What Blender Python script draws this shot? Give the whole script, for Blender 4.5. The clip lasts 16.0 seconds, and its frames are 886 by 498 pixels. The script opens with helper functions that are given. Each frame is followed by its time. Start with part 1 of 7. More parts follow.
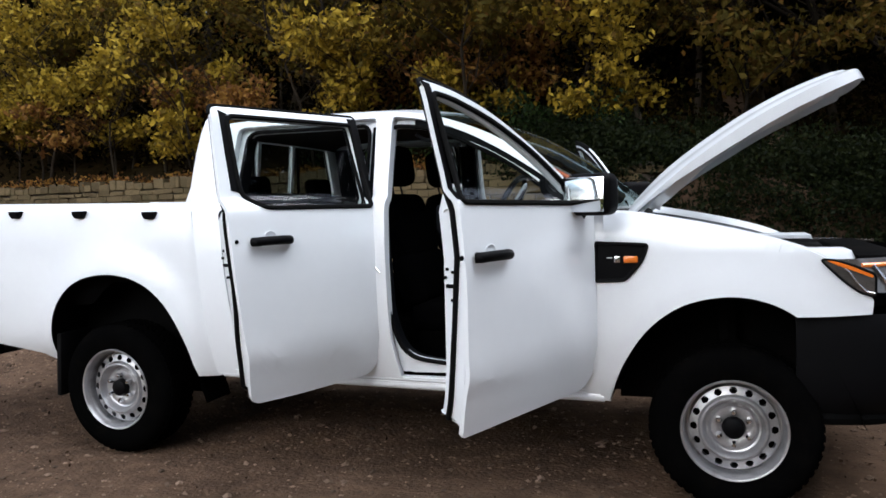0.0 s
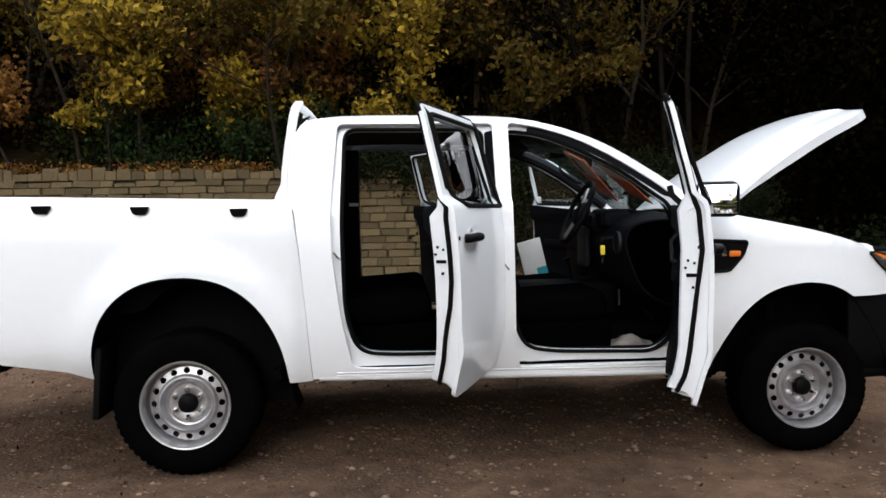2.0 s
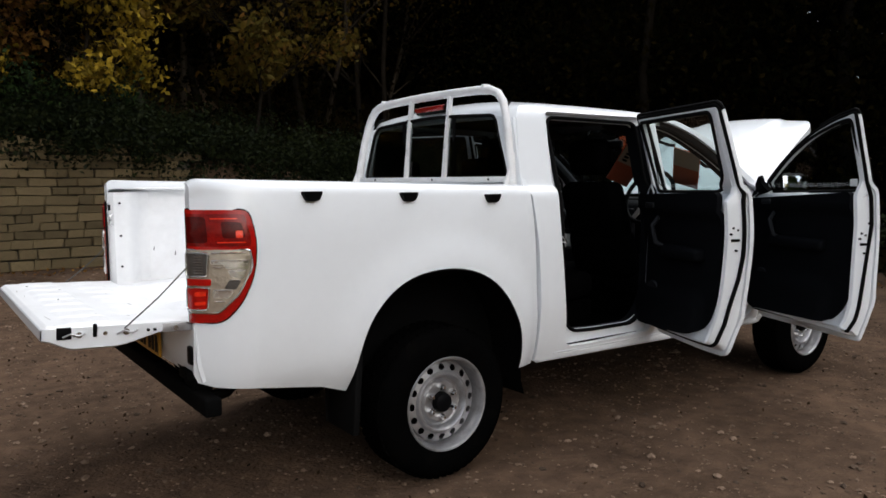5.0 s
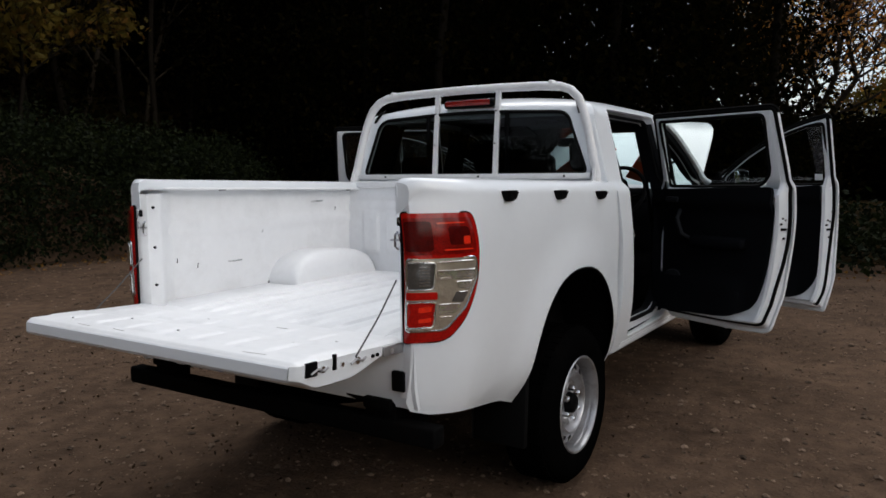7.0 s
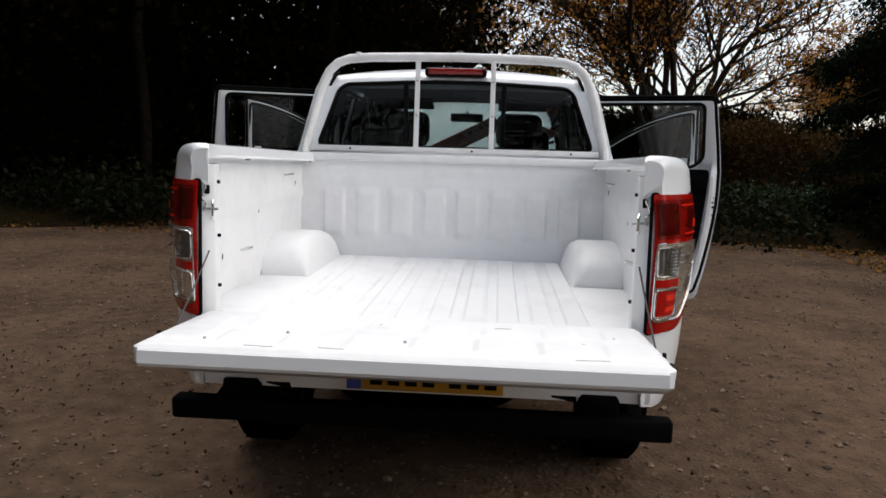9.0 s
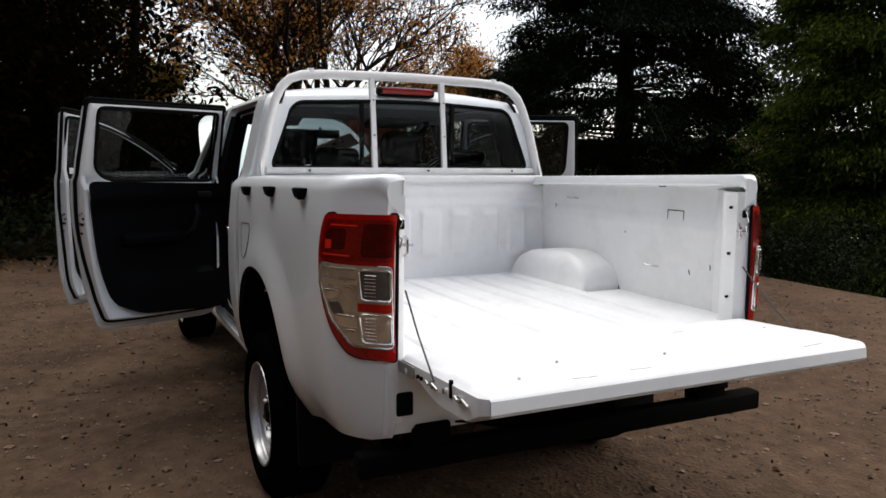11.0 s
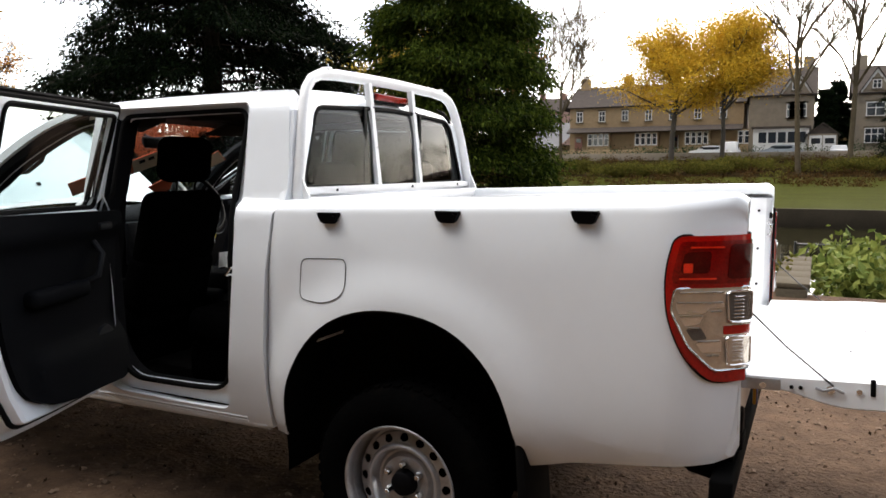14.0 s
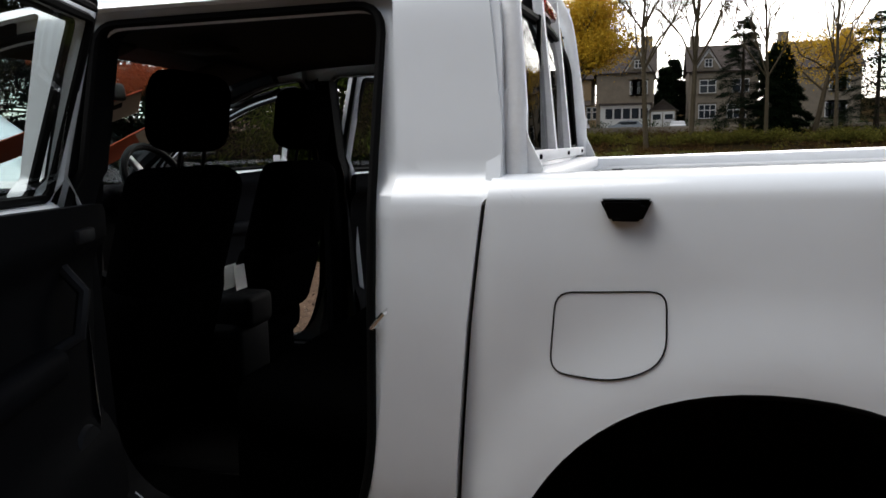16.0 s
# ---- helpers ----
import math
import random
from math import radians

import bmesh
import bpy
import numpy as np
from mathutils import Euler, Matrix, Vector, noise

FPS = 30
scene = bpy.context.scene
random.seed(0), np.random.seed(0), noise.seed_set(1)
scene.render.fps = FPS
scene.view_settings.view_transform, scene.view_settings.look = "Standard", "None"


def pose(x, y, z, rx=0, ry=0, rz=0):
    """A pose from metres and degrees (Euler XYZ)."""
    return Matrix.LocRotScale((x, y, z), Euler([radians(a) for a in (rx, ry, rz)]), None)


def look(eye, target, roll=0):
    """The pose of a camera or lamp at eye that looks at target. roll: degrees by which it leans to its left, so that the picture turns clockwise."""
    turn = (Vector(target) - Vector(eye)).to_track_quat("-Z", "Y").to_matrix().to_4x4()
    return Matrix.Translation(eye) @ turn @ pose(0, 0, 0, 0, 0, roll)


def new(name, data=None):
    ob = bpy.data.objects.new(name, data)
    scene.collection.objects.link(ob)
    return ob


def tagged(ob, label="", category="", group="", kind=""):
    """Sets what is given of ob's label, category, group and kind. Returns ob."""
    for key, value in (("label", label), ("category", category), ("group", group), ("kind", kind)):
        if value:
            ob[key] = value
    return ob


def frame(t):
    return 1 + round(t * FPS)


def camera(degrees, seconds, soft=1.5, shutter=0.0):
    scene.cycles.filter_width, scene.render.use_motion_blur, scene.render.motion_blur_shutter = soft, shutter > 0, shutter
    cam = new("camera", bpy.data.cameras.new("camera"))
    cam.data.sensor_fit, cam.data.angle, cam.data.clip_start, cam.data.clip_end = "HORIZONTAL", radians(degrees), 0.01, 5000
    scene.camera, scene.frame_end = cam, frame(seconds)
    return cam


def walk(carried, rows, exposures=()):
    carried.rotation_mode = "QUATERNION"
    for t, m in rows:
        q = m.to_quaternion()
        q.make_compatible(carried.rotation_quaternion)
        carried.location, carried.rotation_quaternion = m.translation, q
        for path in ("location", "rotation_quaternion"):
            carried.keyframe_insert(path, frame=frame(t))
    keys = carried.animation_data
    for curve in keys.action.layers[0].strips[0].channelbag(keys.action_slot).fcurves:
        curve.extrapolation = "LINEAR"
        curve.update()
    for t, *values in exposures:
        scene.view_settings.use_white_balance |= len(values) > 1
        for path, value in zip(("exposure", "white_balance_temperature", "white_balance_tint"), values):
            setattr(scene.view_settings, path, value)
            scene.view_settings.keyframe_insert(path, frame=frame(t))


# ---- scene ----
cam = camera(61.0, 16.0, soft=1.6)
PATH = [
    (0, (3.134, -4.198, 1.335), (2.465, -2.317, 1.216), -1.9),
    (0.5, (2.612, -4.394, 1.335), (2.15, -2.451, 1.225), -2.2),
    (1, (2.174, -4.595, 1.303), (1.888, -2.618, 1.21), -1.7),
    (1.5, (1.612, -4.705, 1.314), (1.53, -2.709, 1.21), -1.2),
    (2, (1.071, -4.7, 1.348), (1.193, -2.707, 1.231), -0.9),
    (2.5, (0.49, -4.683, 1.37), (0.809, -2.711, 1.264), -1.0),
    (3, (-0.111, -4.618, 1.361), (0.393, -2.685, 1.266), -1.6),
    (3.5, (-0.679, -4.474, 1.386), (0.006, -2.599, 1.26), -2.3),
    (4, (-1.217, -4.289, 1.397), (-0.359, -2.489, 1.244), -2.1),
    (4.5, (-1.648, -4.019, 1.409), (-0.633, -2.304, 1.236), -1.2),
    (6.8, (-3.104, -2.408, 1.438), (-1.479, -1.259, 1.241), -0.4),
    (7, (-3.199, -2.224, 1.447), (-1.524, -1.15, 1.242), -0.6),
    (7.5, (-3.354, -1.723, 1.452), (-1.565, -0.862, 1.206), -0.2),
    (8, (-3.459, -1.234, 1.432), (-1.581, -0.596, 1.175), -0.0),
    (8.5, (-3.507, -0.715, 1.438), (-1.564, -0.319, 1.174), 0.7),
    (9, (-3.521, -0.24, 1.435), (-1.544, -0.103, 1.167), 1.6),
    (11.3, (-3.104, 1.817, 1.479), (-1.38, 0.829, 1.253), 0.0),
    (11.5, (-3.022, 1.979, 1.488), (-1.35, 0.904, 1.265), -0.3),
    (12, (-2.79, 2.39, 1.504), (-1.261, 1.12, 1.283), -0.7),
    (12.5, (-2.504, 2.721, 1.502), (-1.123, 1.294, 1.268), -1.0),
    (13, (-2.128, 2.959, 1.511), (-0.907, 1.398, 1.245), -1.4),
    (13.5, (-1.73, 3.15, 1.507), (-0.682, 1.472, 1.219), -0.7),
    (14, (-1.301, 3.167, 1.507), (-0.417, 1.386, 1.292), -0.2),
    (14.5, (-0.88, 3.116, 1.489), (-0.116, 1.279, 1.2974), 0.3),
    (15, (-0.505, 2.904, 1.465), (0.185, 1.043, 1.2445), -0.2),
    (15.5, (-0.076, 2.598, 1.463), (0.504, 0.703, 1.2063), -0.5),
    (16, (0.256, 2.289, 1.447), (0.771, 0.376, 1.173), -0.9),
]
walk(cam, [(t, look(eye, target, roll)) for t, eye, target, roll in PATH], [(0.0, 1.25, 6150, 10), (1.0, 1.25, 6250, 10), (2.4, 1.4, 6600, 10), (3.0, 1.68, 6750, 10), (3.6, 1.8, 6750, 10), (4.6, 0.98, 6650, 10), (7.0, 0.25, 6550, 10), (9.0, 0.62, 6850, 11), (11.3, 0.95, 6900, 11), (12.5, 1.66, 6950, 11), (14.5, 1.78, 6850, 11), (15.2, 1.52, 6700, 10), (16.0, 1.0, 6600, 10)])

world = bpy.data.worlds.new("overcast_sky")
scene.world = world
world.use_nodes = True
nt = world.node_tree
sky = nt.nodes.new("ShaderNodeTexSky")
sky.sky_type = "NISHITA"
sky.sun_disc = False
sky.sun_elevation, sky.sun_rotation = radians(35), radians(190)
sky.air_density, sky.dust_density, sky.ozone_density = 1.0, 1.5, 1.0
flat_sky = nt.nodes.new("ShaderNodeHueSaturation")
flat_sky.inputs["Saturation"].default_value = 0.45
nt.links.new(sky.outputs[0], flat_sky.inputs["Color"])
nt.links.new(flat_sky.outputs[0], nt.nodes["Background"].inputs[0])
nt.nodes["Background"].inputs[1].default_value = 0.15
sun = new("sun", bpy.data.lights.new("sun", "SUN"))
sun.data.energy, sun.data.angle, sun.data.color = 1.5, radians(50), (1.0, 0.99, 0.98)
sun.matrix_world = look((0, 0, 30), (-13.5, -3.5, 0))

# ---- materials ----
def material(name, color, rough=0.5, metal=0.0, vary=0.06, scale=6.0, bump=0.0, bump_scale=60.0, bump_depth=0.01, coat=0.0, dirt=None, dirt_amount=0.0, dirt_scale=3.0, island=0.0, per_object=0.0, spec=0.5):
    """A surface with grain and blotches at two scales; dirt: a second colour in worn patches."""
    m = bpy.data.materials.new(name)
    m.use_nodes = True
    nt = m.node_tree
    b = nt.nodes["Principled BSDF"]
    b.inputs["Roughness"].default_value = rough
    b.inputs["Metallic"].default_value = metal
    b.inputs["Coat Weight"].default_value = coat
    b.inputs["Coat Roughness"].default_value = 0.05
    b.inputs["Specular IOR Level"].default_value = spec
    tc = nt.nodes.new("ShaderNodeTexCoord")
    n1 = nt.nodes.new("ShaderNodeTexNoise")
    n1.inputs["Scale"].default_value, n1.inputs["Detail"].default_value = scale, 8
    n2 = nt.nodes.new("ShaderNodeTexNoise")
    n2.inputs["Scale"].default_value, n2.inputs["Detail"].default_value = scale * 9, 4
    for n in (n1, n2):
        nt.links.new(tc.outputs["Object"], n.inputs["Vector"])
    add = nt.nodes.new("ShaderNodeMath")
    add.operation = "ADD"
    nt.links.new(n1.outputs["Fac"], add.inputs[0])
    nt.links.new(n2.outputs["Fac"], add.inputs[1])
    mr = nt.nodes.new("ShaderNodeMapRange")
    mr.inputs["From Min"].default_value, mr.inputs["From Max"].default_value = 0.6, 1.4
    mr.inputs["To Min"].default_value, mr.inputs["To Max"].default_value = 1 - vary, 1 + vary
    nt.links.new(add.outputs[0], mr.inputs["Value"])
    value = mr.outputs[0]
    for amount, node, out in ((island, "ShaderNodeNewGeometry", "Random Per Island"), (per_object, "ShaderNodeObjectInfo", "Random")):
        if amount:
            r = nt.nodes.new(node)
            k = nt.nodes.new("ShaderNodeMapRange")
            k.inputs["To Min"].default_value, k.inputs["To Max"].default_value = 1 - amount, 1 + amount
            nt.links.new(r.outputs[out], k.inputs["Value"])
            mul = nt.nodes.new("ShaderNodeMath")
            mul.operation = "MULTIPLY"
            nt.links.new(value, mul.inputs[0])
            nt.links.new(k.outputs[0], mul.inputs[1])
            value = mul.outputs[0]
    sc = nt.nodes.new("ShaderNodeVectorMath")
    sc.operation = "SCALE"
    sc.inputs[0].default_value = color
    nt.links.new(value, sc.inputs["Scale"])
    col = sc.outputs[0]
    if dirt:
        n3 = nt.nodes.new("ShaderNodeTexNoise")
        n3.inputs["Scale"].default_value, n3.inputs["Detail"].default_value, n3.inputs["Roughness"].default_value = dirt_scale, 12, 0.65
        nt.links.new(tc.outputs["Object"], n3.inputs["Vector"])
        rp = nt.nodes.new("ShaderNodeMapRange")
        rp.inputs["From Min"].default_value, rp.inputs["From Max"].default_value = 0.5, 0.72
        rp.inputs["To Max"].default_value = dirt_amount
        nt.links.new(n3.outputs["Fac"], rp.inputs["Value"])
        mx = nt.nodes.new("ShaderNodeMix")
        mx.data_type = "RGBA"
        nt.links.new(rp.outputs[0], mx.inputs["Factor"])
        nt.links.new(col, mx.inputs["A"])
        mx.inputs["B"].default_value = (*dirt, 1)
        col = mx.outputs["Result"]
    nt.links.new(col, b.inputs["Base Color"])
    if bump:
        nb = nt.nodes.new("ShaderNodeTexNoise")
        nb.inputs["Scale"].default_value, nb.inputs["Detail"].default_value = bump_scale, 6
        nt.links.new(tc.outputs["Object"], nb.inputs["Vector"])
        bp = nt.nodes.new("ShaderNodeBump")
        bp.inputs["Strength"].default_value, bp.inputs["Distance"].default_value = bump, bump_depth
        nt.links.new(nb.outputs["Fac"], bp.inputs["Height"])
        nt.links.new(bp.outputs[0], b.inputs["Normal"])
    return m


def glass_material(name, tint, rough=0.0, reflect=0.12):
    """A thin pane: mostly see-through with a tint, and a mirror share that grows at grazing angles."""
    m = bpy.data.materials.new(name)
    m.use_nodes = True
    nt = m.node_tree
    nt.nodes.remove(nt.nodes["Principled BSDF"])
    out = nt.nodes["Material Output"]
    tr = nt.nodes.new("ShaderNodeBsdfTransparent")
    tr.inputs[0].default_value = (*tint, 1)
    gl = nt.nodes.new("ShaderNodeBsdfGlossy")
    gl.inputs["Roughness"].default_value = rough
    lw = nt.nodes.new("ShaderNodeLayerWeight")
    lw.inputs["Blend"].default_value = 0.5
    sq = nt.nodes.new("ShaderNodeMath")
    sq.operation = "POWER"
    sq.inputs[1].default_value = 5.0
    nt.links.new(lw.outputs["Facing"], sq.inputs[0])
    fr = nt.nodes.new("ShaderNodeMapRange")
    fr.inputs["To Min"].default_value, fr.inputs["To Max"].default_value = 0.4 * reflect, 0.95
    nt.links.new(sq.outputs[0], fr.inputs["Value"])
    mx = nt.nodes.new("ShaderNodeMixShader")
    nt.links.new(fr.outputs[0], mx.inputs[0])
    nt.links.new(tr.outputs[0], mx.inputs[1])
    nt.links.new(gl.outputs[0], mx.inputs[2])
    nt.links.new(mx.outputs[0], out.inputs["Surface"])
    return m


PAINT = material("white_paint", (0.77, 0.80, 0.825), rough=0.28, vary=0.015, scale=2, coat=0.6)
PAINT_BED = material("worn_white_bed_paint", (0.78, 0.79, 0.80), rough=0.45, vary=0.03, scale=3, dirt=(0.50, 0.50, 0.50), dirt_amount=0.30, dirt_scale=4)
RACK_PAINT = material("brushed_white_paint", (0.74, 0.745, 0.75), rough=0.5, vary=0.04, scale=9, bump=0.15, bump_scale=90, dirt=(0.45, 0.42, 0.38), dirt_amount=0.25, dirt_scale=14)
BLACK = material("black_plastic", (0.003, 0.003, 0.0034), spec=0.05, rough=0.5, vary=0.15, scale=14, bump=0.1, bump_scale=400)
SCUFF = material("grey_paint_scuff", (0.42, 0.41, 0.40), rough=0.7, vary=0.4, scale=40)
RUBBER = material("black_rubber_seal", (0.0035, 0.0035, 0.0035), spec=0.06, rough=0.7, vary=0.1)
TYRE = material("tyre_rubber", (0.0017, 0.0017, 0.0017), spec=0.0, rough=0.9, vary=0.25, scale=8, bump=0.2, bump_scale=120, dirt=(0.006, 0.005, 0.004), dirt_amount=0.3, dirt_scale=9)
CABLE = material("dark_steel_cable", (0.06, 0.06, 0.06), rough=0.5, metal=0.5, vary=0.3, scale=60)
STEEL = material("silver_wheel_paint", (0.42, 0.42, 0.43), rough=0.36, metal=0.75, vary=0.10, scale=12, dirt=(0.17, 0.145, 0.12), dirt_amount=0.6, dirt_scale=11)
CHROME = material("bright_metal", (0.7, 0.7, 0.7), rough=0.2, metal=1.0, vary=0.05)
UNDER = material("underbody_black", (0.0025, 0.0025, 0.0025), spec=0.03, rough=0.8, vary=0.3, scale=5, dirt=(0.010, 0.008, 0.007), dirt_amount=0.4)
# Trim, cloth and carpet set below real blacks; cabin shade is in the colour.
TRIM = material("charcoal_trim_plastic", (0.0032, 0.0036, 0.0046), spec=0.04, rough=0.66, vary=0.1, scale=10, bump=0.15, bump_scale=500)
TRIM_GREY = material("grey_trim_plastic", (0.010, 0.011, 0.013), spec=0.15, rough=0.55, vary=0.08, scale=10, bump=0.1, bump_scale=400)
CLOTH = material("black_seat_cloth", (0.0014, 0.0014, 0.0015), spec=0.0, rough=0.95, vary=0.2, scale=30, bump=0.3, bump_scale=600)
# Grey lining taken near black: the dimness under the roof is in its colour.
LINER = material("shade_toned_headliner", (0.018, 0.013, 0.010), spec=0.05, rough=0.95, vary=0.06, scale=30)
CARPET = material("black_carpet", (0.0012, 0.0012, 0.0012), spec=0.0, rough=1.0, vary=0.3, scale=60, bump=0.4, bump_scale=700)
RED_LENS = material("red_lamp_lens", (0.33, 0.005, 0.003), rough=0.14, vary=0.4, scale=14, coat=0.35, spec=0.3)
# Highlight colour: glints on the red lenses are painted with it.
RED_BRIGHT = material("bright_red_lamp_glint", (0.70, 0.025, 0.008), rough=0.14, vary=0.4, scale=30, coat=0.3)
RED_DEEP = material("deep_red_lamp_lens", (0.18, 0.0035, 0.0025), rough=0.14, vary=0.6, scale=22, coat=0.3, spec=0.3)
RED_BLACK = material("dark_red_lamp_cell", (0.062, 0.0016, 0.0014), rough=0.14, vary=0.5, scale=30, coat=0.15, spec=0.2)
CLEAR_LENS = material("clear_lamp_lens", (0.78, 0.73, 0.66), rough=0.10, metal=0.85, vary=0.25, scale=24, coat=1.0, bump=0.35, bump_scale=30)
LAMP_BEIGE = material("lamp_reflector_shade", (0.60, 0.52, 0.42), rough=0.16, metal=0.7, vary=0.25, scale=30, coat=1.0, bump=0.3, bump_scale=45)
LAMP_DARK = material("smoked_lamp_cell", (0.06, 0.055, 0.05), rough=0.10, vary=0.4, scale=30, coat=1.0)
AMBER = material("amber_lens", (0.75, 0.18, 0.02), rough=0.15, vary=0.15, coat=1.0)
MIRROR = material("mirror_glass", (0.85, 0.88, 0.9), rough=0.02, metal=1.0, vary=0.01)
# Plate yellow darkened: shade below the open tailgate is in the colour.
PLATE = material("shaded_yellow_plate", (0.42, 0.21, 0.015), rough=0.4, vary=0.05)
PLATE_BLUE = material("blue_plate_band", (0.02, 0.05, 0.3), rough=0.4, vary=0.05)
CARD_ORANGE = material("orange_card", (0.55, 0.10, 0.03), rough=0.6, vary=0.06)
CARD_CREAM = material("cream_card", (0.55, 0.45, 0.34), rough=0.6, vary=0.06)
PAPER = material("newsprint", (0.30, 0.27, 0.24), rough=0.8, vary=0.35, scale=30, dirt=(0.06, 0.03, 0.025), dirt_amount=0.85, dirt_scale=14)
WHITE_CARD = material("white_card", (0.75, 0.75, 0.74), rough=0.6, vary=0.05)
TEAL = material("teal_print", (0.02, 0.30, 0.36), rough=0.6, vary=0.05)
KEY_YELLOW = material("yellow_key_tag", (0.70, 0.55, 0.03), rough=0.5, vary=0.05)
GLASS = glass_material("clear_car_glass", (0.80, 0.86, 0.84))
GLASS_REAR = glass_material("tinted_rear_glass", (0.22, 0.25, 0.25), reflect=0.05)
SCREEN = glass_material("windscreen_glass", (0.72, 0.86, 0.86))


# ---- shaping ----
def part(name, bm, mat, parent=None, label="", sharp=38):
    """One mesh object out of a bmesh, under a thing or a part."""
    me = bpy.data.meshes.new(name)
    bm.normal_update()
    bm.to_mesh(me)
    bm.free()
    me.materials.append(mat)
    me.polygons.foreach_set("use_smooth", [True] * len(me.polygons))
    me.set_sharp_from_angle(angle=radians(sharp))
    ob = new(name, me)
    ob.parent = parent
    if label:
        tagged(ob, label)
    return ob


def thing(name, m, label, category, group="", kind=""):
    ob = new(name)
    ob.empty_display_size = 0.2
    ob.matrix_world = m
    return tagged(ob, label, category, group, kind)


def curve(xs, ys):
    """A natural cubic through the given points, as a function."""
    x, y = np.array(xs, float), np.array(ys, float)
    n, h = len(x), np.diff(x)
    a = np.eye(n)
    r = np.zeros(n)
    for i in range(1, n - 1):
        a[i, i - 1], a[i, i], a[i, i + 1] = h[i - 1], 2 * (h[i - 1] + h[i]), h[i]
        r[i] = 6 * ((y[i + 1] - y[i]) / h[i] - (y[i] - y[i - 1]) / h[i - 1])
    m = np.linalg.solve(a, r)

    def f(v):
        v = min(max(v, x[0]), x[-1])
        i = min(int(np.searchsorted(x, v, "right")) - 1, n - 2)
        d, e = x[i + 1] - v, v - x[i]
        return float((m[i] * d ** 3 + m[i + 1] * e ** 3) / (6 * h[i]) + (y[i] / h[i] - m[i] * h[i] / 6) * d + (y[i + 1] / h[i] - m[i + 1] * h[i] / 6) * e)

    return f


def smooth01(v):
    v = min(max(v, 0.0), 1.0)
    return v * v * (3 - 2 * v)


def rounded(points, r=0.03, n=5):
    """A closed outline with its corners rounded; a point may carry its own radius."""
    out = []
    k = len(points)
    for i, p in enumerate(points):
        q = Vector(p[:2])
        rr = p[2] if len(p) > 2 else r
        a, b = Vector(points[i - 1][:2]) - q, Vector(points[(i + 1) % k][:2]) - q
        rr = min(rr, 0.49 * a.length, 0.49 * b.length)
        if rr < 1e-4:
            out.append(tuple(q))
            continue
        s, e = q + a.normalized() * rr, q + b.normalized() * rr
        for j in range(n + 1):
            t = j / n
            out.append(tuple(s * (1 - t) ** 2 + q * 2 * t * (1 - t) + e * t * t))
    return out


def shrink(points, d):
    """A closed outline moved inwards by d (outwards where d is negative)."""
    k = len(points)
    area = sum(points[i - 1][0] * points[i][1] - points[i][0] * points[i - 1][1] for i in range(k))
    s = 1 if area > 0 else -1
    out = []
    for i in range(k):
        p, a, b = Vector(points[i]), Vector(points[i - 1]), Vector(points[(i + 1) % k])
        u, v = (p - a).normalized(), (b - p).normalized()
        n1, n2 = Vector((-u.y, u.x)) * s, Vector((-v.y, v.x)) * s
        m = n1 + n2
        m = m.normalized() if m.length > 1e-6 else n1
        out.append(tuple(p + m * d / max(0.45, m.dot(n1))))
    return out


def flat(outline, holes=(), us=(), vs=()):
    """A flat sheet in (u, v) with holes, cut along the lines u and v."""
    bm = bmesh.new()
    edges = []
    for loop in (outline, *holes):
        k = [bm.verts.new((p[0], p[1], 0)) for p in loop]
        edges += [bm.edges.new((a, b)) for a, b in zip(k, k[1:] + k[:1])]
    bmesh.ops.triangle_fill(bm, use_beauty=True, use_dissolve=False, edges=edges)
    for vals, axis in ((us, 0), (vs, 1)):
        for v in vals:
            co, no = [0, 0, 0], [0, 0, 0]
            co[axis], no[axis] = v, 1
            bmesh.ops.bisect_plane(bm, geom=bm.verts[:] + bm.edges[:] + bm.faces[:], dist=1e-5, plane_co=co, plane_no=no)
    return bm


def steps(a, b, d):
    n = max(1, round((b - a) / d))
    return [a + (b - a) * i / n for i in range(1, n)]


def shell(bm, f, thick, out):
    """Lays a flat sheet on the surface f(u, v), turned to face out, and gives it a thickness behind that face."""
    depth = [thick(*v.co.xy) if callable(thick) else thick for v in bm.verts]
    for v in bm.verts:
        v.co = f(v.co.x, v.co.y)
    bm.normal_update()
    total = Vector()
    for fa in bm.faces:
        total += fa.normal * fa.calc_area()
    if total.dot(Vector(out)) < 0:
        bmesh.ops.reverse_faces(bm, faces=bm.faces[:])
        bm.normal_update()
    if not thick:
        return bm
    faces, rim = bm.faces[:], [e for e in bm.edges if len(e.link_faces) == 1]
    back = {v: bm.verts.new(v.co - v.normal * d) for v, d in zip(bm.verts[:], depth)}
    for fa in faces:
        bm.faces.new([back[v] for v in reversed(fa.verts)])
    for e in rim:
        lo = e.link_loops[0]
        a, b = lo.vert, lo.link_loop_next.vert
        bm.faces.new((b, a, back[a], back[b]))
    return bm


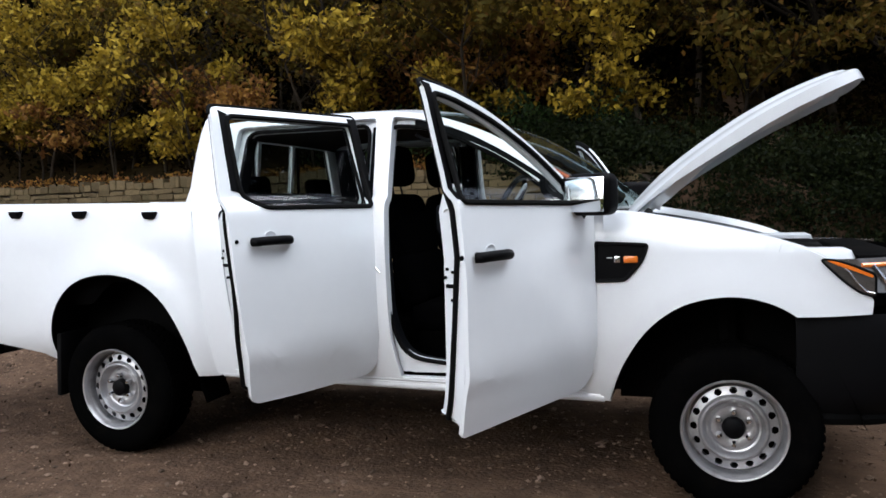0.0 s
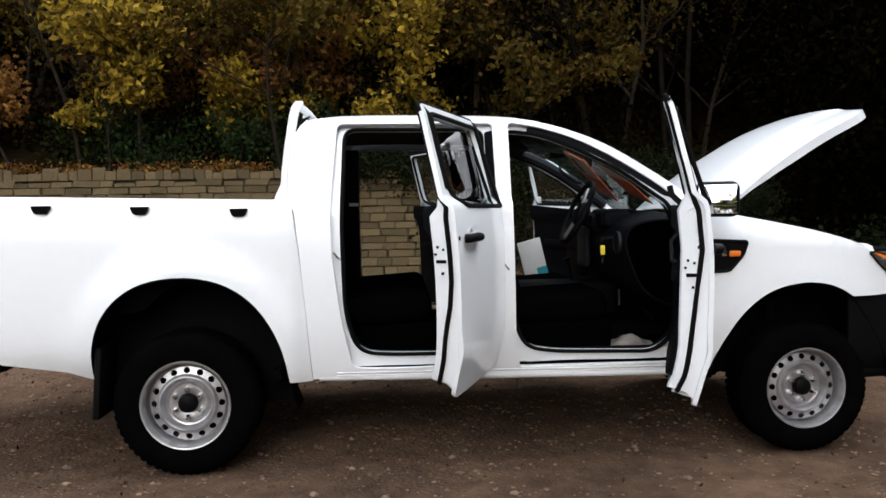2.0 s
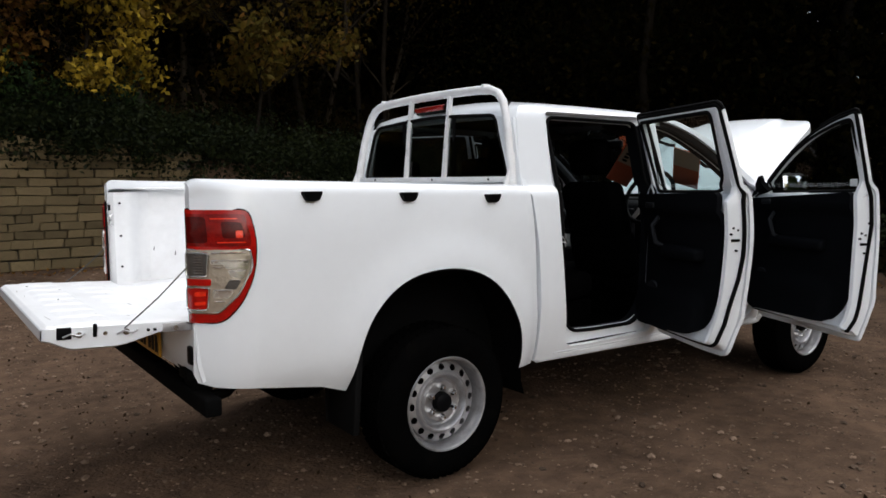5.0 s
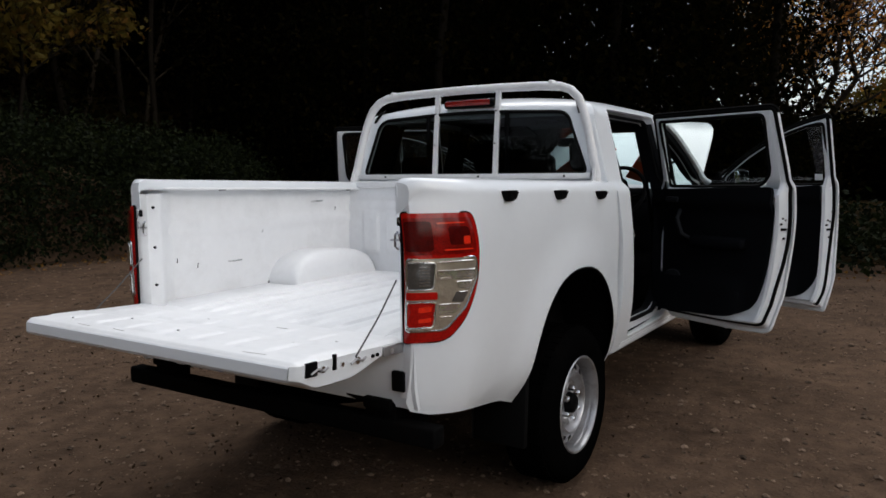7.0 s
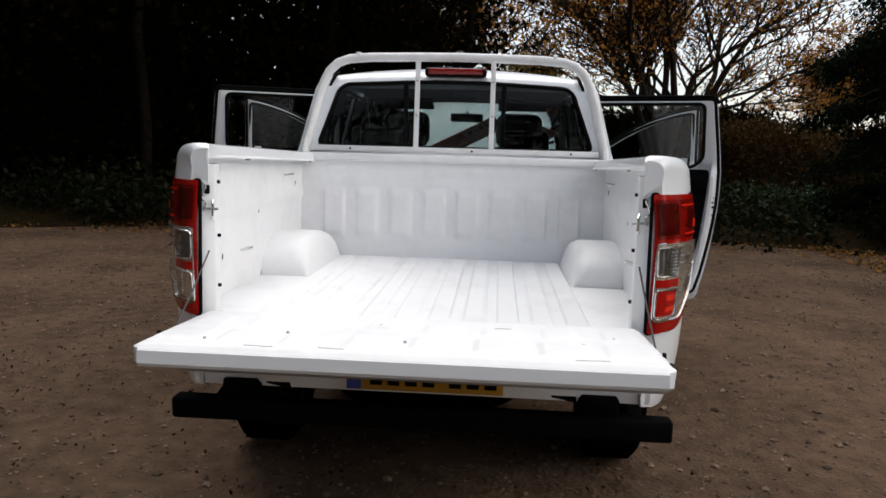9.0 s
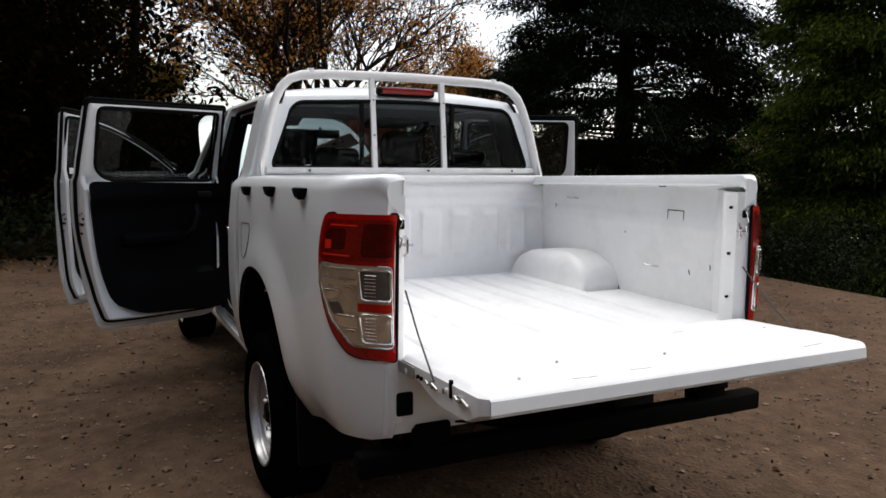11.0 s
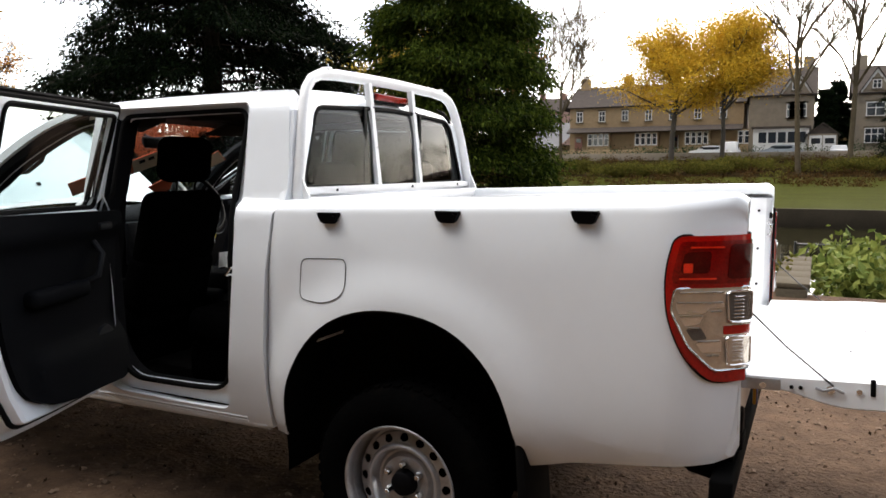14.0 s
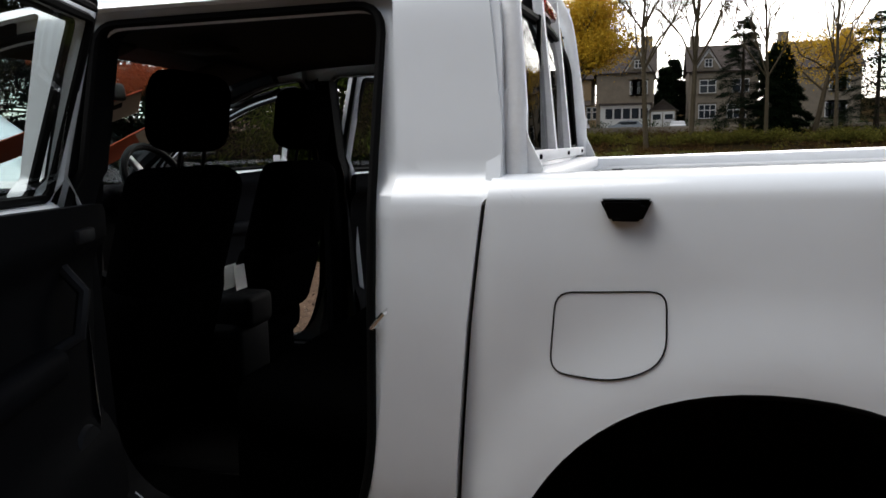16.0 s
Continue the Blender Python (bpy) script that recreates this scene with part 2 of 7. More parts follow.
def tube(points, r, n=10, closed=False, flatten=1.0, bm=None):
    """A round bar along points; flatten squeezes its second axis."""
    bm = bm or bmesh.new()
    pts = [Vector(p) for p in points]
    k = len(pts)
    rings, up = [], None
    for i, p in enumerate(pts):
        a = pts[i - 1] if (i or closed) else p
        b = pts[(i + 1) % k] if (i < k - 1 or closed) else p
        d = (b - a).normalized()
        if up is None:
            up = d.orthogonal().normalized()
        up = (up - d * up.dot(d)).normalized()
        side = d.cross(up)
        rr = r[i] if isinstance(r, (list, tuple)) else r
        rings.append([bm.verts.new(p + (up * math.cos(t) + side * math.sin(t) * flatten) * rr) for t in (2 * math.pi * j / n for j in range(n))])
    for i in range(k if closed else k - 1):
        a, b = rings[i], rings[(i + 1) % k]
        for j in range(n):
            bm.faces.new((a[j], a[(j + 1) % n], b[(j + 1) % n], b[j]))
    if not closed:
        bm.faces.new(rings[0][::-1])
        bm.faces.new(rings[-1])
    return bm


def rbox(x0, x1, y0, y1, z0, z1, r=0.01, seg=2, bm=None, m=None):
    """A box with rounded edges."""
    b = bmesh.new()
    bmesh.ops.create_cube(b, size=1, matrix=Matrix.Translation(((x0 + x1) / 2, (y0 + y1) / 2, (z0 + z1) / 2)) @ Matrix.Diagonal((x1 - x0, y1 - y0, z1 - z0, 1)))
    if r:
        bmesh.ops.bevel(b, geom=b.edges[:] + b.verts[:], offset=r, segments=seg, affect="EDGES", profile=0.5)
    if m is not None:
        b.transform(m)
    if bm is None:
        return b
    return merge(bm, b)


def merge(bm, other):
    me = bpy.data.meshes.new("join")
    other.to_mesh(me)
    other.free()
    bm.from_mesh(me)
    bpy.data.meshes.remove(me)
    return bm


def lathe(profile, n=48, axis="y", drop=None):
    """A turned body: profile of (radius, along) points. drop(radius, along, angle): faces to leave out."""
    bm = bmesh.new()
    rings = []
    for r, s in profile:
        ring = []
        for j in range(n):
            t = 2 * math.pi * j / n
            c = (r * math.cos(t), s, r * math.sin(t)) if axis == "y" else ((s, r * math.cos(t), r * math.sin(t)) if axis == "x" else (r * math.cos(t), r * math.sin(t), s))
            ring.append(bm.verts.new(c))
        rings.append(ring)
    for i in range(len(profile) - 1):
        for j in range(n):
            if drop and drop((profile[i][0] + profile[i + 1][0]) / 2, (profile[i][1] + profile[i + 1][1]) / 2, 2 * math.pi * (j + 0.5) / n):
                continue
            bm.faces.new((rings[i][j], rings[i][(j + 1) % n], rings[i + 1][(j + 1) % n], rings[i + 1][j]))
    bmesh.ops.recalc_face_normals(bm, faces=bm.faces[:])
    return bm


def loft(rows, close=False):
    """A sheet through rows of points of equal count."""
    bm = bmesh.new()
    vs = [[bm.verts.new(p) for p in row] for row in rows]
    for a, b in zip(vs, vs[1:]):
        n = len(a)
        for j in range(n if close else n - 1):
            bm.faces.new((a[j], a[(j + 1) % n], b[(j + 1) % n], b[j]))
    return bm


def heights(x0, x1, y0, y1, nx, ny, f):
    """A sheet over a rectangle, with height f(x, y)."""
    return loft([[(x, y, f(x, y)) for y in np.linspace(y0, y1, ny)] for x in np.linspace(x0, x1, nx)])



def thicken(bm, depth, out):
    bm.normal_update()
    total = Vector()
    for fa in bm.faces:
        total += fa.normal * fa.calc_area()
    if total.dot(Vector(out)) < 0:
        bmesh.ops.reverse_faces(bm, faces=bm.faces[:])
        bm.normal_update()
    faces, rim = bm.faces[:], [e for e in bm.edges if len(e.link_faces) == 1]
    back = {v: bm.verts.new(v.co - v.normal * depth) for v in bm.verts[:]}
    for fa in faces:
        bm.faces.new([back[v] for v in reversed(fa.verts)])
    for e in rim:
        lo = e.link_loops[0]
        a, b = lo.vert, lo.link_loop_next.vert
        bm.faces.new((b, a, back[a], back[b]))
    return bm


# ---- the pickup truck: rear axle over the origin, nose towards +x ----
truck = thing("pickup_truck", pose(0, 0, 0), "white double-cab pickup truck with all doors, bonnet and tailgate open", "pickup truck")

def root(name, bm, mat, m, label=""):
    """A main part of the truck with a pose of its own, under which its pieces hang."""
    ob = part(name, bm, mat, truck, label)
    ob.matrix_local = m
    return ob


cab_width = curve((0.40, 0.46, 0.55, 0.70, 0.88, 1.05, 1.20, 1.29, 1.345, 1.362, 1.378, 1.40, 1.55, 1.70, 1.76, 1.80, 1.83),
                  (0.79, 0.828, 0.860, 0.893, 0.909, 0.912, 0.905, 0.896, 0.885, 0.872, 0.850, 0.839, 0.802, 0.765, 0.745, 0.706, 0.635))
bed_width = curve((0.46, 0.53, 0.60, 0.70, 0.90, 1.10, 1.25, 1.33), (0.765, 0.815, 0.855, 0.882, 0.900, 0.905, 0.900, 0.890))
rail_s = (0, 0.012, 0.025, 0.037, 0.05, 0.062, 0.075, 0.10, 0.16, 0.18, 0.20, 0.23)
rail_y = (0.890, 0.888, 0.884, 0.877, 0.868, 0.857, 0.845, 0.82, 0.76, 0.742, 0.735, 0.735)
rail_z = (1.33, 1.342, 1.353, 1.364, 1.374, 1.381, 1.385, 1.388, 1.388, 1.383, 1.367, 1.34)


def bed_point(x, v, lift=0.0):
    """The bed's outer side: x along, v up the side and over the rail."""
    z = min(v, 1.33)
    k = smooth01((x - 0.15) / 0.3) * smooth01((0.85 - z) / 0.2)
    y = bed_width(z) * (1 - k) + (cab_width(z) - 0.004) * k
    inner = 0.0
    if v > 1.33:
        s = v - 1.33
        y, z = float(np.interp(s, rail_s, rail_y)), float(np.interp(s, rail_s, rail_z))
        inner = min(1.0, s / 0.2)
    if x < -0.88:
        y -= (0.140 * ((-0.88 - x) / 0.24) ** 2) * (1 - 0.75 * inner)
    d = math.hypot(x - 0.01, (z - 0.50)) - 0.5
    y += 0.026 * (1 - smooth01((d - 0.01) / 0.19)) * smooth01((x + 0.75) / 0.3)
    y -= 0.035 * smooth01((x - 0.48) / 0.14) ** 2 * (0.6 if v < 1.33 else 0.3)
    if v > 1.33 and x < -1.085:
        z -= 0.030 * ((-1.085 - x) / 0.035) ** 2 * (1 - 0.5 * inner)
    z += 0.030 * (0.5 - x) / 1.2 * smooth01((z - 0.8) / 0.5)
    return y + lift, z


def cab_y(x, z):
    y = cab_width(z)
    if x > 2.5:
        y -= 0.02 * (x - 2.5) * smooth01((z - 1.1) / 0.2)
    return y


ARCH_R = [(-0.478, 0.487), (-0.462, 0.62), (-0.425, 0.76), (-0.36, 0.865), (-0.27, 0.94), (-0.15, 0.988), (0.0, 1.004), (0.14, 0.987), (0.26, 0.937), (0.36, 0.852), (0.435, 0.74), (0.485, 0.61), (0.510, 0.447)]
ARCH_F = [(2.71, 0.43), (2.745, 0.55), (2.80, 0.66), (2.87, 0.76), (2.96, 0.84), (3.06, 0.89), (3.19, 0.915), (3.31, 0.905), (3.40, 0.873), (3.46, 0.835)]


def fine(points, n=4):
    """A smooth run through the given points."""
    t = np.arange(len(points))
    fx, fy = curve(t, [p[0] for p in points]), curve(t, [p[1] for p in points])
    return [(fx(s), fy(s)) for s in np.linspace(0, len(points) - 1, (len(points) - 1) * n + 1)]


def door_outline(front):
    if front:
        pts = [(1.672, 0.66, 0.1), (1.700, 0.492, 0.02), (2.55, 0.495, 0.05), (2.645, 0.60, 0.1), (2.655, 1.15, 0.1), (2.635, 1.285, 0.04), (2.47, 1.425, 0.2), (2.27, 1.56, 0.2), (2.03, 1.690, 0.2), (1.80, 1.760, 0.1), (1.660, 1.782, 0.03), (1.662, 1.35, 0.2)]
    else:
        pts = [(0.775, 0.80, 0.12), (0.832, 0.512, 0.05), (1.05, 0.505, 0.1), (1.560, 0.515, 0.10), (1.592, 1.35, 0.2), (1.582, 1.778, 0.03), (0.770, 1.780, 0.04), (0.735, 1.40, 0.1), (0.735, 1.15, 0.2)]
    return rounded(pts, 0.05, 5)


def door_window(front):
    if front:
        pts = [(1.694, 1.340, 0.02), (2.485, 1.320, 0.03), (2.45, 1.390, 0.03), (2.25, 1.537, 0.2), (2.01, 1.655, 0.2), (1.80, 1.718, 0.1), (1.698, 1.732, 0.03)]
    else:
        pts = [(0.835, 1.40, 0.06), (0.92, 1.345, 0.08), (1.535, 1.338, 0.02), (1.53, 1.735, 0.02), (0.838, 1.738, 0.04)]
    return rounded(pts, 0.03, 5)


def opening(front):
    if front:
        pts = [(1.635, 1.30, 0.1), (1.665, 0.78, 0.15), (1.73, 0.60, 0.16), (1.90, 0.575, 0.06), (2.42, 0.560, 0.06), (2.535, 0.66, 0.1), (2.55, 1.15, 0.06), (2.49, 1.335, 0.06), (2.26, 1.515, 0.2), (2.01, 1.640, 0.2), (1.82, 1.712, 0.12), (1.645, 1.730, 0.05)]
    else:
        pts = [(0.795, 1.25, 0.1), (0.805, 0.79, 0.15), (0.865, 0.595, 0.17), (1.05, 0.582, 0.06), (1.42, 0.578, 0.1), (1.50, 0.70, 0.15), (1.525, 1.30, 0.1), (1.525, 1.738, 0.05), (0.812, 1.745, 0.06)]
    return rounded(pts, 0.05, 5)


TOP = [(0.565, 1.735), (0.60, 1.785), (0.66, 1.808), (0.78, 1.818), (1.08, 1.822), (1.54, 1.812), (1.72, 1.795), (1.88, 1.765), (2.03, 1.717), (2.17, 1.658), (2.33, 1.565), (2.50, 1.452), (2.62, 1.365), (2.70, 1.295)]


def cab_sides():
    outer = [(0.628, 0.46), (1.5, 0.447), (2.45, 0.432), (2.70, 0.43), (2.70, 1.22)] + fine(TOP[::-1], 3) + [(0.545, 1.60), (0.528, 1.48), (0.522, 1.375), (0.556, 1.335), (0.583, 1.1), (0.608, 0.8)]
    us = steps(0.52, 2.70, 0.06) + [2.60, 2.66]
    vs = [0.46, 0.50, 0.56, 0.64, 0.75, 0.88, 1.0, 1.1, 1.2, 1.26, 1.30, 1.33, 1.35, 1.365, 1.38, 1.395, 1.42, 1.48, 1.55, 1.62, 1.69, 1.73, 1.755, 1.78, 1.80]
    for s in (-1, 1):
        holes = [shrink(door_outline(f), 0.003) for f in (True, False)]
        bm = flat(outer, holes, us, vs)
        part("cab_side", shell(bm, lambda x, z: (x, s * cab_y(x, z), z), 0.012, (0, s, 0)), PAINT, truck)
        # the recessed rabbet round each door opening
        for f in (True, False):
            ring = flat(shrink(door_outline(f), -0.004), [opening(f)], steps(0.7, 2.7, 0.12), vs[::2])
            inset = 0.050
            part("door_frame_rabbet", shell(ring, lambda x, z: (x, s * (cab_y(x, z) - inset), z), 0.02, (0, s, 0)), PAINT, truck)
            lip = door_outline(f)
            walls = loft([[(x, s * (cab_y(x, z) - d), z) for x, z in lip] for d in (0.004, 0.053)], close=True)
            part("door_frame_return", walls, PAINT, truck)
            seal = [(x, s * (cab_y(x, z) - inset + 0.008), z) for x, z in shrink(opening(f), -0.004)]
            part("door_seal", tube(seal, 0.010, 8, closed=True), RUBBER, truck)
            # inner trim behind the seal
            reveal = loft([[(x, s * (cab_y(x, z) - d), z) for x, z in shrink(opening(f), 0.003)] for d in (0.044, 0.12)], close=True)
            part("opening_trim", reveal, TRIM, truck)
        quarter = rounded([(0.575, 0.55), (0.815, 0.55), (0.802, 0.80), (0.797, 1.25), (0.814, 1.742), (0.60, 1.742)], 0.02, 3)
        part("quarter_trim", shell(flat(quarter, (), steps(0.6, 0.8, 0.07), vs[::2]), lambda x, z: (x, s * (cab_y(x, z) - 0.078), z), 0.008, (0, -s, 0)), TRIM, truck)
        edge = [(0.628, 0.46), (0.608, 0.8), (0.583, 1.1), (0.556, 1.335)]
        part("rear_return", loft([[(x + 0.003, s * (cab_y(x, z) - d), z) for x, z in fine(edge, 5)] for d in (0.004, 0.03, 0.05)]), PAINT, truck)
        # strip on the middle pillar
        strip = rounded([(1.578, 1.33), (1.632, 1.33), (1.606, 1.735), (1.562, 1.735)], 0.008, 2)
        part("pillar_strip", shell(flat(strip, (), (), steps(1.36, 1.74, 0.04)), lambda x, z: (x, s * (cab_y(x, z) - 0.046), z), 0.003, (0, s, 0)), BLACK, truck)
        # sill and strikers
        part("sill", tube([(0.66, s * 0.808, 0.470), (2.68, s * 0.808, 0.446)], 0.026, 12), PAINT, truck)
        for z, d in ((0.492, 0.004), (0.476, 0.004)):
            part("sill_ridge", tube([(0.75, s * (cab_y(1, z) + d - 0.004), z), (2.60, s * (cab_y(1, z - 0.01) + d - 0.004), z - 0.012)], 0.004, 6), PAINT, truck)
        for x, z in ((0.765, 1.10), (1.625, 1.028)):
            y = s * (cab_y(x, z) - 0.035)
            striker = tube([(x - 0.012, y, z + 0.018), (x - 0.012, y + s * 0.035, z + 0.016), (x + 0.012, y + s * 0.035, z - 0.012), (x + 0.012, y, z - 0.014)], 0.005, 8)
            part("door_striker", striker, CHROME, truck)
        for z in (0.72, 1.10):
            for x in (1.585, 2.63):
                part("door_hinge", rbox(x - 0.03, x + 0.02, s * 0.855 - 0.02, s * 0.855 + 0.02, z - 0.035, z + 0.035, 0.008), PAINT, truck)


def roof_row(x, z, n=25, bow=0.0, crown=0.038):
    w = cab_y(x, z) - 0.004
    out = []
    for t in np.linspace(-1, 1, n):
        k = 1 - t * t
        edge = 1 - abs(t) ** 6
        out.append((x + bow * k, t * w, z + crown * k + 0.01 * edge))
    return out


def cab_top():
    line = fine(TOP, 4)
    roof = [(x, z) for x, z in line if x <= 1.84]
    rows = []
    for i, (x, z) in enumerate(roof):
        rows.append(roof_row(x, z, bow=0.05 * smooth01((x - 1.3) / 0.5) - 0.02 * smooth01((0.8 - x) / 0.2), crown=0.042 * smooth01((x - 0.5) / 0.3)))
    part("roof", thicken(loft(rows), 0.02, (0, 0, 1)), PAINT, truck)
    inner = [[(p[0], p[1] * 0.96, p[2] - 0.045) for p in r] for r in rows[3:]]
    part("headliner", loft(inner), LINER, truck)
    glass = [(x, z) for x, z in line if x >= 1.80]
    rows = [roof_row(x, z, bow=0.05 + 0.07 * smooth01((x - 1.84) / 0.7), crown=0.042 * (1 - smooth01((x - 1.84) / 0.9))) for x, z in glass]
    rows = [[(p[0], p[1] * 0.975, p[2] - 0.004) for p in r] for r in rows]
    pane = loft(rows)
    g = part("windscreen", pane, SCREEN, truck)
    g.visible_shadow = False
    part("windscreen_header_band", loft([[(p[0], p[1], p[2] - 0.012) for p in r] for r in rows[:5]]), BLACK, truck)
    # inner pillars
    for s in (-1, 1):
        pts = [(x - 0.02, s * (cab_y(x, z) - 0.055), z - 0.035) for x, z in fine(TOP, 2) if 1.75 <= x <= 2.66]
        pil = part("pillar_trim", tube(pts, 0.038, 8), TRIM_GREY, truck)
        grab = [(2.245, s * 0.645, 1.605), (2.245, s * 0.605, 1.575), (2.27, s * 0.60, 1.550), (2.36, s * 0.615, 1.495), (2.39, s * 0.625, 1.490), (2.40, s * 0.665, 1.50)]
        part("grab_handle", tube(grab, 0.011, 8), BLACK, pil)
    part("cowl", rbox(2.56, 2.80, -0.72, 0.72, 1.20, 1.27, 0.03), BLACK, truck)


def back_x(y, z):
    return 0.525 + 0.06 * max(0, z - 1.37) + 0.35 * max(0, z - 1.66) ** 1.5 - 0.03 * (1 - (y / 0.85) ** 2)


def cab_back():
    outer = [(-cab_width(z) + (0.04 if z < 1.34 else 0.004), z) for z in (0.90, 1.0, 1.1, 1.30, 1.37, 1.45, 1.55, 1.65, 1.735)]
    outer = outer + [(t * (cab_width(1.735) - 0.004), 1.735 + 0.05 * (1 - t * t)) for t in np.linspace(-0.9, 0.9, 13)] + [(-y, z) for y, z in outer[::-1]]
    win = rounded([(-0.735, 1.43, 0.04), (0.735, 1.43, 0.04), (0.615, 1.755, 0.06), (0.0, 1.785, 0.3), (-0.615, 1.755, 0.06)], 0.05, 6)
    bm = flat(outer, [win], steps(-0.9, 0.9, 0.09), steps(0.90, 1.8, 0.06))
    part("cab_back", shell(bm, lambda y, z: (back_x(y, z), y, z), 0.03, (-1, 0, 0)), PAINT, truck)
    pane = shell(flat(shrink(win, -0.004), (), steps(-0.8, 0.8, 0.1), steps(1.4, 1.8, 0.08)), lambda y, z: (back_x(y, z) + 0.012, y, z), 0, (-1, 0, 0))
    g = part("rear_window", pane, GLASS_REAR, truck)
    g.visible_shadow = False
    ring = [(back_x(y, z) + 0.004, y, z) for y, z in win]
    part("window_seal", tube(ring, 0.010, 6, closed=True), RUBBER, g)
    for y in (-0.26, 0.26):
        part("window_divider", rbox(-0.006, 0.006, y - 0.012, y + 0.012, 1.43, 1.78, 0.003, m=Matrix.Translation((back_x(y, 1.6) + 0.02, 0, 0)) @ Matrix.Shear("XZ", 4, (0.0, 0.0))), BLACK, g)
    lamp = rbox(-0.03, 0.02, -0.165, 0.165, -0.024, 0.022, 0.016, 3, m=pose(0.575, 0, 1.835, 0, -20, 0))
    b = part("high_brake_lamp", lamp, BLACK, truck)
    part("lamp_lens", rbox(-0.018, 0.012, -0.145, 0.145, -0.016, 0.016, 0.008, 2, m=pose(0.549, 0, 1.836, 0, -20, 0)), RED_DEEP, b)
    for s in (-1, 1):
        part("roof_gap", tube([(0.625, s * 0.640, 1.828), (0.590, s * 0.652, 1.806), (0.566, s * 0.668, 1.770), (0.545, s * 0.690, 1.70)], [0.004, 0.010, 0.009, 0.003], 6), RUBBER, truck)
    part("rear_bulkhead_trim", loft([[(back_x(y, z) + 0.06, y, z) for y in np.linspace(-0.8, 0.8, 7)] for z in (0.55, 0.9, 1.2, 1.42)]), TRIM, truck)


def door(front, s):
    """One door, built shut and swung open on its hinge."""
    px = 2.62 if front else 1.57
    angle = 69.0 if front else (68.0 if s < 0 else 70.5)
    angle *= 1 if s < 0 else -1

    def at(x, y, z):
        return (x - px, s * (y - 0.84), z)

    us, vs = steps(0.7, 2.7, 0.08), [0.56, 0.62, 0.70, 0.80, 0.90, 1.0, 1.1, 1.2, 1.26, 1.30, 1.33, 1.35, 1.37, 1.39, 1.42, 1.48, 1.55, 1.62, 1.69, 1.72, 1.74, 1.76]
    out, win = door_outline(front), door_window(front)
    crease = lambda z: 0.011 * math.exp(-((z - 0.73) / 0.06) ** 2)
    skin = lambda x, z: at(x, cab_y(x, z) + crease(z), z)
    base = root("front_door" if front else "rear_door", shell(flat(shrink(out, 0.004), [win], us, vs), skin, 0.020, (0, s, 0)), PAINT, Matrix.Translation((px, s * 0.84, 0)) @ pose(0, 0, 0, 0, 0, angle))
    inner_out = shrink(out, 0.045)
    part("inner_panel", shell(flat(inner_out, [shrink(win, 0.002)], us, vs), lambda x, z: at(x, cab_y(x, z) - 0.016, z), lambda x, z: 0.022 + 0.072 * smooth01((1.36 - z) / 0.05), (0, s, 0)), PAINT, base)
    # painted shut face all round, with the seal lying on it
    low = lambda z: smooth01((1.37 - z) / 0.06)
    raised = lambda z, h: z + h * smooth01((0.64 - z) / 0.13)
    wall = loft([[at(x, cab_y(x, z) - (d + e * low(z)), raised(z, h)) for x, z in shrink(out, g)] for g, d, e, h in ((0.004, 0.012, 0.0, 0.0), (0.017, 0.014, 0.002, 0.012), (0.022, 0.024, 0.026, 0.040), (0.027, 0.034, 0.070, 0.050), (0.034, 0.037, 0.084, 0.050), (0.052, 0.038, 0.090, 0.046))], close=True)
    bmesh.ops.recalc_face_normals(wall, faces=wall.faces[:])
    part("shut_face", wall, PAINT, base)
    seal = []
    for (x, z), (x2, z2) in zip(shrink(out, 0.0150), shrink(out, 0.0190)):
        k = smooth01((1.02 - z) / 0.28)
        x, z = x + (x2 - x) * k, z + (z2 - z) * k
        seal.append(at(x, cab_y(x, z) - (0.022 + 0.022 * low(z) + 0.036 * k), raised(z, 0.046)))
    part("weather_seal", tube(seal, 0.0105, 8, closed=True), RUBBER, base)
    part("window_surround", tube([at(x, cab_y(x, z) + 0.002, z) for x, z in win], 0.011, 6, closed=True), RUBBER, base)
    part("frame_top_seal", tube([at(x, cab_y(x, z) - 0.014, z + 0.002) for x, z in out if z > 1.70 and (not front or x < 2.2)], 0.009, 6), RUBBER, base)
    part("inner_window_surround", tube([at(x, cab_y(x, z) - 0.040, z) for x, z in shrink(win, 0.002)], 0.010, 6, closed=True), RUBBER, base)
    pane = part("window_glass", shell(flat(shrink(win, -0.01), (), us, vs), lambda x, z: at(x, cab_y(x, z) - 0.03, z), 0, (0, s, 0)), GLASS, base)
    pane.visible_shadow = False
    # black band down the pillar side of the frame
    if front:
        band = [(1.668, 1.352), (1.690, 1.350), (1.700, 1.765), (1.664, 1.772)]
    else:
        band = [(1.528, 1.350), (1.584, 1.352), (1.576, 1.768), (1.522, 1.768)]
    part("pillar_band", shell(flat(band, (), (), steps(1.35, 1.78, 0.04)), lambda x, z: at(x, cab_y(x, z) + 0.003, z), 0.004, (0, s, 0)), BLACK, base)
    if front:
        sail = rounded([(2.42, 1.335), (2.60, 1.285), (2.56, 1.335), (2.44, 1.435)], 0.01, 2)
        part("mirror_sail", shell(flat(sail, (), us, vs), lambda x, z: at(x, cab_y(x, z) + 0.006, z), 0.02, (0, s, 0)), BLACK, base)
        part("inner_sail", shell(flat(sail, (), us, vs), lambda x, z: at(x, cab_y(x, z) - 0.09, z), 0.03, (0, s, 0)), BLACK, base)
    else:
        rear_band = [(0.795, 1.42), (0.842, 1.405), (0.846, 1.745), (0.806, 1.762)]
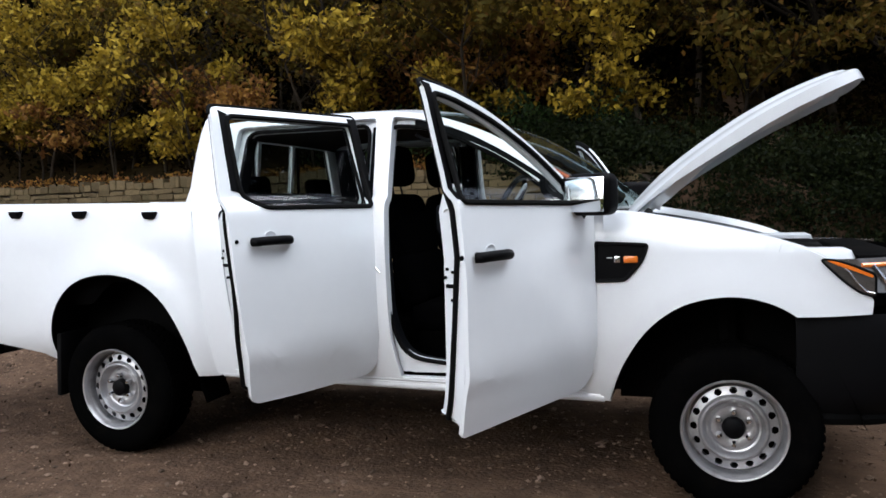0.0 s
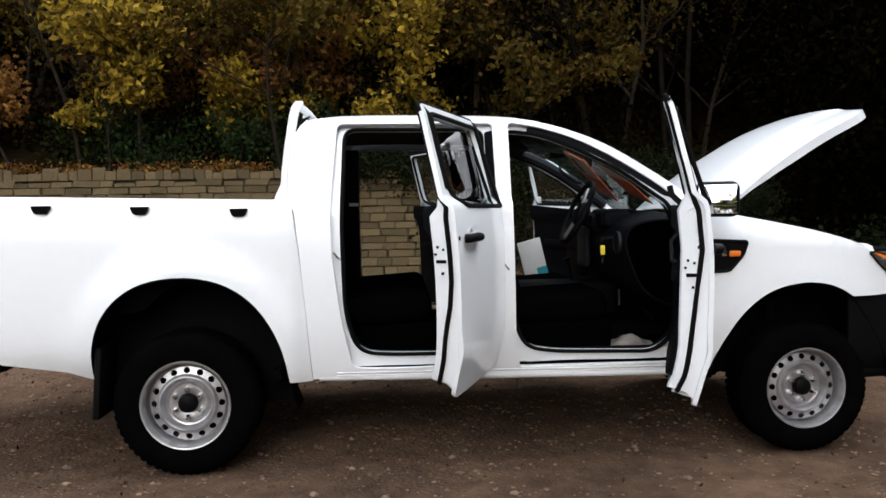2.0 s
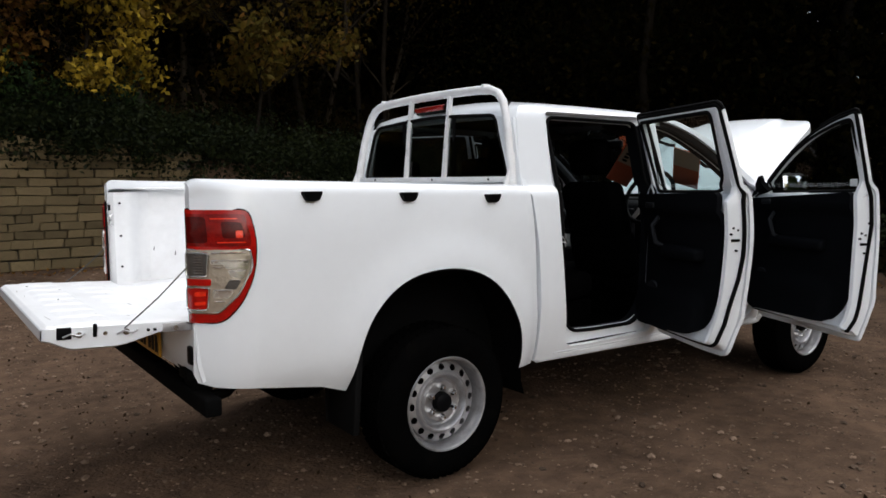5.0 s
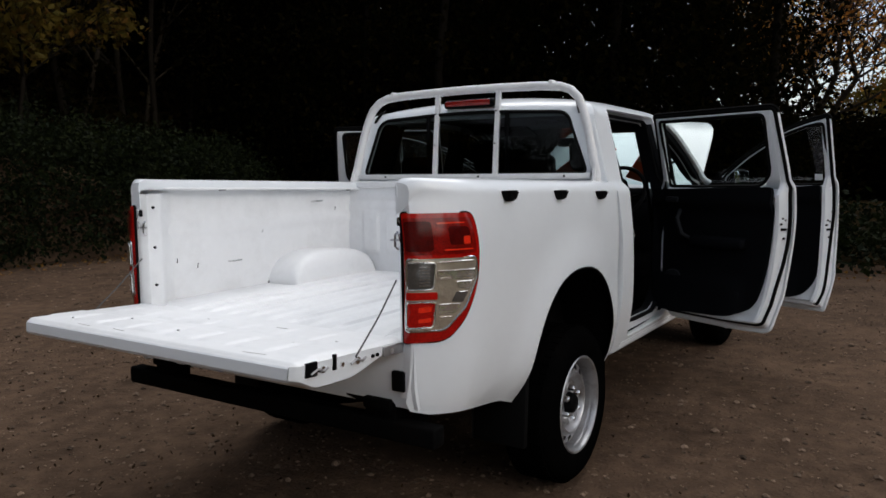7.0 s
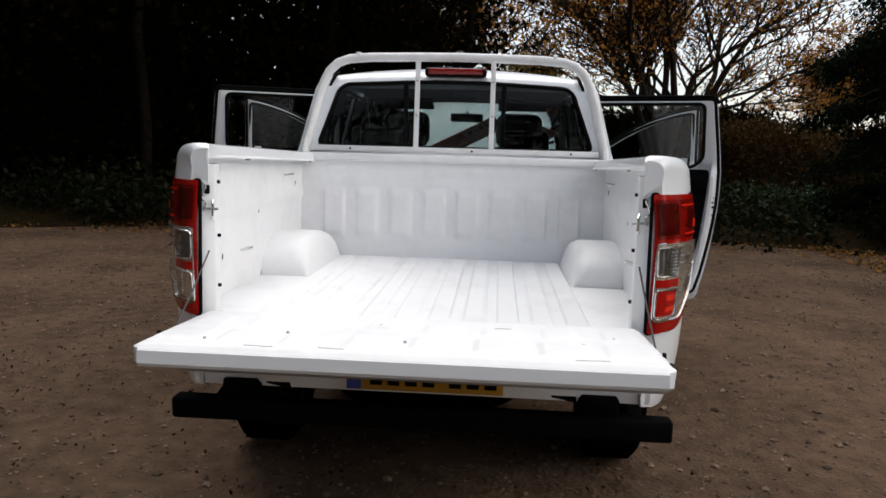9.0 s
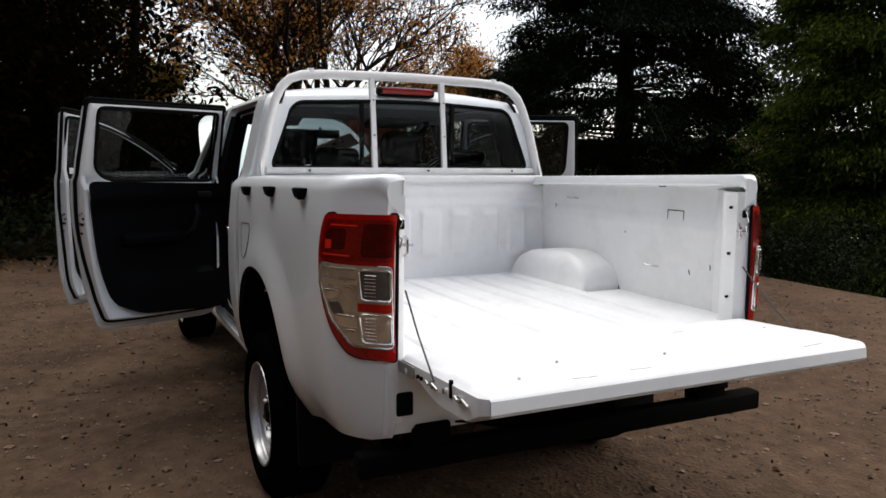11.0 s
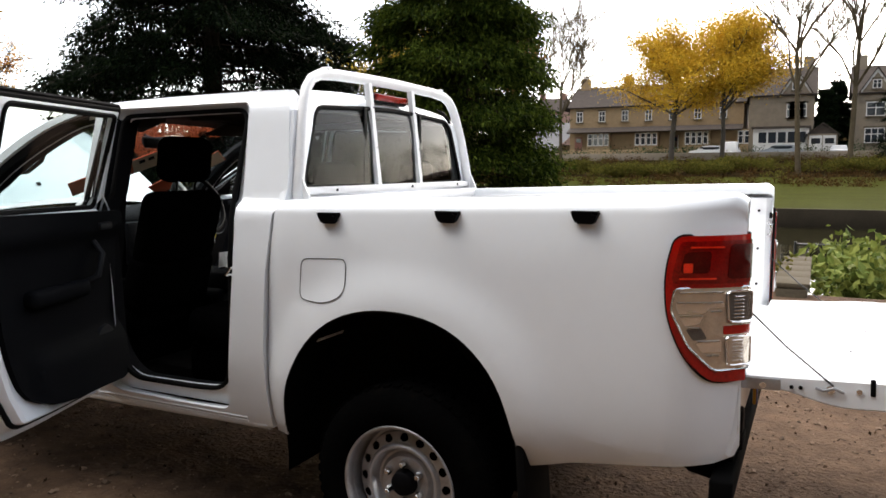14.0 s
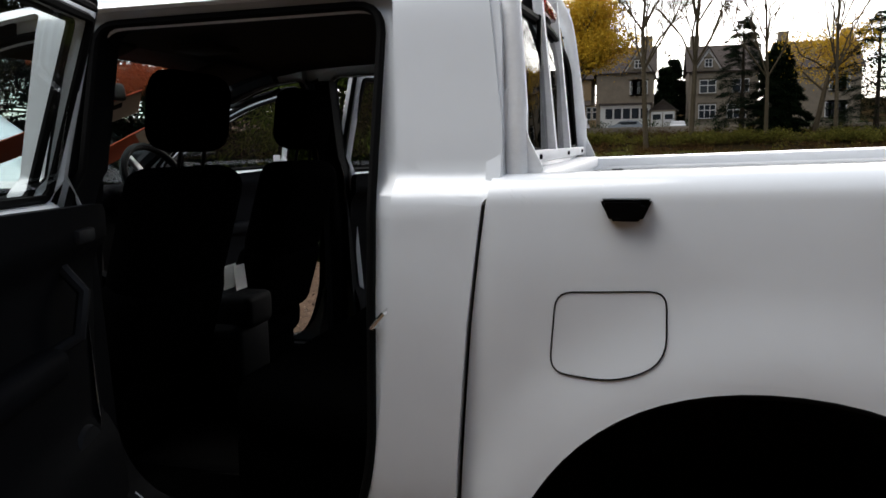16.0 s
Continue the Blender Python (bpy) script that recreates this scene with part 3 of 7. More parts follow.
        part("quarter_band", shell(flat(rear_band, (), (), steps(1.4, 1.75, 0.05)), lambda x, z: at(x, cab_y(x, z) + 0.002, z), 0.003, (0, s, 0)), BLACK, base)
    # trim card inside
    x0, x1 = (1.718, 2.60) if front else (0.808, 1.572)
    card = rounded([(x0 + 0.02, 0.70, 0.08), (x0 + 0.12, 0.585, 0.08), (x1 - 0.08, 0.575, 0.1), (x1, 0.68, 0.1), (x1 + 0.005, 1.28, 0.04), (x0 - 0.005, 1.335, 0.03)], 0.05, 5)
    if not front:
        card = rounded([(x0 + 0.03, 0.86, 0.1), (x0 + 0.09, 0.655, 0.12), (x0 + 0.25, 0.60, 0.08), (x1 - 0.05, 0.585, 0.08), (x1, 0.66, 0.08), (x1 + 0.005, 1.325, 0.03), (x0 - 0.02, 1.345, 0.04)], 0.05, 5)
    cx = (x0 + x1) / 2
    zones = lambda x, z: 0.030 * smooth01((z - 1.20) / 0.05) + 0.026 * smooth01((0.84 - z) / 0.08) * smooth01((x - x0 - 0.12) / 0.1)
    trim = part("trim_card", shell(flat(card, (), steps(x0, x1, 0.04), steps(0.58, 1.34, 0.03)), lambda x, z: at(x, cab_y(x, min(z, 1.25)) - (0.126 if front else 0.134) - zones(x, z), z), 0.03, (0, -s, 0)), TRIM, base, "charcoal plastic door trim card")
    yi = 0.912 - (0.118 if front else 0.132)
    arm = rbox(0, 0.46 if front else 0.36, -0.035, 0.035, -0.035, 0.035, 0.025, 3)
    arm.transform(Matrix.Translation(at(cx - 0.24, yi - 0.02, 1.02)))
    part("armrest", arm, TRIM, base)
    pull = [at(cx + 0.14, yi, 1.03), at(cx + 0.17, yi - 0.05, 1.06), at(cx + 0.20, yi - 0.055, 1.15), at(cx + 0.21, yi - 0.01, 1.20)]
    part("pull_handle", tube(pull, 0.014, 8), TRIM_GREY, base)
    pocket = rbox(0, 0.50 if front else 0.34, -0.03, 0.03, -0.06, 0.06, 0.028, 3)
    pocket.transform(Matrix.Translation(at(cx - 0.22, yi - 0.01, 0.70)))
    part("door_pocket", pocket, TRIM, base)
    part("release_lever", rbox(0, 0.09, -0.012, 0.012, -0.016, 0.016, 0.008, m=Matrix.Translation(at(cx + 0.20, yi - 0.045, 1.265))), TRIM_GREY, base)
    grille = lathe([(0.075, 0.0), (0.07, 0.012), (0.0, 0.014)], 24)
    grille.transform(Matrix.Translation(at(x1 - 0.13, yi - 0.012, 0.76)) @ Matrix.Diagonal((1, -s, 1, 1)))
    part("speaker_grille", grille, TRIM_GREY, base)
    # latch on the shut face
    lx, lz = (1.693, 1.045) if front else (0.768, 1.112)
    for i, (dz, dy) in enumerate(((0.05, 0.03), (0.06, 0.055), (0.03, 0.065), (-0.05, 0.035), (0.115, 0.01))):
        part("latch_screw", tube([at(lx + 0.012, 0.865 - dy, lz + dz), at(lx - 0.008, 0.865 - dy, lz + dz)], 0.006 if i < 4 else 0.009, 8), BLACK, base)
    part("latch_slot", rbox(-0.008, 0.008, -0.022, 0.022, -0.007, 0.007, 0.002, m=Matrix.Translation(at(lx, 0.825, lz))), BLACK, base)
    # outside handle
    hx, hz = (1.815, 1.145) if front else (0.93, 1.205)
    y = cab_y(hx, hz)
    cup = lathe([(0.0, -0.004), (0.024, -0.004), (0.034, 0.0005), (0.038, -0.001)], 24)
    cup.transform(Matrix.Translation(at(hx, y + 0.002, hz + 0.012)) @ Matrix.Diagonal((0.95, s, 0.85, 1)))
    part("handle_cup", cup, PAINT, base)
    grip = [at(hx - 0.092, y + 0.004, hz), at(hx - 0.084, y + 0.022, hz), at(hx - 0.045, y + 0.032, hz + 0.002), at(hx + 0.045, y + 0.032, hz + 0.002), at(hx + 0.084, y + 0.022, hz), at(hx + 0.092, y + 0.004, hz)]
    part("door_handle", tube(grip, 0.019, 10, flatten=1.0), BLACK, base, "black plastic pull handle")
    part("key_barrel" if front else "blank_plug", tube([at(hx - 0.165, y - 0.002, hz + 0.004), at(hx - 0.165, y + 0.003, hz + 0.004)], 0.009, 10), BLACK, base)
    if front:
        m = part("door_mirror", rbox(-0.045, 0.075, -0.105, 0.105, -0.088, 0.088, 0.040, 5, m=Matrix.Translation(at(2.45, 0.955, 1.355))), BLACK, base, "black door mirror housing")
        part("mirror_glass", rbox(-0.004, 0.004, -0.090, 0.090, -0.072, 0.072, 0.003, m=Matrix.Translation(at(2.402, 0.955, 1.355)) @ pose(0, 0, 0, 0, 4, 0)), MIRROR, base)
        part("mirror_arm", tube([at(2.49, 0.84, 1.29), at(2.48, 0.90, 1.285)], 0.035, 10), BLACK, base)
        part("glass_sticker", rbox(-0.025, 0.025, -0.002, 0.002, -0.02, 0.02, 0.001, m=Matrix.Translation(at(1.76, cab_y(1.76, 1.39) - 0.033, 1.385))), WHITE_CARD, base)
    return base


def wheel(x, s, track=0.80, size=1.0):
    prof = [(0.225, -0.118), (0.255, -0.128), (0.30, -0.130), (0.33, -0.118), (0.348, -0.104), (0.360, -0.082), (0.364, -0.05), (0.364, -0.015), (0.357, -0.012), (0.357, 0.012), (0.364, 0.015), (0.364, 0.05), (0.360, 0.082), (0.348, 0.104), (0.33, 0.118), (0.30, 0.130), (0.255, 0.128), (0.225, 0.118)]
    rim = [(0.205, -0.10), (0.207, 0.09), (0.220, 0.108), (0.226, 0.118), (0.223, 0.123), (0.216, 0.121), (0.211, 0.112), (0.2085, 0.098), (0.2065, 0.080), (0.2050, 0.050), (0.202, 0.030), (0.192, 0.030), (0.1895, 0.050), (0.1880, 0.060)]
    rim += [(0.1870 - 0.0360 * i / 11, 0.0625 + 0.010 * i / 11) for i in range(12)]
    rim += [(0.147, 0.080), (0.141, 0.087), (0.133, 0.088), (0.127, 0.081), (0.122, 0.064), (0.116, 0.050), (0.108, 0.047), (0.101, 0.054), (0.094, 0.062), (0.056, 0.063), (0.047, 0.058)]

    def vents(r, y, a):
        k = 2 * math.pi / 16
        d = (a + k / 2) % k - k / 2
        return 0.15 < r < 0.187 and y > 0.055 and (d * r / 0.0155) ** 2 + ((r - 0.1690) / 0.0160) ** 2 < 1

    disc = lathe(rim, 256, drop=vents)
    disc.transform(Matrix.Diagonal((1, s, 1, 1)))
    bmesh.ops.reverse_faces(disc, faces=disc.faces[:]) if s < 0 else None
    base = root("wheel", disc, STEEL, pose(x, s * track, 0.366 * size), "silver-painted steel wheel with round vent holes")
    tyre = lathe(prof, 72)
    tyre.transform(Matrix.Diagonal((1, s, 1, 1)))
    part("tyre", tyre, TYRE, base)
    lugs = bmesh.new()
    for k in range(54):
        a = 2 * math.pi * k / 54
        for y0, off in ((-0.085, 0), (0.06, 0.5), (-0.012, 0.25)):
            b = rbox(-0.013, 0.013, y0, y0 + 0.03, 0.356, 0.3658, 0.0)
            b.transform(Matrix.Rotation(a + off * 2 * math.pi / 54, 4, "Y"))
            merge(lugs, b)
    tagged(part("tread", lugs, TYRE, base), kind="stuff")
    drum = lathe([(0.0, 0.005), (0.19, 0.005), (0.195, -0.10)], 32)
    drum.transform(Matrix.Diagonal((1, s, 1, 1)))
    part("brake_drum", drum, UNDER, base)
    cap = lathe([(0.0, 0.098), (0.034, 0.097), (0.044, 0.090), (0.050, 0.058)], 24)
    cap.transform(Matrix.Diagonal((1, s, 1, 1)))
    part("centre_cap", cap, BLACK, base)
    nut = lathe([(0.0, 0.094), (0.008, 0.094), (0.013, 0.088), (0.0155, 0.060)], 6)
    me = None
    for k in range(6):
        a = 2 * math.pi * (k + 0.5) / 6
        if me is None:
            nut.transform(Matrix.Diagonal((1, s, 1, 1)))
            o = part("wheel_nut", nut, CHROME, base)
            me = o.data
        else:
            o = new("wheel_nut", me)
            o.parent = base
        o.location = (0.072 * math.cos(a), 0, 0.072 * math.sin(a))
    base.scale = (size, 1, size)
    return base


def bed():
    us = [-1.114, -1.108, -1.10, -1.09, -1.08, -1.06, -1.04, -1.02, -1.0, -0.97, -0.94, -0.91] + steps(-0.88, 0.44, 0.055) + [0.46, 0.48, 0.50, 0.52, 0.54, 0.56, 0.58, 0.60]
    vs = [0.52, 0.57, 0.63, 0.7, 0.78, 0.86, 0.94, 0.98, 1.02, 1.06, 1.10, 1.14, 1.18, 1.24, 1.30, 1.33] + [1.33 + k for k in rail_s[1:-1]]
    outer = ARCH_R + [(0.622, 0.447), (0.602, 0.80), (0.577, 1.1), (0.553, 1.30), (0.540, 1.40), (0.536, 1.56), (-1.12, 1.56), (-1.12, 0.645), (-1.105, 0.610), (-1.05, 0.592), (-0.9, 0.578), (-0.6, 0.528)]
    outer = [p for p in fine(ARCH_R, 3)] + outer[len(ARCH_R):]
    for s in (-1, 1):
        arch_r = [(x + (0.036 if s > 0 else 0), z) for x, z in ARCH_R]
        outer = fine(arch_r, 3) + outer[-12:]

        def side(x, v):
            y, z = bed_point(x, v)
            return (x, s * y, z)
        part("bed_side", shell(flat(outer, (), us, vs), side, 0.008, (0, s, 0)), PAINT, truck)
        # end post with its shut face
        post = []
        for z in np.linspace(0.66, 1.36, 12):
            yo = bed_point(-1.118, min(z, 1.33))[0]
            post.append([(-1.119, s * yo, z), (-1.117, s * (yo - 0.03), z), (-1.108, s * 0.71, z), (-1.09, s * 0.692, z), (-1.04, s * 0.694, z), (-1.012, s * 0.704, z), (-0.985, s * 0.728, z), (-0.955, s * 0.762, z), (-0.925, s * 0.785, z), (-0.88, s * 0.7975, z)])
        part("rear_post", loft(post), PAINT_BED, truck)
        cap = bmesh.new()
        rim = [bed_point(-1.118, v) for v in np.linspace(1.30, 1.555, 16)]
        rim += [(0.70, 1.33), (0.70, 1.30)]
        cap.faces.new([cap.verts.new((-1.1195, s * y, z)) for y, z in rim])
        part("rail_end_cap", thicken(cap, 0.004, (-1, 0, 0)), PAINT, truck)
        # inner wall
        def low(x):
            c = (x - 0.01) / (0.41 if x > 0.01 else 0.27)
            return 0.84 + (0.172 * (1 - c * c) ** (0.21 if c > 0 else 0.425) - 0.012 if abs(c) < 1 else 0)
        wall = loft([[(x, s * (0.80 - 0.012 * math.exp(-((z - 1.18) / 0.03) ** 2)), z) for x in np.linspace(-1.0, 0.50, 61) for z in [low(x) + (1.375 - low(x)) * k]] for k in np.linspace(0, 1, 22)])
        w = part("bed_inner_wall", wall, PAINT_BED, truck)
        for x, z in ((-0.514, 0.997), (0.12, 1.28)):
            part("tie_hook", tube([(x - 0.03, s * 0.795, z), (x - 0.028, s * 0.765, z + 0.004), (x + 0.028, s * 0.765, z + 0.004), (x + 0.03, s * 0.795, z)], 0.005, 8), CHROME, w)
        mark = [(-0.69, 1.26), (-0.59, 1.26), (-0.59, 1.19), (-0.69, 1.19)]
        part("paint_scrape", tube([(x, s * 0.7985, z) for x, z in mark], 0.0022, 6, closed=True), BLACK, w) if s < 0 else None
        for x, z in ((-0.86, 1.02), (-0.74, 0.985), (-0.30, 1.13), (0.30, 1.22)):
            part("paint_chip", tube([(x, s * 0.7985, z), (x + 0.004, s * 0.7985, z + 0.022)], 0.0022, 6), BLACK, w)
        lip = [(x, s * 0.735, 1.345 + 0.03 * (0.5 - x) / 1.2) for x in np.linspace(-1.0, 0.5, 9)]
        part("rail_lip", tube(lip, 0.006, 6), PAINT_BED, w)
        # wheel box
        rows = []
        for t in np.linspace(0, 1, 28):
            a = math.pi * t
            x = 0.01 - (0.41 if t > 0.5 else 0.27) * math.cos(a)
            h = 0.84 + 0.172 * math.sin(a) ** (0.42 if x > 0.01 else 0.85) if 0 < t < 1 else 0.84
            rows.append([(x, s * 0.80, h), (x, s * 0.66, h), (x, s * 0.645, h - 0.004), (x, s * 0.622, 0.84 + (h - 0.84) * 0.90), (x, s * 0.604, 0.84 + (h - 0.84) * 0.72), (x, s * 0.594, 0.84 + (h - 0.84) * 0.45), (x, s * 0.585, 0.84 + (h - 0.84) * 0.15), (x, s * 0.572, 0.84)])
        part("wheel_box", loft(rows), PAINT_BED, truck)
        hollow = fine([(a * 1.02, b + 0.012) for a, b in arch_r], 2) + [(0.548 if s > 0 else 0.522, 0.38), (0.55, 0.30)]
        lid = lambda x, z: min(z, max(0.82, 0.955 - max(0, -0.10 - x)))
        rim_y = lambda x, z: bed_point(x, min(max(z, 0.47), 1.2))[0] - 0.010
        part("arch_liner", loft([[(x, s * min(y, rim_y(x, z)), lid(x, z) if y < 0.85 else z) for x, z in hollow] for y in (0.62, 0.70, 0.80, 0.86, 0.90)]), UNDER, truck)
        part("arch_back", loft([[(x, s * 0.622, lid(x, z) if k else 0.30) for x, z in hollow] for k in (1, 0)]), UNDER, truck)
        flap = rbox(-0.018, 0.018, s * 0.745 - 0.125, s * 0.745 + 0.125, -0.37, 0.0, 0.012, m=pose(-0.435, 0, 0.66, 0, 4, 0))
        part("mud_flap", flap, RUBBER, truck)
        edge = [(x, s * (bed_point(x, z)[0] - 0.006), z) for x, z in fine(arch_r, 3)]
        fold = [(x, z) for x, z in ((0.622, 0.447), (0.602, 0.80), (0.577, 1.1), (0.553, 1.30), (0.540, 1.352))]
        part("front_fold", loft([[(x - 0.002 + e, s * (bed_point(x, z)[0] - d), bed_point(x, z)[1]) for x, z in fine(fold, 4)] for d, e in ((0.004, 0.0), (0.015, 0.005), (0.035, 0.005))]), PAINT, truck)
        part("arch_edge", tube(edge, 0.006, 6), RUBBER, truck)
        # rope cleats under the rail
        for x, z in ((-0.665, 1.352), (-0.193, 1.341), (0.288, 1.325)):
            y, zz = bed_point(x, 1.30)
            c = bmesh.new()
            for dz, hw, d in ((0.021, 0.048, 0.030), (-0.019, 0.030, 0.022)):
                for sx in (-1, 1):
                    c.verts.new((x + sx * hw, s * (y - 0.012), z + dz))
                    c.verts.new((x + sx * (hw - 0.003), s * (y + d), z + dz))
            bmesh.ops.convex_hull(c, input=c.verts[:])
            bmesh.ops.bevel(c, geom=c.edges[:], offset=0.005, segments=2, affect="EDGES")
            part("rope_cleat", c, BLACK, truck)
        # tail lamp
        shape = rounded([(-1.150, 1.308, 0.01), (-0.936, 1.305, 0.03), (-0.912, 1.20, 0.06), (-0.918, 1.06, 0.07), (-0.972, 0.935, 0.05), (-1.032, 0.866, 0.03), (-1.150, 0.860, 0.01)], 0.02, 5)
        lus, lvs = steps(-1.16, -0.91, 0.02), steps(0.86, 1.31, 0.03)

        def lens(lift):
            def f(x, z):
                y, _ = bed_point(max(x, -1.118), z)
                y -= max(0.0, -1.118 - x)
                x = max(x, -1.121)
                k = smooth01((-0.95 - x) / 0.17)
                return (x - lift * k, s * (y + lift * (1 - 0.5 * k)), z)
            return f
        lamp = part("tail_lamp", shell(flat(shape, (), lus, lvs), lens(0.010), 0.03, (0, s, 0)), RED_LENS, truck, "red and clear tail lamp cluster")
        part("lamp_gasket", tube([lens(0.004)(x, z) for x, z in shape], 0.006, 6, closed=True), RUBBER, lamp)
        def panel(name, points, lift, mat, r=0.012, depth=0.005, under=lamp, seg=3):
            return part(name, shell(flat(rounded(points, r, seg), (), lus, lvs), lens(lift), depth, (0, s, 0)), mat, under)

        def rim(name, points, lift, radius, r=0.012, under=lamp, mat=CHROME):
            return part(name, tube([lens(lift)(x, z) for x, z in rounded(points, r, 4)], radius, 6, closed=True), mat, under)
        panel("brake_lens", [(-1.146, 1.292), (-0.952, 1.289), (-0.932, 1.19), (-0.934, 1.165), (-1.146, 1.165)], 0.0135, RED_DEEP)
        panel("brake_cell", [(-1.142, 1.280), (-1.070, 1.280), (-1.066, 1.178), (-1.142, 1.178)], 0.0160, RED_BLACK)
        panel("brake_cell", [(-1.028, 1.262), (-0.965, 1.258), (-0.953, 1.198), (-1.024, 1.196)], 0.0160, RED_BLACK)
        # Lens highlights put in as brighter red patches.
        for x0, x1, z0, z1 in ((-1.056, -0.978, 1.270, 1.275), (-1.040, -0.952, 1.178, 1.183), (-0.985, -0.962, 1.198, 1.226)):
            panel("brake_glint", [(x0, z0), (x1, z0), (x1, z1), (x0, z1)], 0.0175, RED_BRIGHT, 0.004, 0.002, seg=2)
        window_edge = [(-1.142, 1.152), (-0.938, 1.152), (-0.930, 1.085), (-0.978, 0.978), (-1.040, 0.902), (-1.142, 0.902)]
        clear = panel("clear_lens", window_edge, 0.0135, LAMP_BEIGE, 0.016)
        rim("lens_rim", window_edge, 0.0150, 0.0036, 0.016)
        # Facets alternate light, shade and dark tones; chrome bars paint in glints.
        for points, mat in (([(-1.060, 1.143), (-0.950, 1.143), (-0.946, 1.118), (-1.060, 1.118)], LAMP_BEIGE),
                            ([(-1.060, 1.112), (-0.944, 1.112), (-0.948, 1.078), (-1.018, 1.078), (-1.026, 1.094), (-1.060, 1.094)], CLEAR_LENS),
                            ([(-1.014, 1.072), (-0.952, 1.072), (-0.968, 1.040), (-1.004, 1.046)], CLEAR_LENS),
                            ([(-1.058, 1.086), (-1.022, 1.086), (-1.012, 1.040), (-1.030, 1.006), (-1.058, 1.006)], LAMP_BEIGE),
                            ([(-1.008, 1.036), (-0.972, 1.030), (-0.990, 0.996), (-1.024, 1.000)], LAMP_DARK),
                            ([(-1.056, 0.996), (-0.996, 0.988), (-1.012, 0.960), (-1.056, 0.958)], CLEAR_LENS),
                            ([(-1.056, 0.952), (-1.018, 0.950), (-1.044, 0.916), (-1.056, 0.914)], LAMP_BEIGE)):
            fp = panel("lamp_facet", points, 0.0160, mat, 0.005, 0.003, clear, 2)
            x0, x1, z1 = points[0][0], points[1][0], points[0][1]
            part("facet_glint", tube([lens(0.0185)(x, z1 - 0.003) for x in (x0 + 0.005, (x0 + x1) / 2, x1 - 0.005)], 0.0022, 6), CHROME, fp)
        for z0, z1, mt in ((1.048, 1.140, LAMP_DARK), (0.916, 1.004, RED_LENS if s < 0 else LAMP_BEIGE)):
            sq = [(-1.139, z0), (-1.070, z0), (-1.064, z1), (-1.139, z1)]
            cell = panel("lamp_cell", sq, 0.0180, mt, 0.012)
            rim("cell_rim", sq, 0.0195, 0.0038, 0.012, cell)
            if mt is RED_LENS:
                # Two brighter patches painted as highlights on the red cell.
                panel("cell_glint", [(-1.104, z0 + 0.052), (-1.074, z0 + 0.055), (-1.074, z0 + 0.074), (-1.104, z0 + 0.070)], 0.0205, RED_BRIGHT, 0.004, 0.002, cell, 2)
                panel("cell_glint", [(-1.104, z0 + 0.016), (-1.074, z0 + 0.020), (-1.074, z0 + 0.034), (-1.104, z0 + 0.030)], 0.0205, RED_BRIGHT, 0.004, 0.002, cell, 2)
            else:
                for k in range(7):
                    z = z0 + 0.014 + k * 0.0105
                    part("lens_flute", tube([lens(0.0215)(x, z) for x in (-1.102, -1.090, -1.078)], 0.0019, 6), CHROME, cell)
        panel("red_divider", [(-1.145, 1.038), (-1.060, 1.038), (-1.060, 1.012), (-1.145, 1.012)], 0.0175, RED_LENS, 0.004, 0.004)
        # latch loops and stay cable
        part("tailgate_latch", tube([(-1.10, s * 0.695, 1.24), (-1.112, s * 0.69, 1.23), (-1.112, s * 0.69, 1.19), (-1.10, s * 0.695, 1.18)], 0.005, 8), CHROME, truck)
        part("stay_cable", tube([(-1.122, s * 0.70, 1.075), (-1.24, s * 0.709, 0.965), (-1.37, s * 0.717, 0.862)], 0.003, 6), CABLE, truck)
        part("post_slot", rbox(-1.1175, -1.105, min(s * 0.700, s * 0.716), max(s * 0.700, s * 0.716), 1.262, 1.292, 0.004), BLACK, truck)
        wire = [(-1.118, s * (0.712 + dy), z) for dy, z in ((0.010, 1.300), (-0.004, 1.285), (0.008, 1.262), (0.014, 1.245), (-0.002, 1.232), (0.006, 1.205))]
        part("latch_spring", tube(wire, 0.0028, 6), CHROME, truck)
        part("striker_pin", tube([(-1.112, s * 0.722, 1.215), (-1.112, s * 0.672, 1.213)], 0.0045, 8), STEEL, truck)
        for x in (-0.62, 0.36):
            part("rail_drain", rbox(x - 0.022, x + 0.022, min(s * 0.738, s * 0.732), max(s * 0.738, s * 0.732), 1.336 + 0.03 * (0.5 - x) / 1.2, 1.348 + 0.03 * (0.5 - x) / 1.2, 0.002), BLACK, truck)
        for z in (1.30, 1.12, 0.95):
            part("post_bolt", tube([(-1.06, s * 0.70, z), (-1.06, s * 0.684, z)], 0.006, 8), BLACK, truck)
    # floor with ribs
    def ribs(y, period, depth):
        k = (y / period) % 1.0
        return depth * (smooth01((0.5 - abs(k - 0.5) - 0.16) / 0.07))
    for s in (-1, 1):
        for x0, x1 in ((-1.0, -0.268), (0.425, 0.50)):
            part("floor_side", rbox(x0, x1, min(s * 0.572, s * 0.80), max(s * 0.572, s * 0.80), 0.830, 0.848, 0.002), PAINT_BED, truck)
        part("floor_side", rbox(-1.125, -1.0, min(s * 0.572, s * 0.70), max(s * 0.572, s * 0.70), 0.830, 0.848, 0.002), PAINT_BED, truck)
    floor = heights(-1.125, 0.50, -0.572, 0.572, 30, 141, lambda x, y: 0.848 + (ribs(y, 0.118, 0.011) * smooth01((0.40 - x) / 0.04) * smooth01((x + 1.04) / 0.04) if abs(y) < 0.57 else 0))
    part("bed_floor", thicken(floor, 0.02, (0, 0, 1)), PAINT_BED, truck, "ribbed white load floor with scuffs")
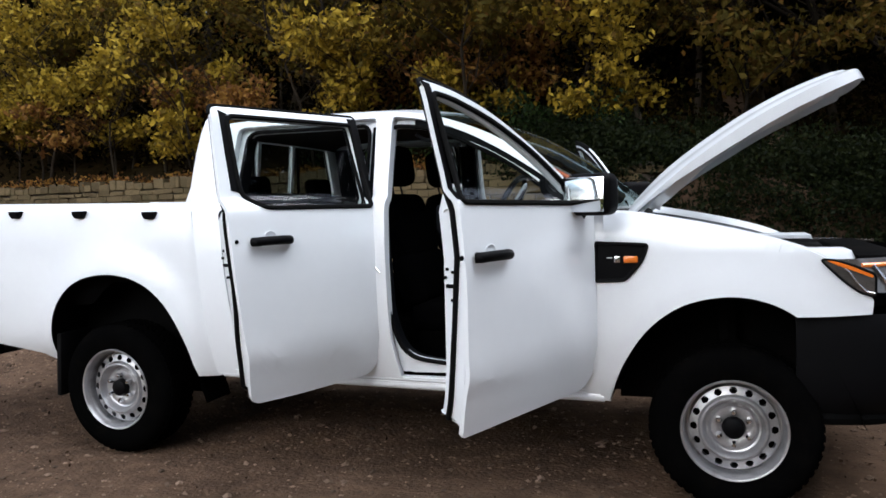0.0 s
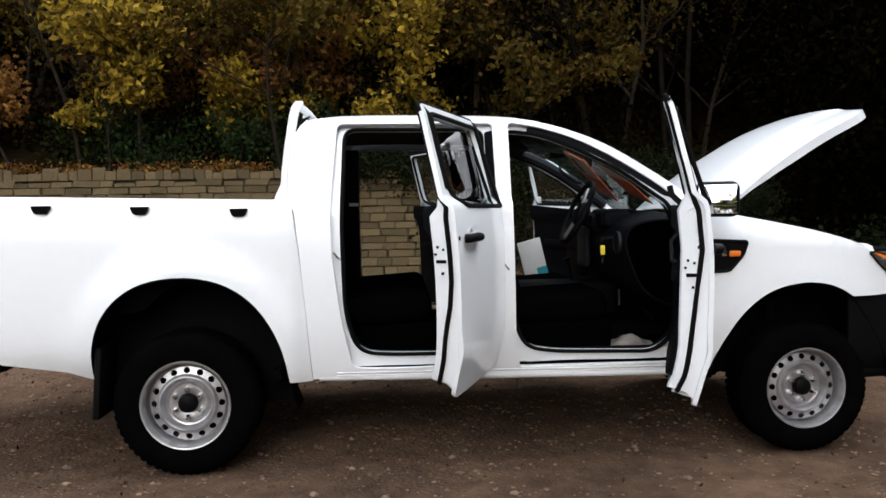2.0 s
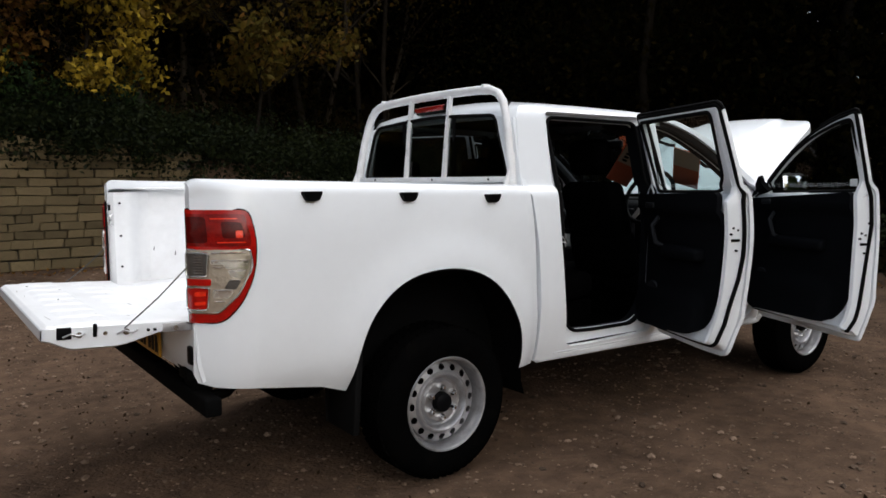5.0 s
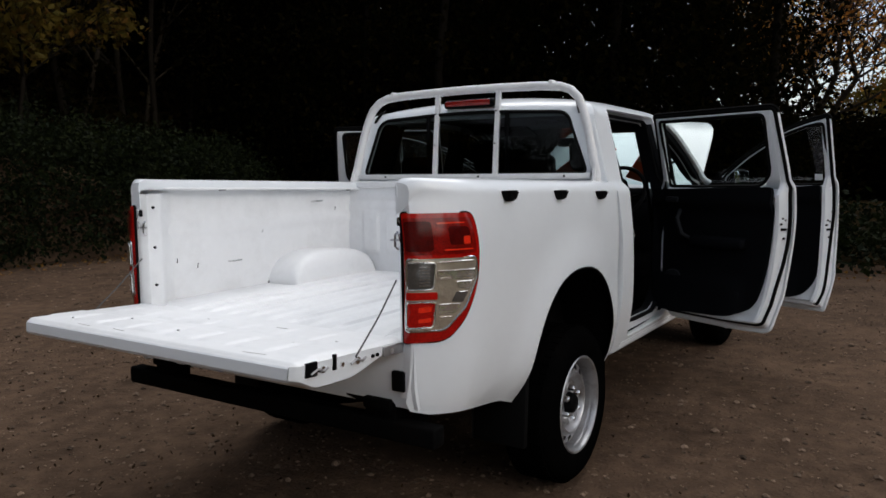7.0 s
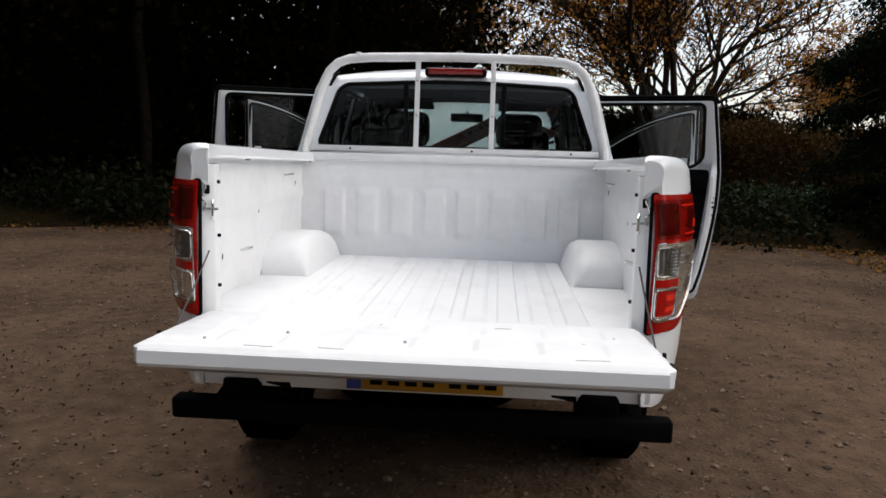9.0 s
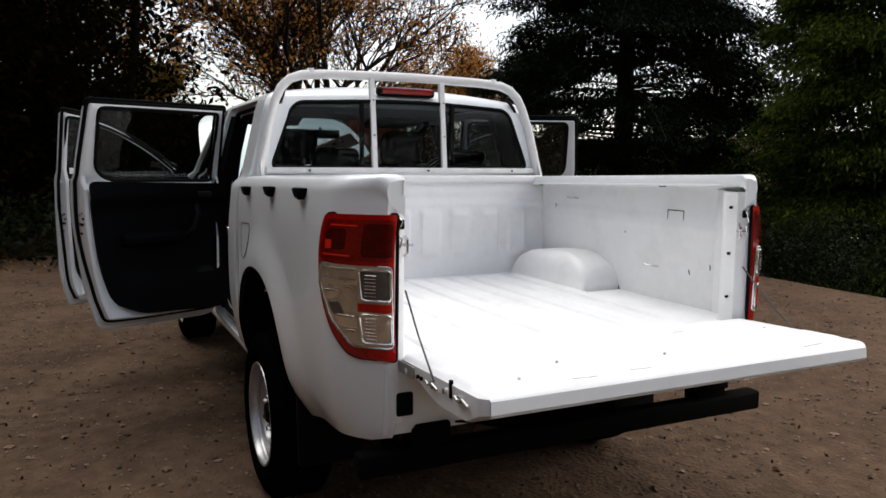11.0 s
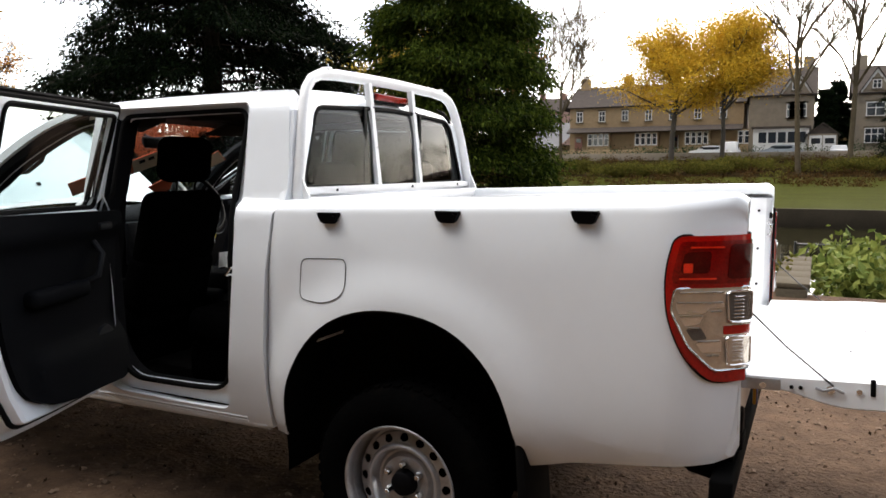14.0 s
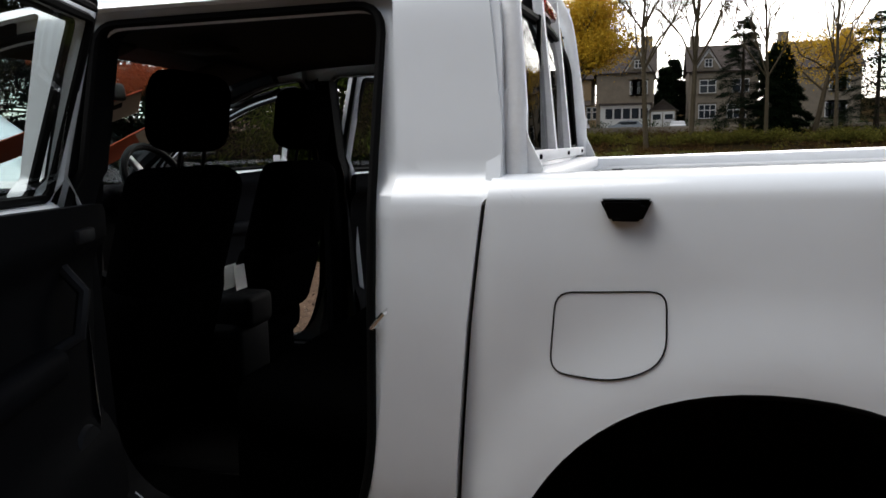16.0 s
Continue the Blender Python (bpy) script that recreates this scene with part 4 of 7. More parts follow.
    head = loft([[(0.455 - (0.016 * smooth01((z - 0.945) / 0.035) * smooth01((1.215 - z) / 0.03) * smooth01((0.5 - abs(((y / 0.1775) % 1) - 0.5) - 0.14) / 0.1) if abs(y) < 0.70 else 0) - 0.010 * smooth01((1.27 - z) / 0.03) - 0.012 * smooth01((1.34 - z) / 0.03), y, z) for y in np.linspace(-0.80, 0.80, 121)] for z in np.linspace(0.84, 1.375, 30)])
    part("bed_headboard", thicken(head, 0.02, (-1, 0, 0)), PAINT_BED, truck)
    part("headboard_rail", rbox(0.435, 0.535, -0.80, 0.80, 1.352, 1.392, 0.012, 3), PAINT_BED, truck)
    # rear valance
    val = loft([[(-1.115 + 0.02 * smooth01((0.68 - z) / 0.06), y, z) for y in np.linspace(-0.765, 0.765, 21)] for z in (0.615, 0.65, 0.70, 0.76, 0.82, 0.845)])
    part("rear_valance", thicken(val, 0.02, (-1, 0, 0)), PAINT, truck)
    for s in (-1, 1):
        part("valance_grommet", rbox(-1.128, -1.10, s * 0.70 - 0.028, s * 0.70 + 0.028, 0.68, 0.755, 0.008), BLACK, truck)
        part("valance_notch", rbox(-1.125, -1.05, s * 0.60 - 0.06, s * 0.60 + 0.06, 0.60, 0.642, 0.008), UNDER, truck)
    plate = part("number_plate", rbox(-1.134, -1.122, -0.285, 0.235, 0.632, 0.743, 0.003), PLATE, truck, "yellow rear number plate")
    part("plate_band", rbox(-1.137, -1.133, 0.185, 0.233, 0.634, 0.741, 0.0), PLATE_BLUE, plate)
    for i in range(7):
        y = 0.135 - i * 0.058 - (0.03 if i > 3 else 0)
        part("plate_bar", rbox(-1.1365, -1.133, y - 0.02, y + 0.02, 0.650, 0.727, 0.0), BLACK, plate)
    # under-run bar and its arms
    bar = part("rear_bumper_bar", rbox(-1.115, -1.045, -0.845, 0.845, 0.490, 0.565, 0.012, 3), UNDER, truck, "black tubular rear step bar")
    for y in (-0.48, 0.48):
        part("bumper_arm", tube([(-1.06, y * 1.45, 0.53), (-0.98, y * 1.45, 0.545), (-0.90, y * 1.38, 0.60), (-0.84, y * 1.2, 0.68)], 0.028, 8), UNDER, bar)
        part("bumper_bracket", rbox(-1.10, -1.02, y * 1.25 - 0.07, y * 1.25 + 0.07, 0.55, 0.64, 0.008), UNDER, bar)


def tailgate():
    L, W = 0.52, 0.715

    def top(x, y):
        k = 0.0
        if -0.47 < x < -0.06:
            bay = (y / 0.178) % 1.0
            k = 0.006 * smooth01((0.5 - abs(bay - 0.5) - 0.10) / 0.05) * smooth01((x + 0.45) / 0.03) * smooth01((-0.27 - x) / 0.03) if x < -0.25 else 0.005 * smooth01((0.5 - abs(bay - 0.5) - 0.2) / 0.05) * smooth01((x + 0.23) / 0.03) * smooth01((-0.07 - x) / 0.03)
        return 0.020 + k - 0.010 * smooth01((abs(y) - W + 0.02) / 0.02) - 0.012 * smooth01((-x - L + 0.02) / 0.02)
    def half(x):
        return W - 0.022 * max(0.0, (-x - L + 0.03) / 0.03) ** 2

    def under(x):
        return -0.026 - 0.048 * smooth01((-x - 0.05) / 0.24) + 0.036 * smooth01((-x - 0.41) / 0.11)
    xs = [-L, -L + 0.005, -L + 0.01, -L + 0.015, -L + 0.02, -L + 0.025] + list(np.linspace(-L + 0.03, 0.0, 36))
    body = loft([[(x, -half(x), 0.010), (x, -half(x), 0.0), (x, -half(x) + 0.003, under(x) + 0.006), (x, -half(x) + 0.014, under(x)), (x, half(x) - 0.014, under(x)), (x, half(x) - 0.003, under(x) + 0.006), (x, half(x), 0.0), (x, half(x), 0.010)] for x in xs])
    base = root("tailgate", body, PAINT, pose(-1.128, 0, 0.855, 0, 2.5, 0))
    skin = loft([[(x, t * half(x), top(x, t * half(x))) for t in np.linspace(-1, 1, 160)] for x in list(np.linspace(-L, -L + 0.03, 7)) + list(np.linspace(-L + 0.038, 0.0, 56))])
    part("inner_skin", skin, PAINT_BED, base, "scuffed white inner skin of the tailgate")
    part("top_edge", loft([[(-L + 0.002, y, 0.008), (-L - 0.004, y, 0.004), (-L - 0.006, y, -0.030), (-L + 0.002, y, -0.040)] for y in np.linspace(-half(-L), half(-L), 20)]), PAINT, base)
    for y0, y1, x in ((-0.55, -0.46, -0.475), (0.15, 0.22, -0.470), (0.34, 0.42, -0.480), (-0.30, -0.25, -0.12)):
        part("scratch", tube([(x + 0.004 * math.sin(y * 31), y, top(x, y) + 0.0008) for y in np.linspace(y0, y1, 24)], 0.0011, 5), SCUFF, base)
    for s in (-1, 1):
        for x, r in ((-0.05, 0.010), (-0.13, 0.006), (-0.155, 0.006), (-0.235, 0.012), (-0.31, 0.008), (-0.40, 0.011), (-0.415, 0.006)):
            part("side_bolt", tube([(x, s * (W - 0.004), -0.016), (x, s * (W + 0.006), -0.016)], r, 10), CHROME if r > 0.0075 else BLACK, base)
        part("side_latch", rbox(-0.475, -0.425, s * W - 0.006, s * W + 0.006, -0.030, 0.014, 0.003), BLACK, base) if s < 0 else None
        part("latch_slot", rbox(-0.352, -0.338, s * W - 0.006, s * W + 0.004, -0.028, 0.022, 0.003), BLACK, base)
        for x in (-0.235, -0.42):
            part("latch_rod", tube([(x - 0.035, s * (W + 0.006), -0.022), (x - 0.01, s * (W + 0.010), -0.010), (x + 0.02, s * (W + 0.008), -0.020), (x + 0.04, s * (W + 0.006), -0.012)], 0.004, 6), STEEL, base)
        part("hinge_plate", rbox(-0.10, 0.02, s * (W + 0.002) - 0.003, s * (W + 0.002) + 0.003, -0.030, 0.005, 0.002), STEEL, base)
    for x, y in ((-0.30, -0.5), (-0.30, 0.35), (-0.14, 0.1), (-0.36, 0.0), (-0.2, -0.6), (-0.42, 0.55)):
        part("skin_bolt", tube([(x, y, 0.018), (x, y, 0.026)], 0.0045, 8), STEEL, base)


def rack():
    """The bar frame behind the cab."""
    path = [(0.505, -0.795, 1.385), (0.505, -0.792, 1.43), (0.508, -0.770, 1.52), (0.522, -0.738, 1.66), (0.535, -0.705, 1.765), (0.542, -0.675, 1.825), (0.547, -0.63, 1.868), (0.55, -0.57, 1.890), (0.552, -0.45, 1.900), (0.554, -0.2, 1.906), (0.554, 0, 1.908)]
    path = path + [(x, -y, z) for x, y, z in path[-2::-1]]
    base = root("cab_guard", tube(path, 0.025, 12, flatten=0.85), RACK_PAINT, pose(0, 0, 0), "white tubular guard frame with bars behind the cab")
    part("lower_rail", rbox(0.490, 0.515, -0.765, 0.765, 1.402, 1.432, 0.005), RACK_PAINT, base)
    for y in (-0.2, 0.2):
        part("upright", tube([(0.503, y, 1.425), (0.55, y, 1.89)], 0.019, 4, flatten=0.9), RACK_PAINT, base)
        for z in (1.60, 1.78):
            part("rivet", tube([(0.50 + (z - 1.425) * 0.10 - 0.014, y, z), (0.50 + (z - 1.425) * 0.10 - 0.020, y, z)], 0.004, 6), BLACK, base)
    for s in (-1, 1):
        foot = shell(flat(rounded([(0.445, 1.387), (0.56, 1.387), (0.545, 1.47), (0.53, 1.56), (0.495, 1.56), (0.485, 1.47)], 0.02, 4), (), (), (1.45, 1.5)), lambda x, z: (x, s * (0.797 - 0.15 * max(0, z - 1.45)), z), 0.012, (0, s, 0))
        part("foot_plate", foot, RACK_PAINT, base)
        part("hoop_bracket", rbox(0.53, 0.575, s * 0.52 - 0.012, s * 0.52 + 0.012, 1.895, 1.925, 0.004), RACK_PAINT, base)
        part("leg_strap", rbox(0.465, 0.475, s * 0.775 - 0.018, s * 0.775 + 0.018, 1.17, 1.39, 0.004), RACK_PAINT, base)
    for y in (-0.62, -0.1, 0.55):
        part("rail_bolt", tube([(0.491, y, 1.417), (0.484, y, 1.417)], 0.006, 6), BLACK, base)


def nose():
    fw = lambda x, z: cab_width(min(z, 1.25)) + 0.012 * (1 - smooth01((math.hypot(x - 3.2, z - 0.42) - 0.5) / 0.16)) - 0.20 * max(0, x - 3.28) ** 2 - (0.35 * max(0, z - 1.14) * smooth01((x - 2.7) / 0.5)) - 0.5 * max(0, z - (1.20 - 0.16 * max(0, x - 2.9))) 
    top = fine([(2.665, 1.275), (2.80, 1.270), (2.95, 1.245), (3.15, 1.205), (3.35, 1.155), (3.50, 1.105), (3.58, 1.06)], 3)
    outer = [(2.665, 0.43)] + fine(ARCH_F, 3) + [(3.60, 0.838), (3.735, 0.845), (3.74, 0.90), (3.70, 0.965)] + top[::-1]
    for s in (-1, 1):
        f = part("front_wing", shell(flat(outer, (), steps(2.66, 3.74, 0.05), steps(0.45, 1.28, 0.045)), lambda x, z: (x, s * fw(x, z), z), 0.012, (0, s, 0)), PAINT, truck)
        # top flange towards the engine bay
        fl = loft([[(x, s * (fw(x, z) - d), z + h) for x, z in top] for d, h in ((0.0, 0.0), (0.025, 0.010), (0.07, 0.008), (0.10, -0.03))])
        part("wing_flange", fl, PAINT, f)
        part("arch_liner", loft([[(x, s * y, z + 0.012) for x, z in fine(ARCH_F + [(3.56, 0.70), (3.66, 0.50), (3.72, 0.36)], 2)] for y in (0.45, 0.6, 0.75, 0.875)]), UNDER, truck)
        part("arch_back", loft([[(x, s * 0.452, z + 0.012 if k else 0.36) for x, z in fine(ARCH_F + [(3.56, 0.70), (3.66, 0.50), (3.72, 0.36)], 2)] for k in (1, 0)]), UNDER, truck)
        vent = rounded([(2.668, 1.145, 0.005), (2.885, 1.135, 0.015), (2.86, 1.065, 0.02), (2.79, 0.985, 0.02), (2.668, 0.98, 0.005)], 0.01, 3)
        v = part("wing_vent", shell(flat(vent, (), steps(2.66, 2.9, 0.05), steps(0.98, 1.15, 0.04)), lambda x, z: (x, s * (fw(x, z) + 0.004), z), 0.006, (0, s, 0)), BLACK, truck, "black plastic wing vent with amber repeater")
        part("vent_rim", tube([(x, s * (fw(x, z) + 0.006), z) for x, z in vent], 0.008, 6, closed=True), BLACK, v)
        part("side_repeater", rbox(2.785, 2.845, s * 0.905 + s * 0.0 - 0.006, s * 0.905 + 0.006, 1.058, 1.088, 0.006, m=Matrix.Translation((0, s * (fw(2.8, 1.07) - 0.897), 0))), AMBER, v)
        part("vent_badge", rbox(2.745, 2.772, s * (fw(2.76, 1.07) + 0.006) - 0.003, s * (fw(2.76, 1.07) + 0.006) + 0.003, 1.060, 1.088, 0.002), CHROME, v)
        part("badge_bar", rbox(2.715, 2.738, s * (fw(2.73, 1.07) + 0.006) - 0.002, s * (fw(2.73, 1.07) + 0.006) + 0.002, 1.078, 1.083, 0.001), WHITE_CARD, v)
        # head lamp
        rows = [[(3.575 + (3.72 - 3.575) * k + (0.42 * t ** 0.55) * (1 - 0.35 * k), s * (0.842 - 0.005 * k - (0.30 - 0.06 * k) * t), 1.062 - k * 0.135) for k in np.linspace(0, 1, 6)] for t in np.linspace(0, 1, 14)]
        hl = part("head_lamp", thicken(loft(rows), 0.02, (1, s * 0.5, 0)), LAMP_DARK, truck, "dark head lamp with chrome strip and amber top")
        part("lamp_surround", tube([rows[0][0]] + [r[0] for r in rows] , 0.008, 6), BLACK, hl)
        part("lamp_amber", tube([(rows[i][1][0] + 0.006, rows[i][1][1], rows[i][1][2]) for i in range(1, 8)], 0.010, 6), AMBER, hl)
        part("lamp_strip", tube([(rows[2][k][0] + 0.004, rows[2][k][1] + s * 0.006, rows[2][k][2]) for k in range(1, 5)], 0.009, 6), CHROME, hl)
    for s in (-1, 1):
        on_wing = lambda lift: (lambda x, z: (x, s * (fw(x, z) + lift), z))
        side = [(3.545, 1.068), (3.60, 1.064), (3.67, 1.040), (3.745, 1.005), (3.745, 0.915), (3.685, 0.935), (3.625, 0.985), (3.58, 1.03)]
        lus, lvs = steps(3.44, 3.76, 0.03), steps(0.90, 1.10, 0.03)
        wing_lamp = part("lamp_side_lens", shell(flat(rounded(side, 0.015, 3), (), lus, lvs), on_wing(0.008), 0.008, (0, s, 0)), LAMP_DARK, truck, "smoked head lamp lens wrapping onto the wing")
        part("lamp_rim", tube([on_wing(0.008)(x, z) for x, z in rounded(side, 0.015, 3)], 0.005, 6, closed=True), BLACK, wing_lamp)
        part("turn_lens", shell(flat(rounded([(3.565, 1.064), (3.60, 1.059), (3.66, 1.038), (3.735, 1.004), (3.735, 0.991), (3.66, 1.022), (3.60, 1.046)], 0.006, 2), (), lus, lvs), on_wing(0.011), 0.004, (0, s, 0)), AMBER, wing_lamp)
        part("lamp_chrome", tube([on_wing(0.012)(x, z) for x, z in ((3.63, 1.03), (3.645, 1.02), (3.675, 0.975), (3.71, 0.938), (3.74, 0.930))], 0.004, 6), CHROME, wing_lamp)
    # bumper swept round the nose
    plan = [(3.46, 0.868), (3.60, 0.872), (3.74, 0.855), (3.86, 0.80), (3.97, 0.66), (4.04, 0.45), (4.08, 0.2), (4.09, 0)]
    plan = fine(plan, 3)
    plan = plan + [(x, -y) for x, y in plan[-2::-1]]
    rows = [[(x + (dx if x > 3.6 else dx * (x - 3.46) / 0.14), y * k, z) for x, y in plan] for z, dx, k in ((0.40, -0.09, 0.93), (0.44, -0.03, 0.97), (0.52, 0.015, 1.0), (0.62, 0.03, 1.0), (0.72, 0.02, 1.0), (0.80, 0.0, 0.995), (0.842, -0.025, 0.985))]
    part("front_bumper", thicken(loft(rows), 0.02, (1, 0, 0)), BLACK, truck, "unpainted dark front bumper")
    part("bumper_lip", tube([(x - 0.06 if x > 3.6 else x, y * 0.94, 0.41) for x, y in plan if x > 3.5], 0.03, 8), UNDER, truck)
    grille = loft([[(x - 0.06, y * 0.65, z) for x, y in plan if x > 3.8] for z in (0.83, 0.95, 1.06)])
    g = part("radiator_grille", grille, BLACK, truck)
    for z in (0.88, 0.95, 1.02):
        part("grille_bar", tube([(x - 0.045, y * 0.65, z) for x, y in plan if x > 3.86], 0.022, 8), TRIM_GREY, g)
    part("slam_panel", rbox(3.72, 3.92, -0.62, 0.62, 1.02, 1.065, 0.015), UNDER, truck)
    # engine bay
    part("bulkhead", rbox(2.70, 2.74, -0.72, 0.72, 0.5, 1.20, 0.01), UNDER, truck)
    part("inner_wing", rbox(2.75, 3.70, -0.74, -0.60, 0.955, 1.10, 0.04), PAINT, truck)
    part("inner_wing", rbox(2.75, 3.70, 0.60, 0.74, 0.955, 1.10, 0.04), PAINT, truck)
    part("engine_cover", rbox(2.95, 3.55, -0.25, 0.25, 0.80, 1.08, 0.05, 3), BLACK, truck)
    part("battery", rbox(2.85, 3.10, 0.32, 0.56, 0.85, 1.10, 0.015), BLACK, truck)
    part("air_box", rbox(3.25, 3.60, -0.58, -0.30, 0.85, 1.12, 0.03, 3), BLACK, truck)
    part("radiator", rbox(3.62, 3.68, -0.5, 0.5, 0.55, 1.02, 0.01), UNDER, truck)
    part("coolant_tank", rbox(3.0, 3.18, -0.56, -0.36, 0.9, 1.11, 0.03, 3), WHITE_CARD, truck)


def bonnet():
    zc = curve((0.0, 0.2, 0.45, 0.7, 0.92, 1.05, 1.12, 1.15), (0.0, 0.004, -0.012, -0.050, -0.110, -0.160, -0.215, -0.27))

    def top(x, y):
        w = 0.735 - 0.10 * (x / 1.15) ** 2
        t = abs(y) / w
        bulge = 0.018 * smooth01((0.62 - t) / 0.12) * smooth01((x + 0.1) / 0.4)
        return (x, y, zc(x) - 0.014 + 0.050 * (1 - t * t) - 0.035 * max(0, t - 0.86) ** 2 * 40 * 0.35 + bulge)
    half = [(0.0, 0.70), (0.02, 0.735), (0.40, 0.722), (0.80, 0.685), (0.97, 0.645), (1.07, 0.58), (1.12, 0.45), (1.145, 0.22), (1.15, 0.0)]
    half = fine(half, 3)
    outline = half + [(x, -y) for x, y in half[-2::-1]]
    base = root("bonnet", shell(flat(outline, (), steps(0, 1.15, 0.05), steps(-0.74, 0.74, 0.04)), top, 0.006, (0, 0, 1)), PAINT, pose(2.78, 0, 1.275, 0, -41.0, 0))
    def under(x, y):
        p = top(x, y)
        k = 0.03 + 0.012 * math.sin(x * 9) * math.cos(y * 8)
        return (p[0], p[1], p[2] - k)
    part("inner_frame", shell(flat(shrink(outline, 0.045), (), steps(0, 1.15, 0.06), steps(-0.74, 0.74, 0.06)), under, 0.006, (0, 0, -1)), PAINT, base)
    rim = loft([[Vector(top(x, y)) for x, y in outline], [Vector(top(x, y)) + Vector((0, 0, -0.014 - 0.040 * smooth01(x / 0.6))) for x, y in shrink(outline, 0.010)]])
    part("folded_edge", rim, PAINT, base)
    for y in (-0.20, 0.20):
        for x in (0.16,):
            p = top(x, y)
            part("washer_jet", rbox(p[0] - 0.012, p[0] + 0.012, y - 0.012, y + 0.012, p[2] - 0.002, p[2] + 0.010, 0.004), BLACK, base)


def interior():
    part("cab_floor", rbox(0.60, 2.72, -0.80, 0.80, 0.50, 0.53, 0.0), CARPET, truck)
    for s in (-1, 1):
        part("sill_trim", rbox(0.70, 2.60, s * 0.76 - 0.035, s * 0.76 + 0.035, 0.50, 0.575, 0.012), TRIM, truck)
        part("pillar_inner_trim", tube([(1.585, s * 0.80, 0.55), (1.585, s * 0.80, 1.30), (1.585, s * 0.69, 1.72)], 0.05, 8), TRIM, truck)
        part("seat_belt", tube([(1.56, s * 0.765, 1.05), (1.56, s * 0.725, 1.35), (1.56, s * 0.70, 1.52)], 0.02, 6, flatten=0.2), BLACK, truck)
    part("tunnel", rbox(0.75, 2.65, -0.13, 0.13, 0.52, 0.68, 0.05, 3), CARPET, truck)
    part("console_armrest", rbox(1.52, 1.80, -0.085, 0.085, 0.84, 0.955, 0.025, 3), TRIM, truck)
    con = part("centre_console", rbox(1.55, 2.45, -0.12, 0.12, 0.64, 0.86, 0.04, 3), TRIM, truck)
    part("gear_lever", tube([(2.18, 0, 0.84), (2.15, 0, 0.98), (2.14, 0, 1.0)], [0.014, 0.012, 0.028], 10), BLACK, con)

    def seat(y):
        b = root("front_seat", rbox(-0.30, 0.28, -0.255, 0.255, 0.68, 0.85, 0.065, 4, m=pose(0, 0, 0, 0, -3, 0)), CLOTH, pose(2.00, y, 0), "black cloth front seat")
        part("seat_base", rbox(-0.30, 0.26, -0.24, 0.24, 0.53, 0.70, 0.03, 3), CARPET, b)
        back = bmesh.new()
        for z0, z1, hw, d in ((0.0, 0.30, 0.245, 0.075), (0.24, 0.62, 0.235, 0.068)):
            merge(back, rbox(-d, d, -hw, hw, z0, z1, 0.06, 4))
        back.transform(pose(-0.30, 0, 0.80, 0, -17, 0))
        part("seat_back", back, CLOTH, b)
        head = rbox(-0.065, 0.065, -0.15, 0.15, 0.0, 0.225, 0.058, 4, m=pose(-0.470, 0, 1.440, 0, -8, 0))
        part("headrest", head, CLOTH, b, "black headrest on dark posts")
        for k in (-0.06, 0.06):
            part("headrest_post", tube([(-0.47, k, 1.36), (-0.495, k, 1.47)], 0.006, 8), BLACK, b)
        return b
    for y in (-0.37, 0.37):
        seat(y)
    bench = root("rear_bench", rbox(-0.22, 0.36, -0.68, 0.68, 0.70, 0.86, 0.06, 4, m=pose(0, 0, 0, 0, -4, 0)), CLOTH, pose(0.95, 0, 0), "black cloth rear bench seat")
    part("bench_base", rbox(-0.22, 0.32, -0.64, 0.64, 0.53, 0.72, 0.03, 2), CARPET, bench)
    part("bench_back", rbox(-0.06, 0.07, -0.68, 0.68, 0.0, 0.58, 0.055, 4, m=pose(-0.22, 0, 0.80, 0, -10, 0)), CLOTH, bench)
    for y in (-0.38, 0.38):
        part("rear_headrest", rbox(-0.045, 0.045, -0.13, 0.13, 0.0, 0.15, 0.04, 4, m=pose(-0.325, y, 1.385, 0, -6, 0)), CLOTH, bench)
    # dashboard
    sec = [(2.66, 1.24), (2.50, 1.255), (2.36, 1.235), (2.30, 1.19), (2.29, 1.10), (2.33, 0.98), (2.40, 0.86), (2.55, 0.78), (2.68, 0.75)]
    sec = fine(sec, 3)
    dash = loft([[(x - 0.03 * math.exp(-((y + 0.37) / 0.2) ** 2) - 0.03 * math.exp(-(y / 0.14) ** 2), y, z + 0.045 * math.exp(-((y + 0.37) / 0.18) ** 2) * smooth01((z - 1.1) / 0.12)) for x, z in sec] for y in np.linspace(-0.76, 0.76, 41)])
    d = part("dashboard", thicken(dash, 0.01, (-1, 0, 0.3)), TRIM, truck, "charcoal dashboard with silver vent rings")
    for y in (-0.66, 0.66):
        part("air_vent", lathe([(0.050, -0.016), (0.058, -0.02), (0.062, -0.006), (0.056, 0.0)], 24, "x"), TRIM_GREY, d).location = (2.285, y, 1.13)
        part("vent_core", lathe([(0.0, -0.012), (0.052, -0.012)], 20, "x"), BLACK, d).location = (2.285, y, 1.13)
    part("instrument_hood", rbox(2.24, 2.40, -0.52, -0.18, 1.20, 1.31, 0.04, 3), TRIM, d)
    part("instrument_face", rbox(2.234, 2.242, -0.48, -0.22, 1.215, 1.285, 0.003), BLACK, d)
    part("radio_panel", rbox(2.235, 2.27, -0.11, 0.11, 0.95, 1.20, 0.012), TRIM_GREY, d)
    part("glove_box", rbox(2.29, 2.33, 0.18, 0.66, 0.86, 1.02, 0.015), TRIM, d)
    wheel_m = Matrix.Translation((2.13, -0.34, 1.29)) @ Matrix.Rotation(radians(-64), 4, "Y")
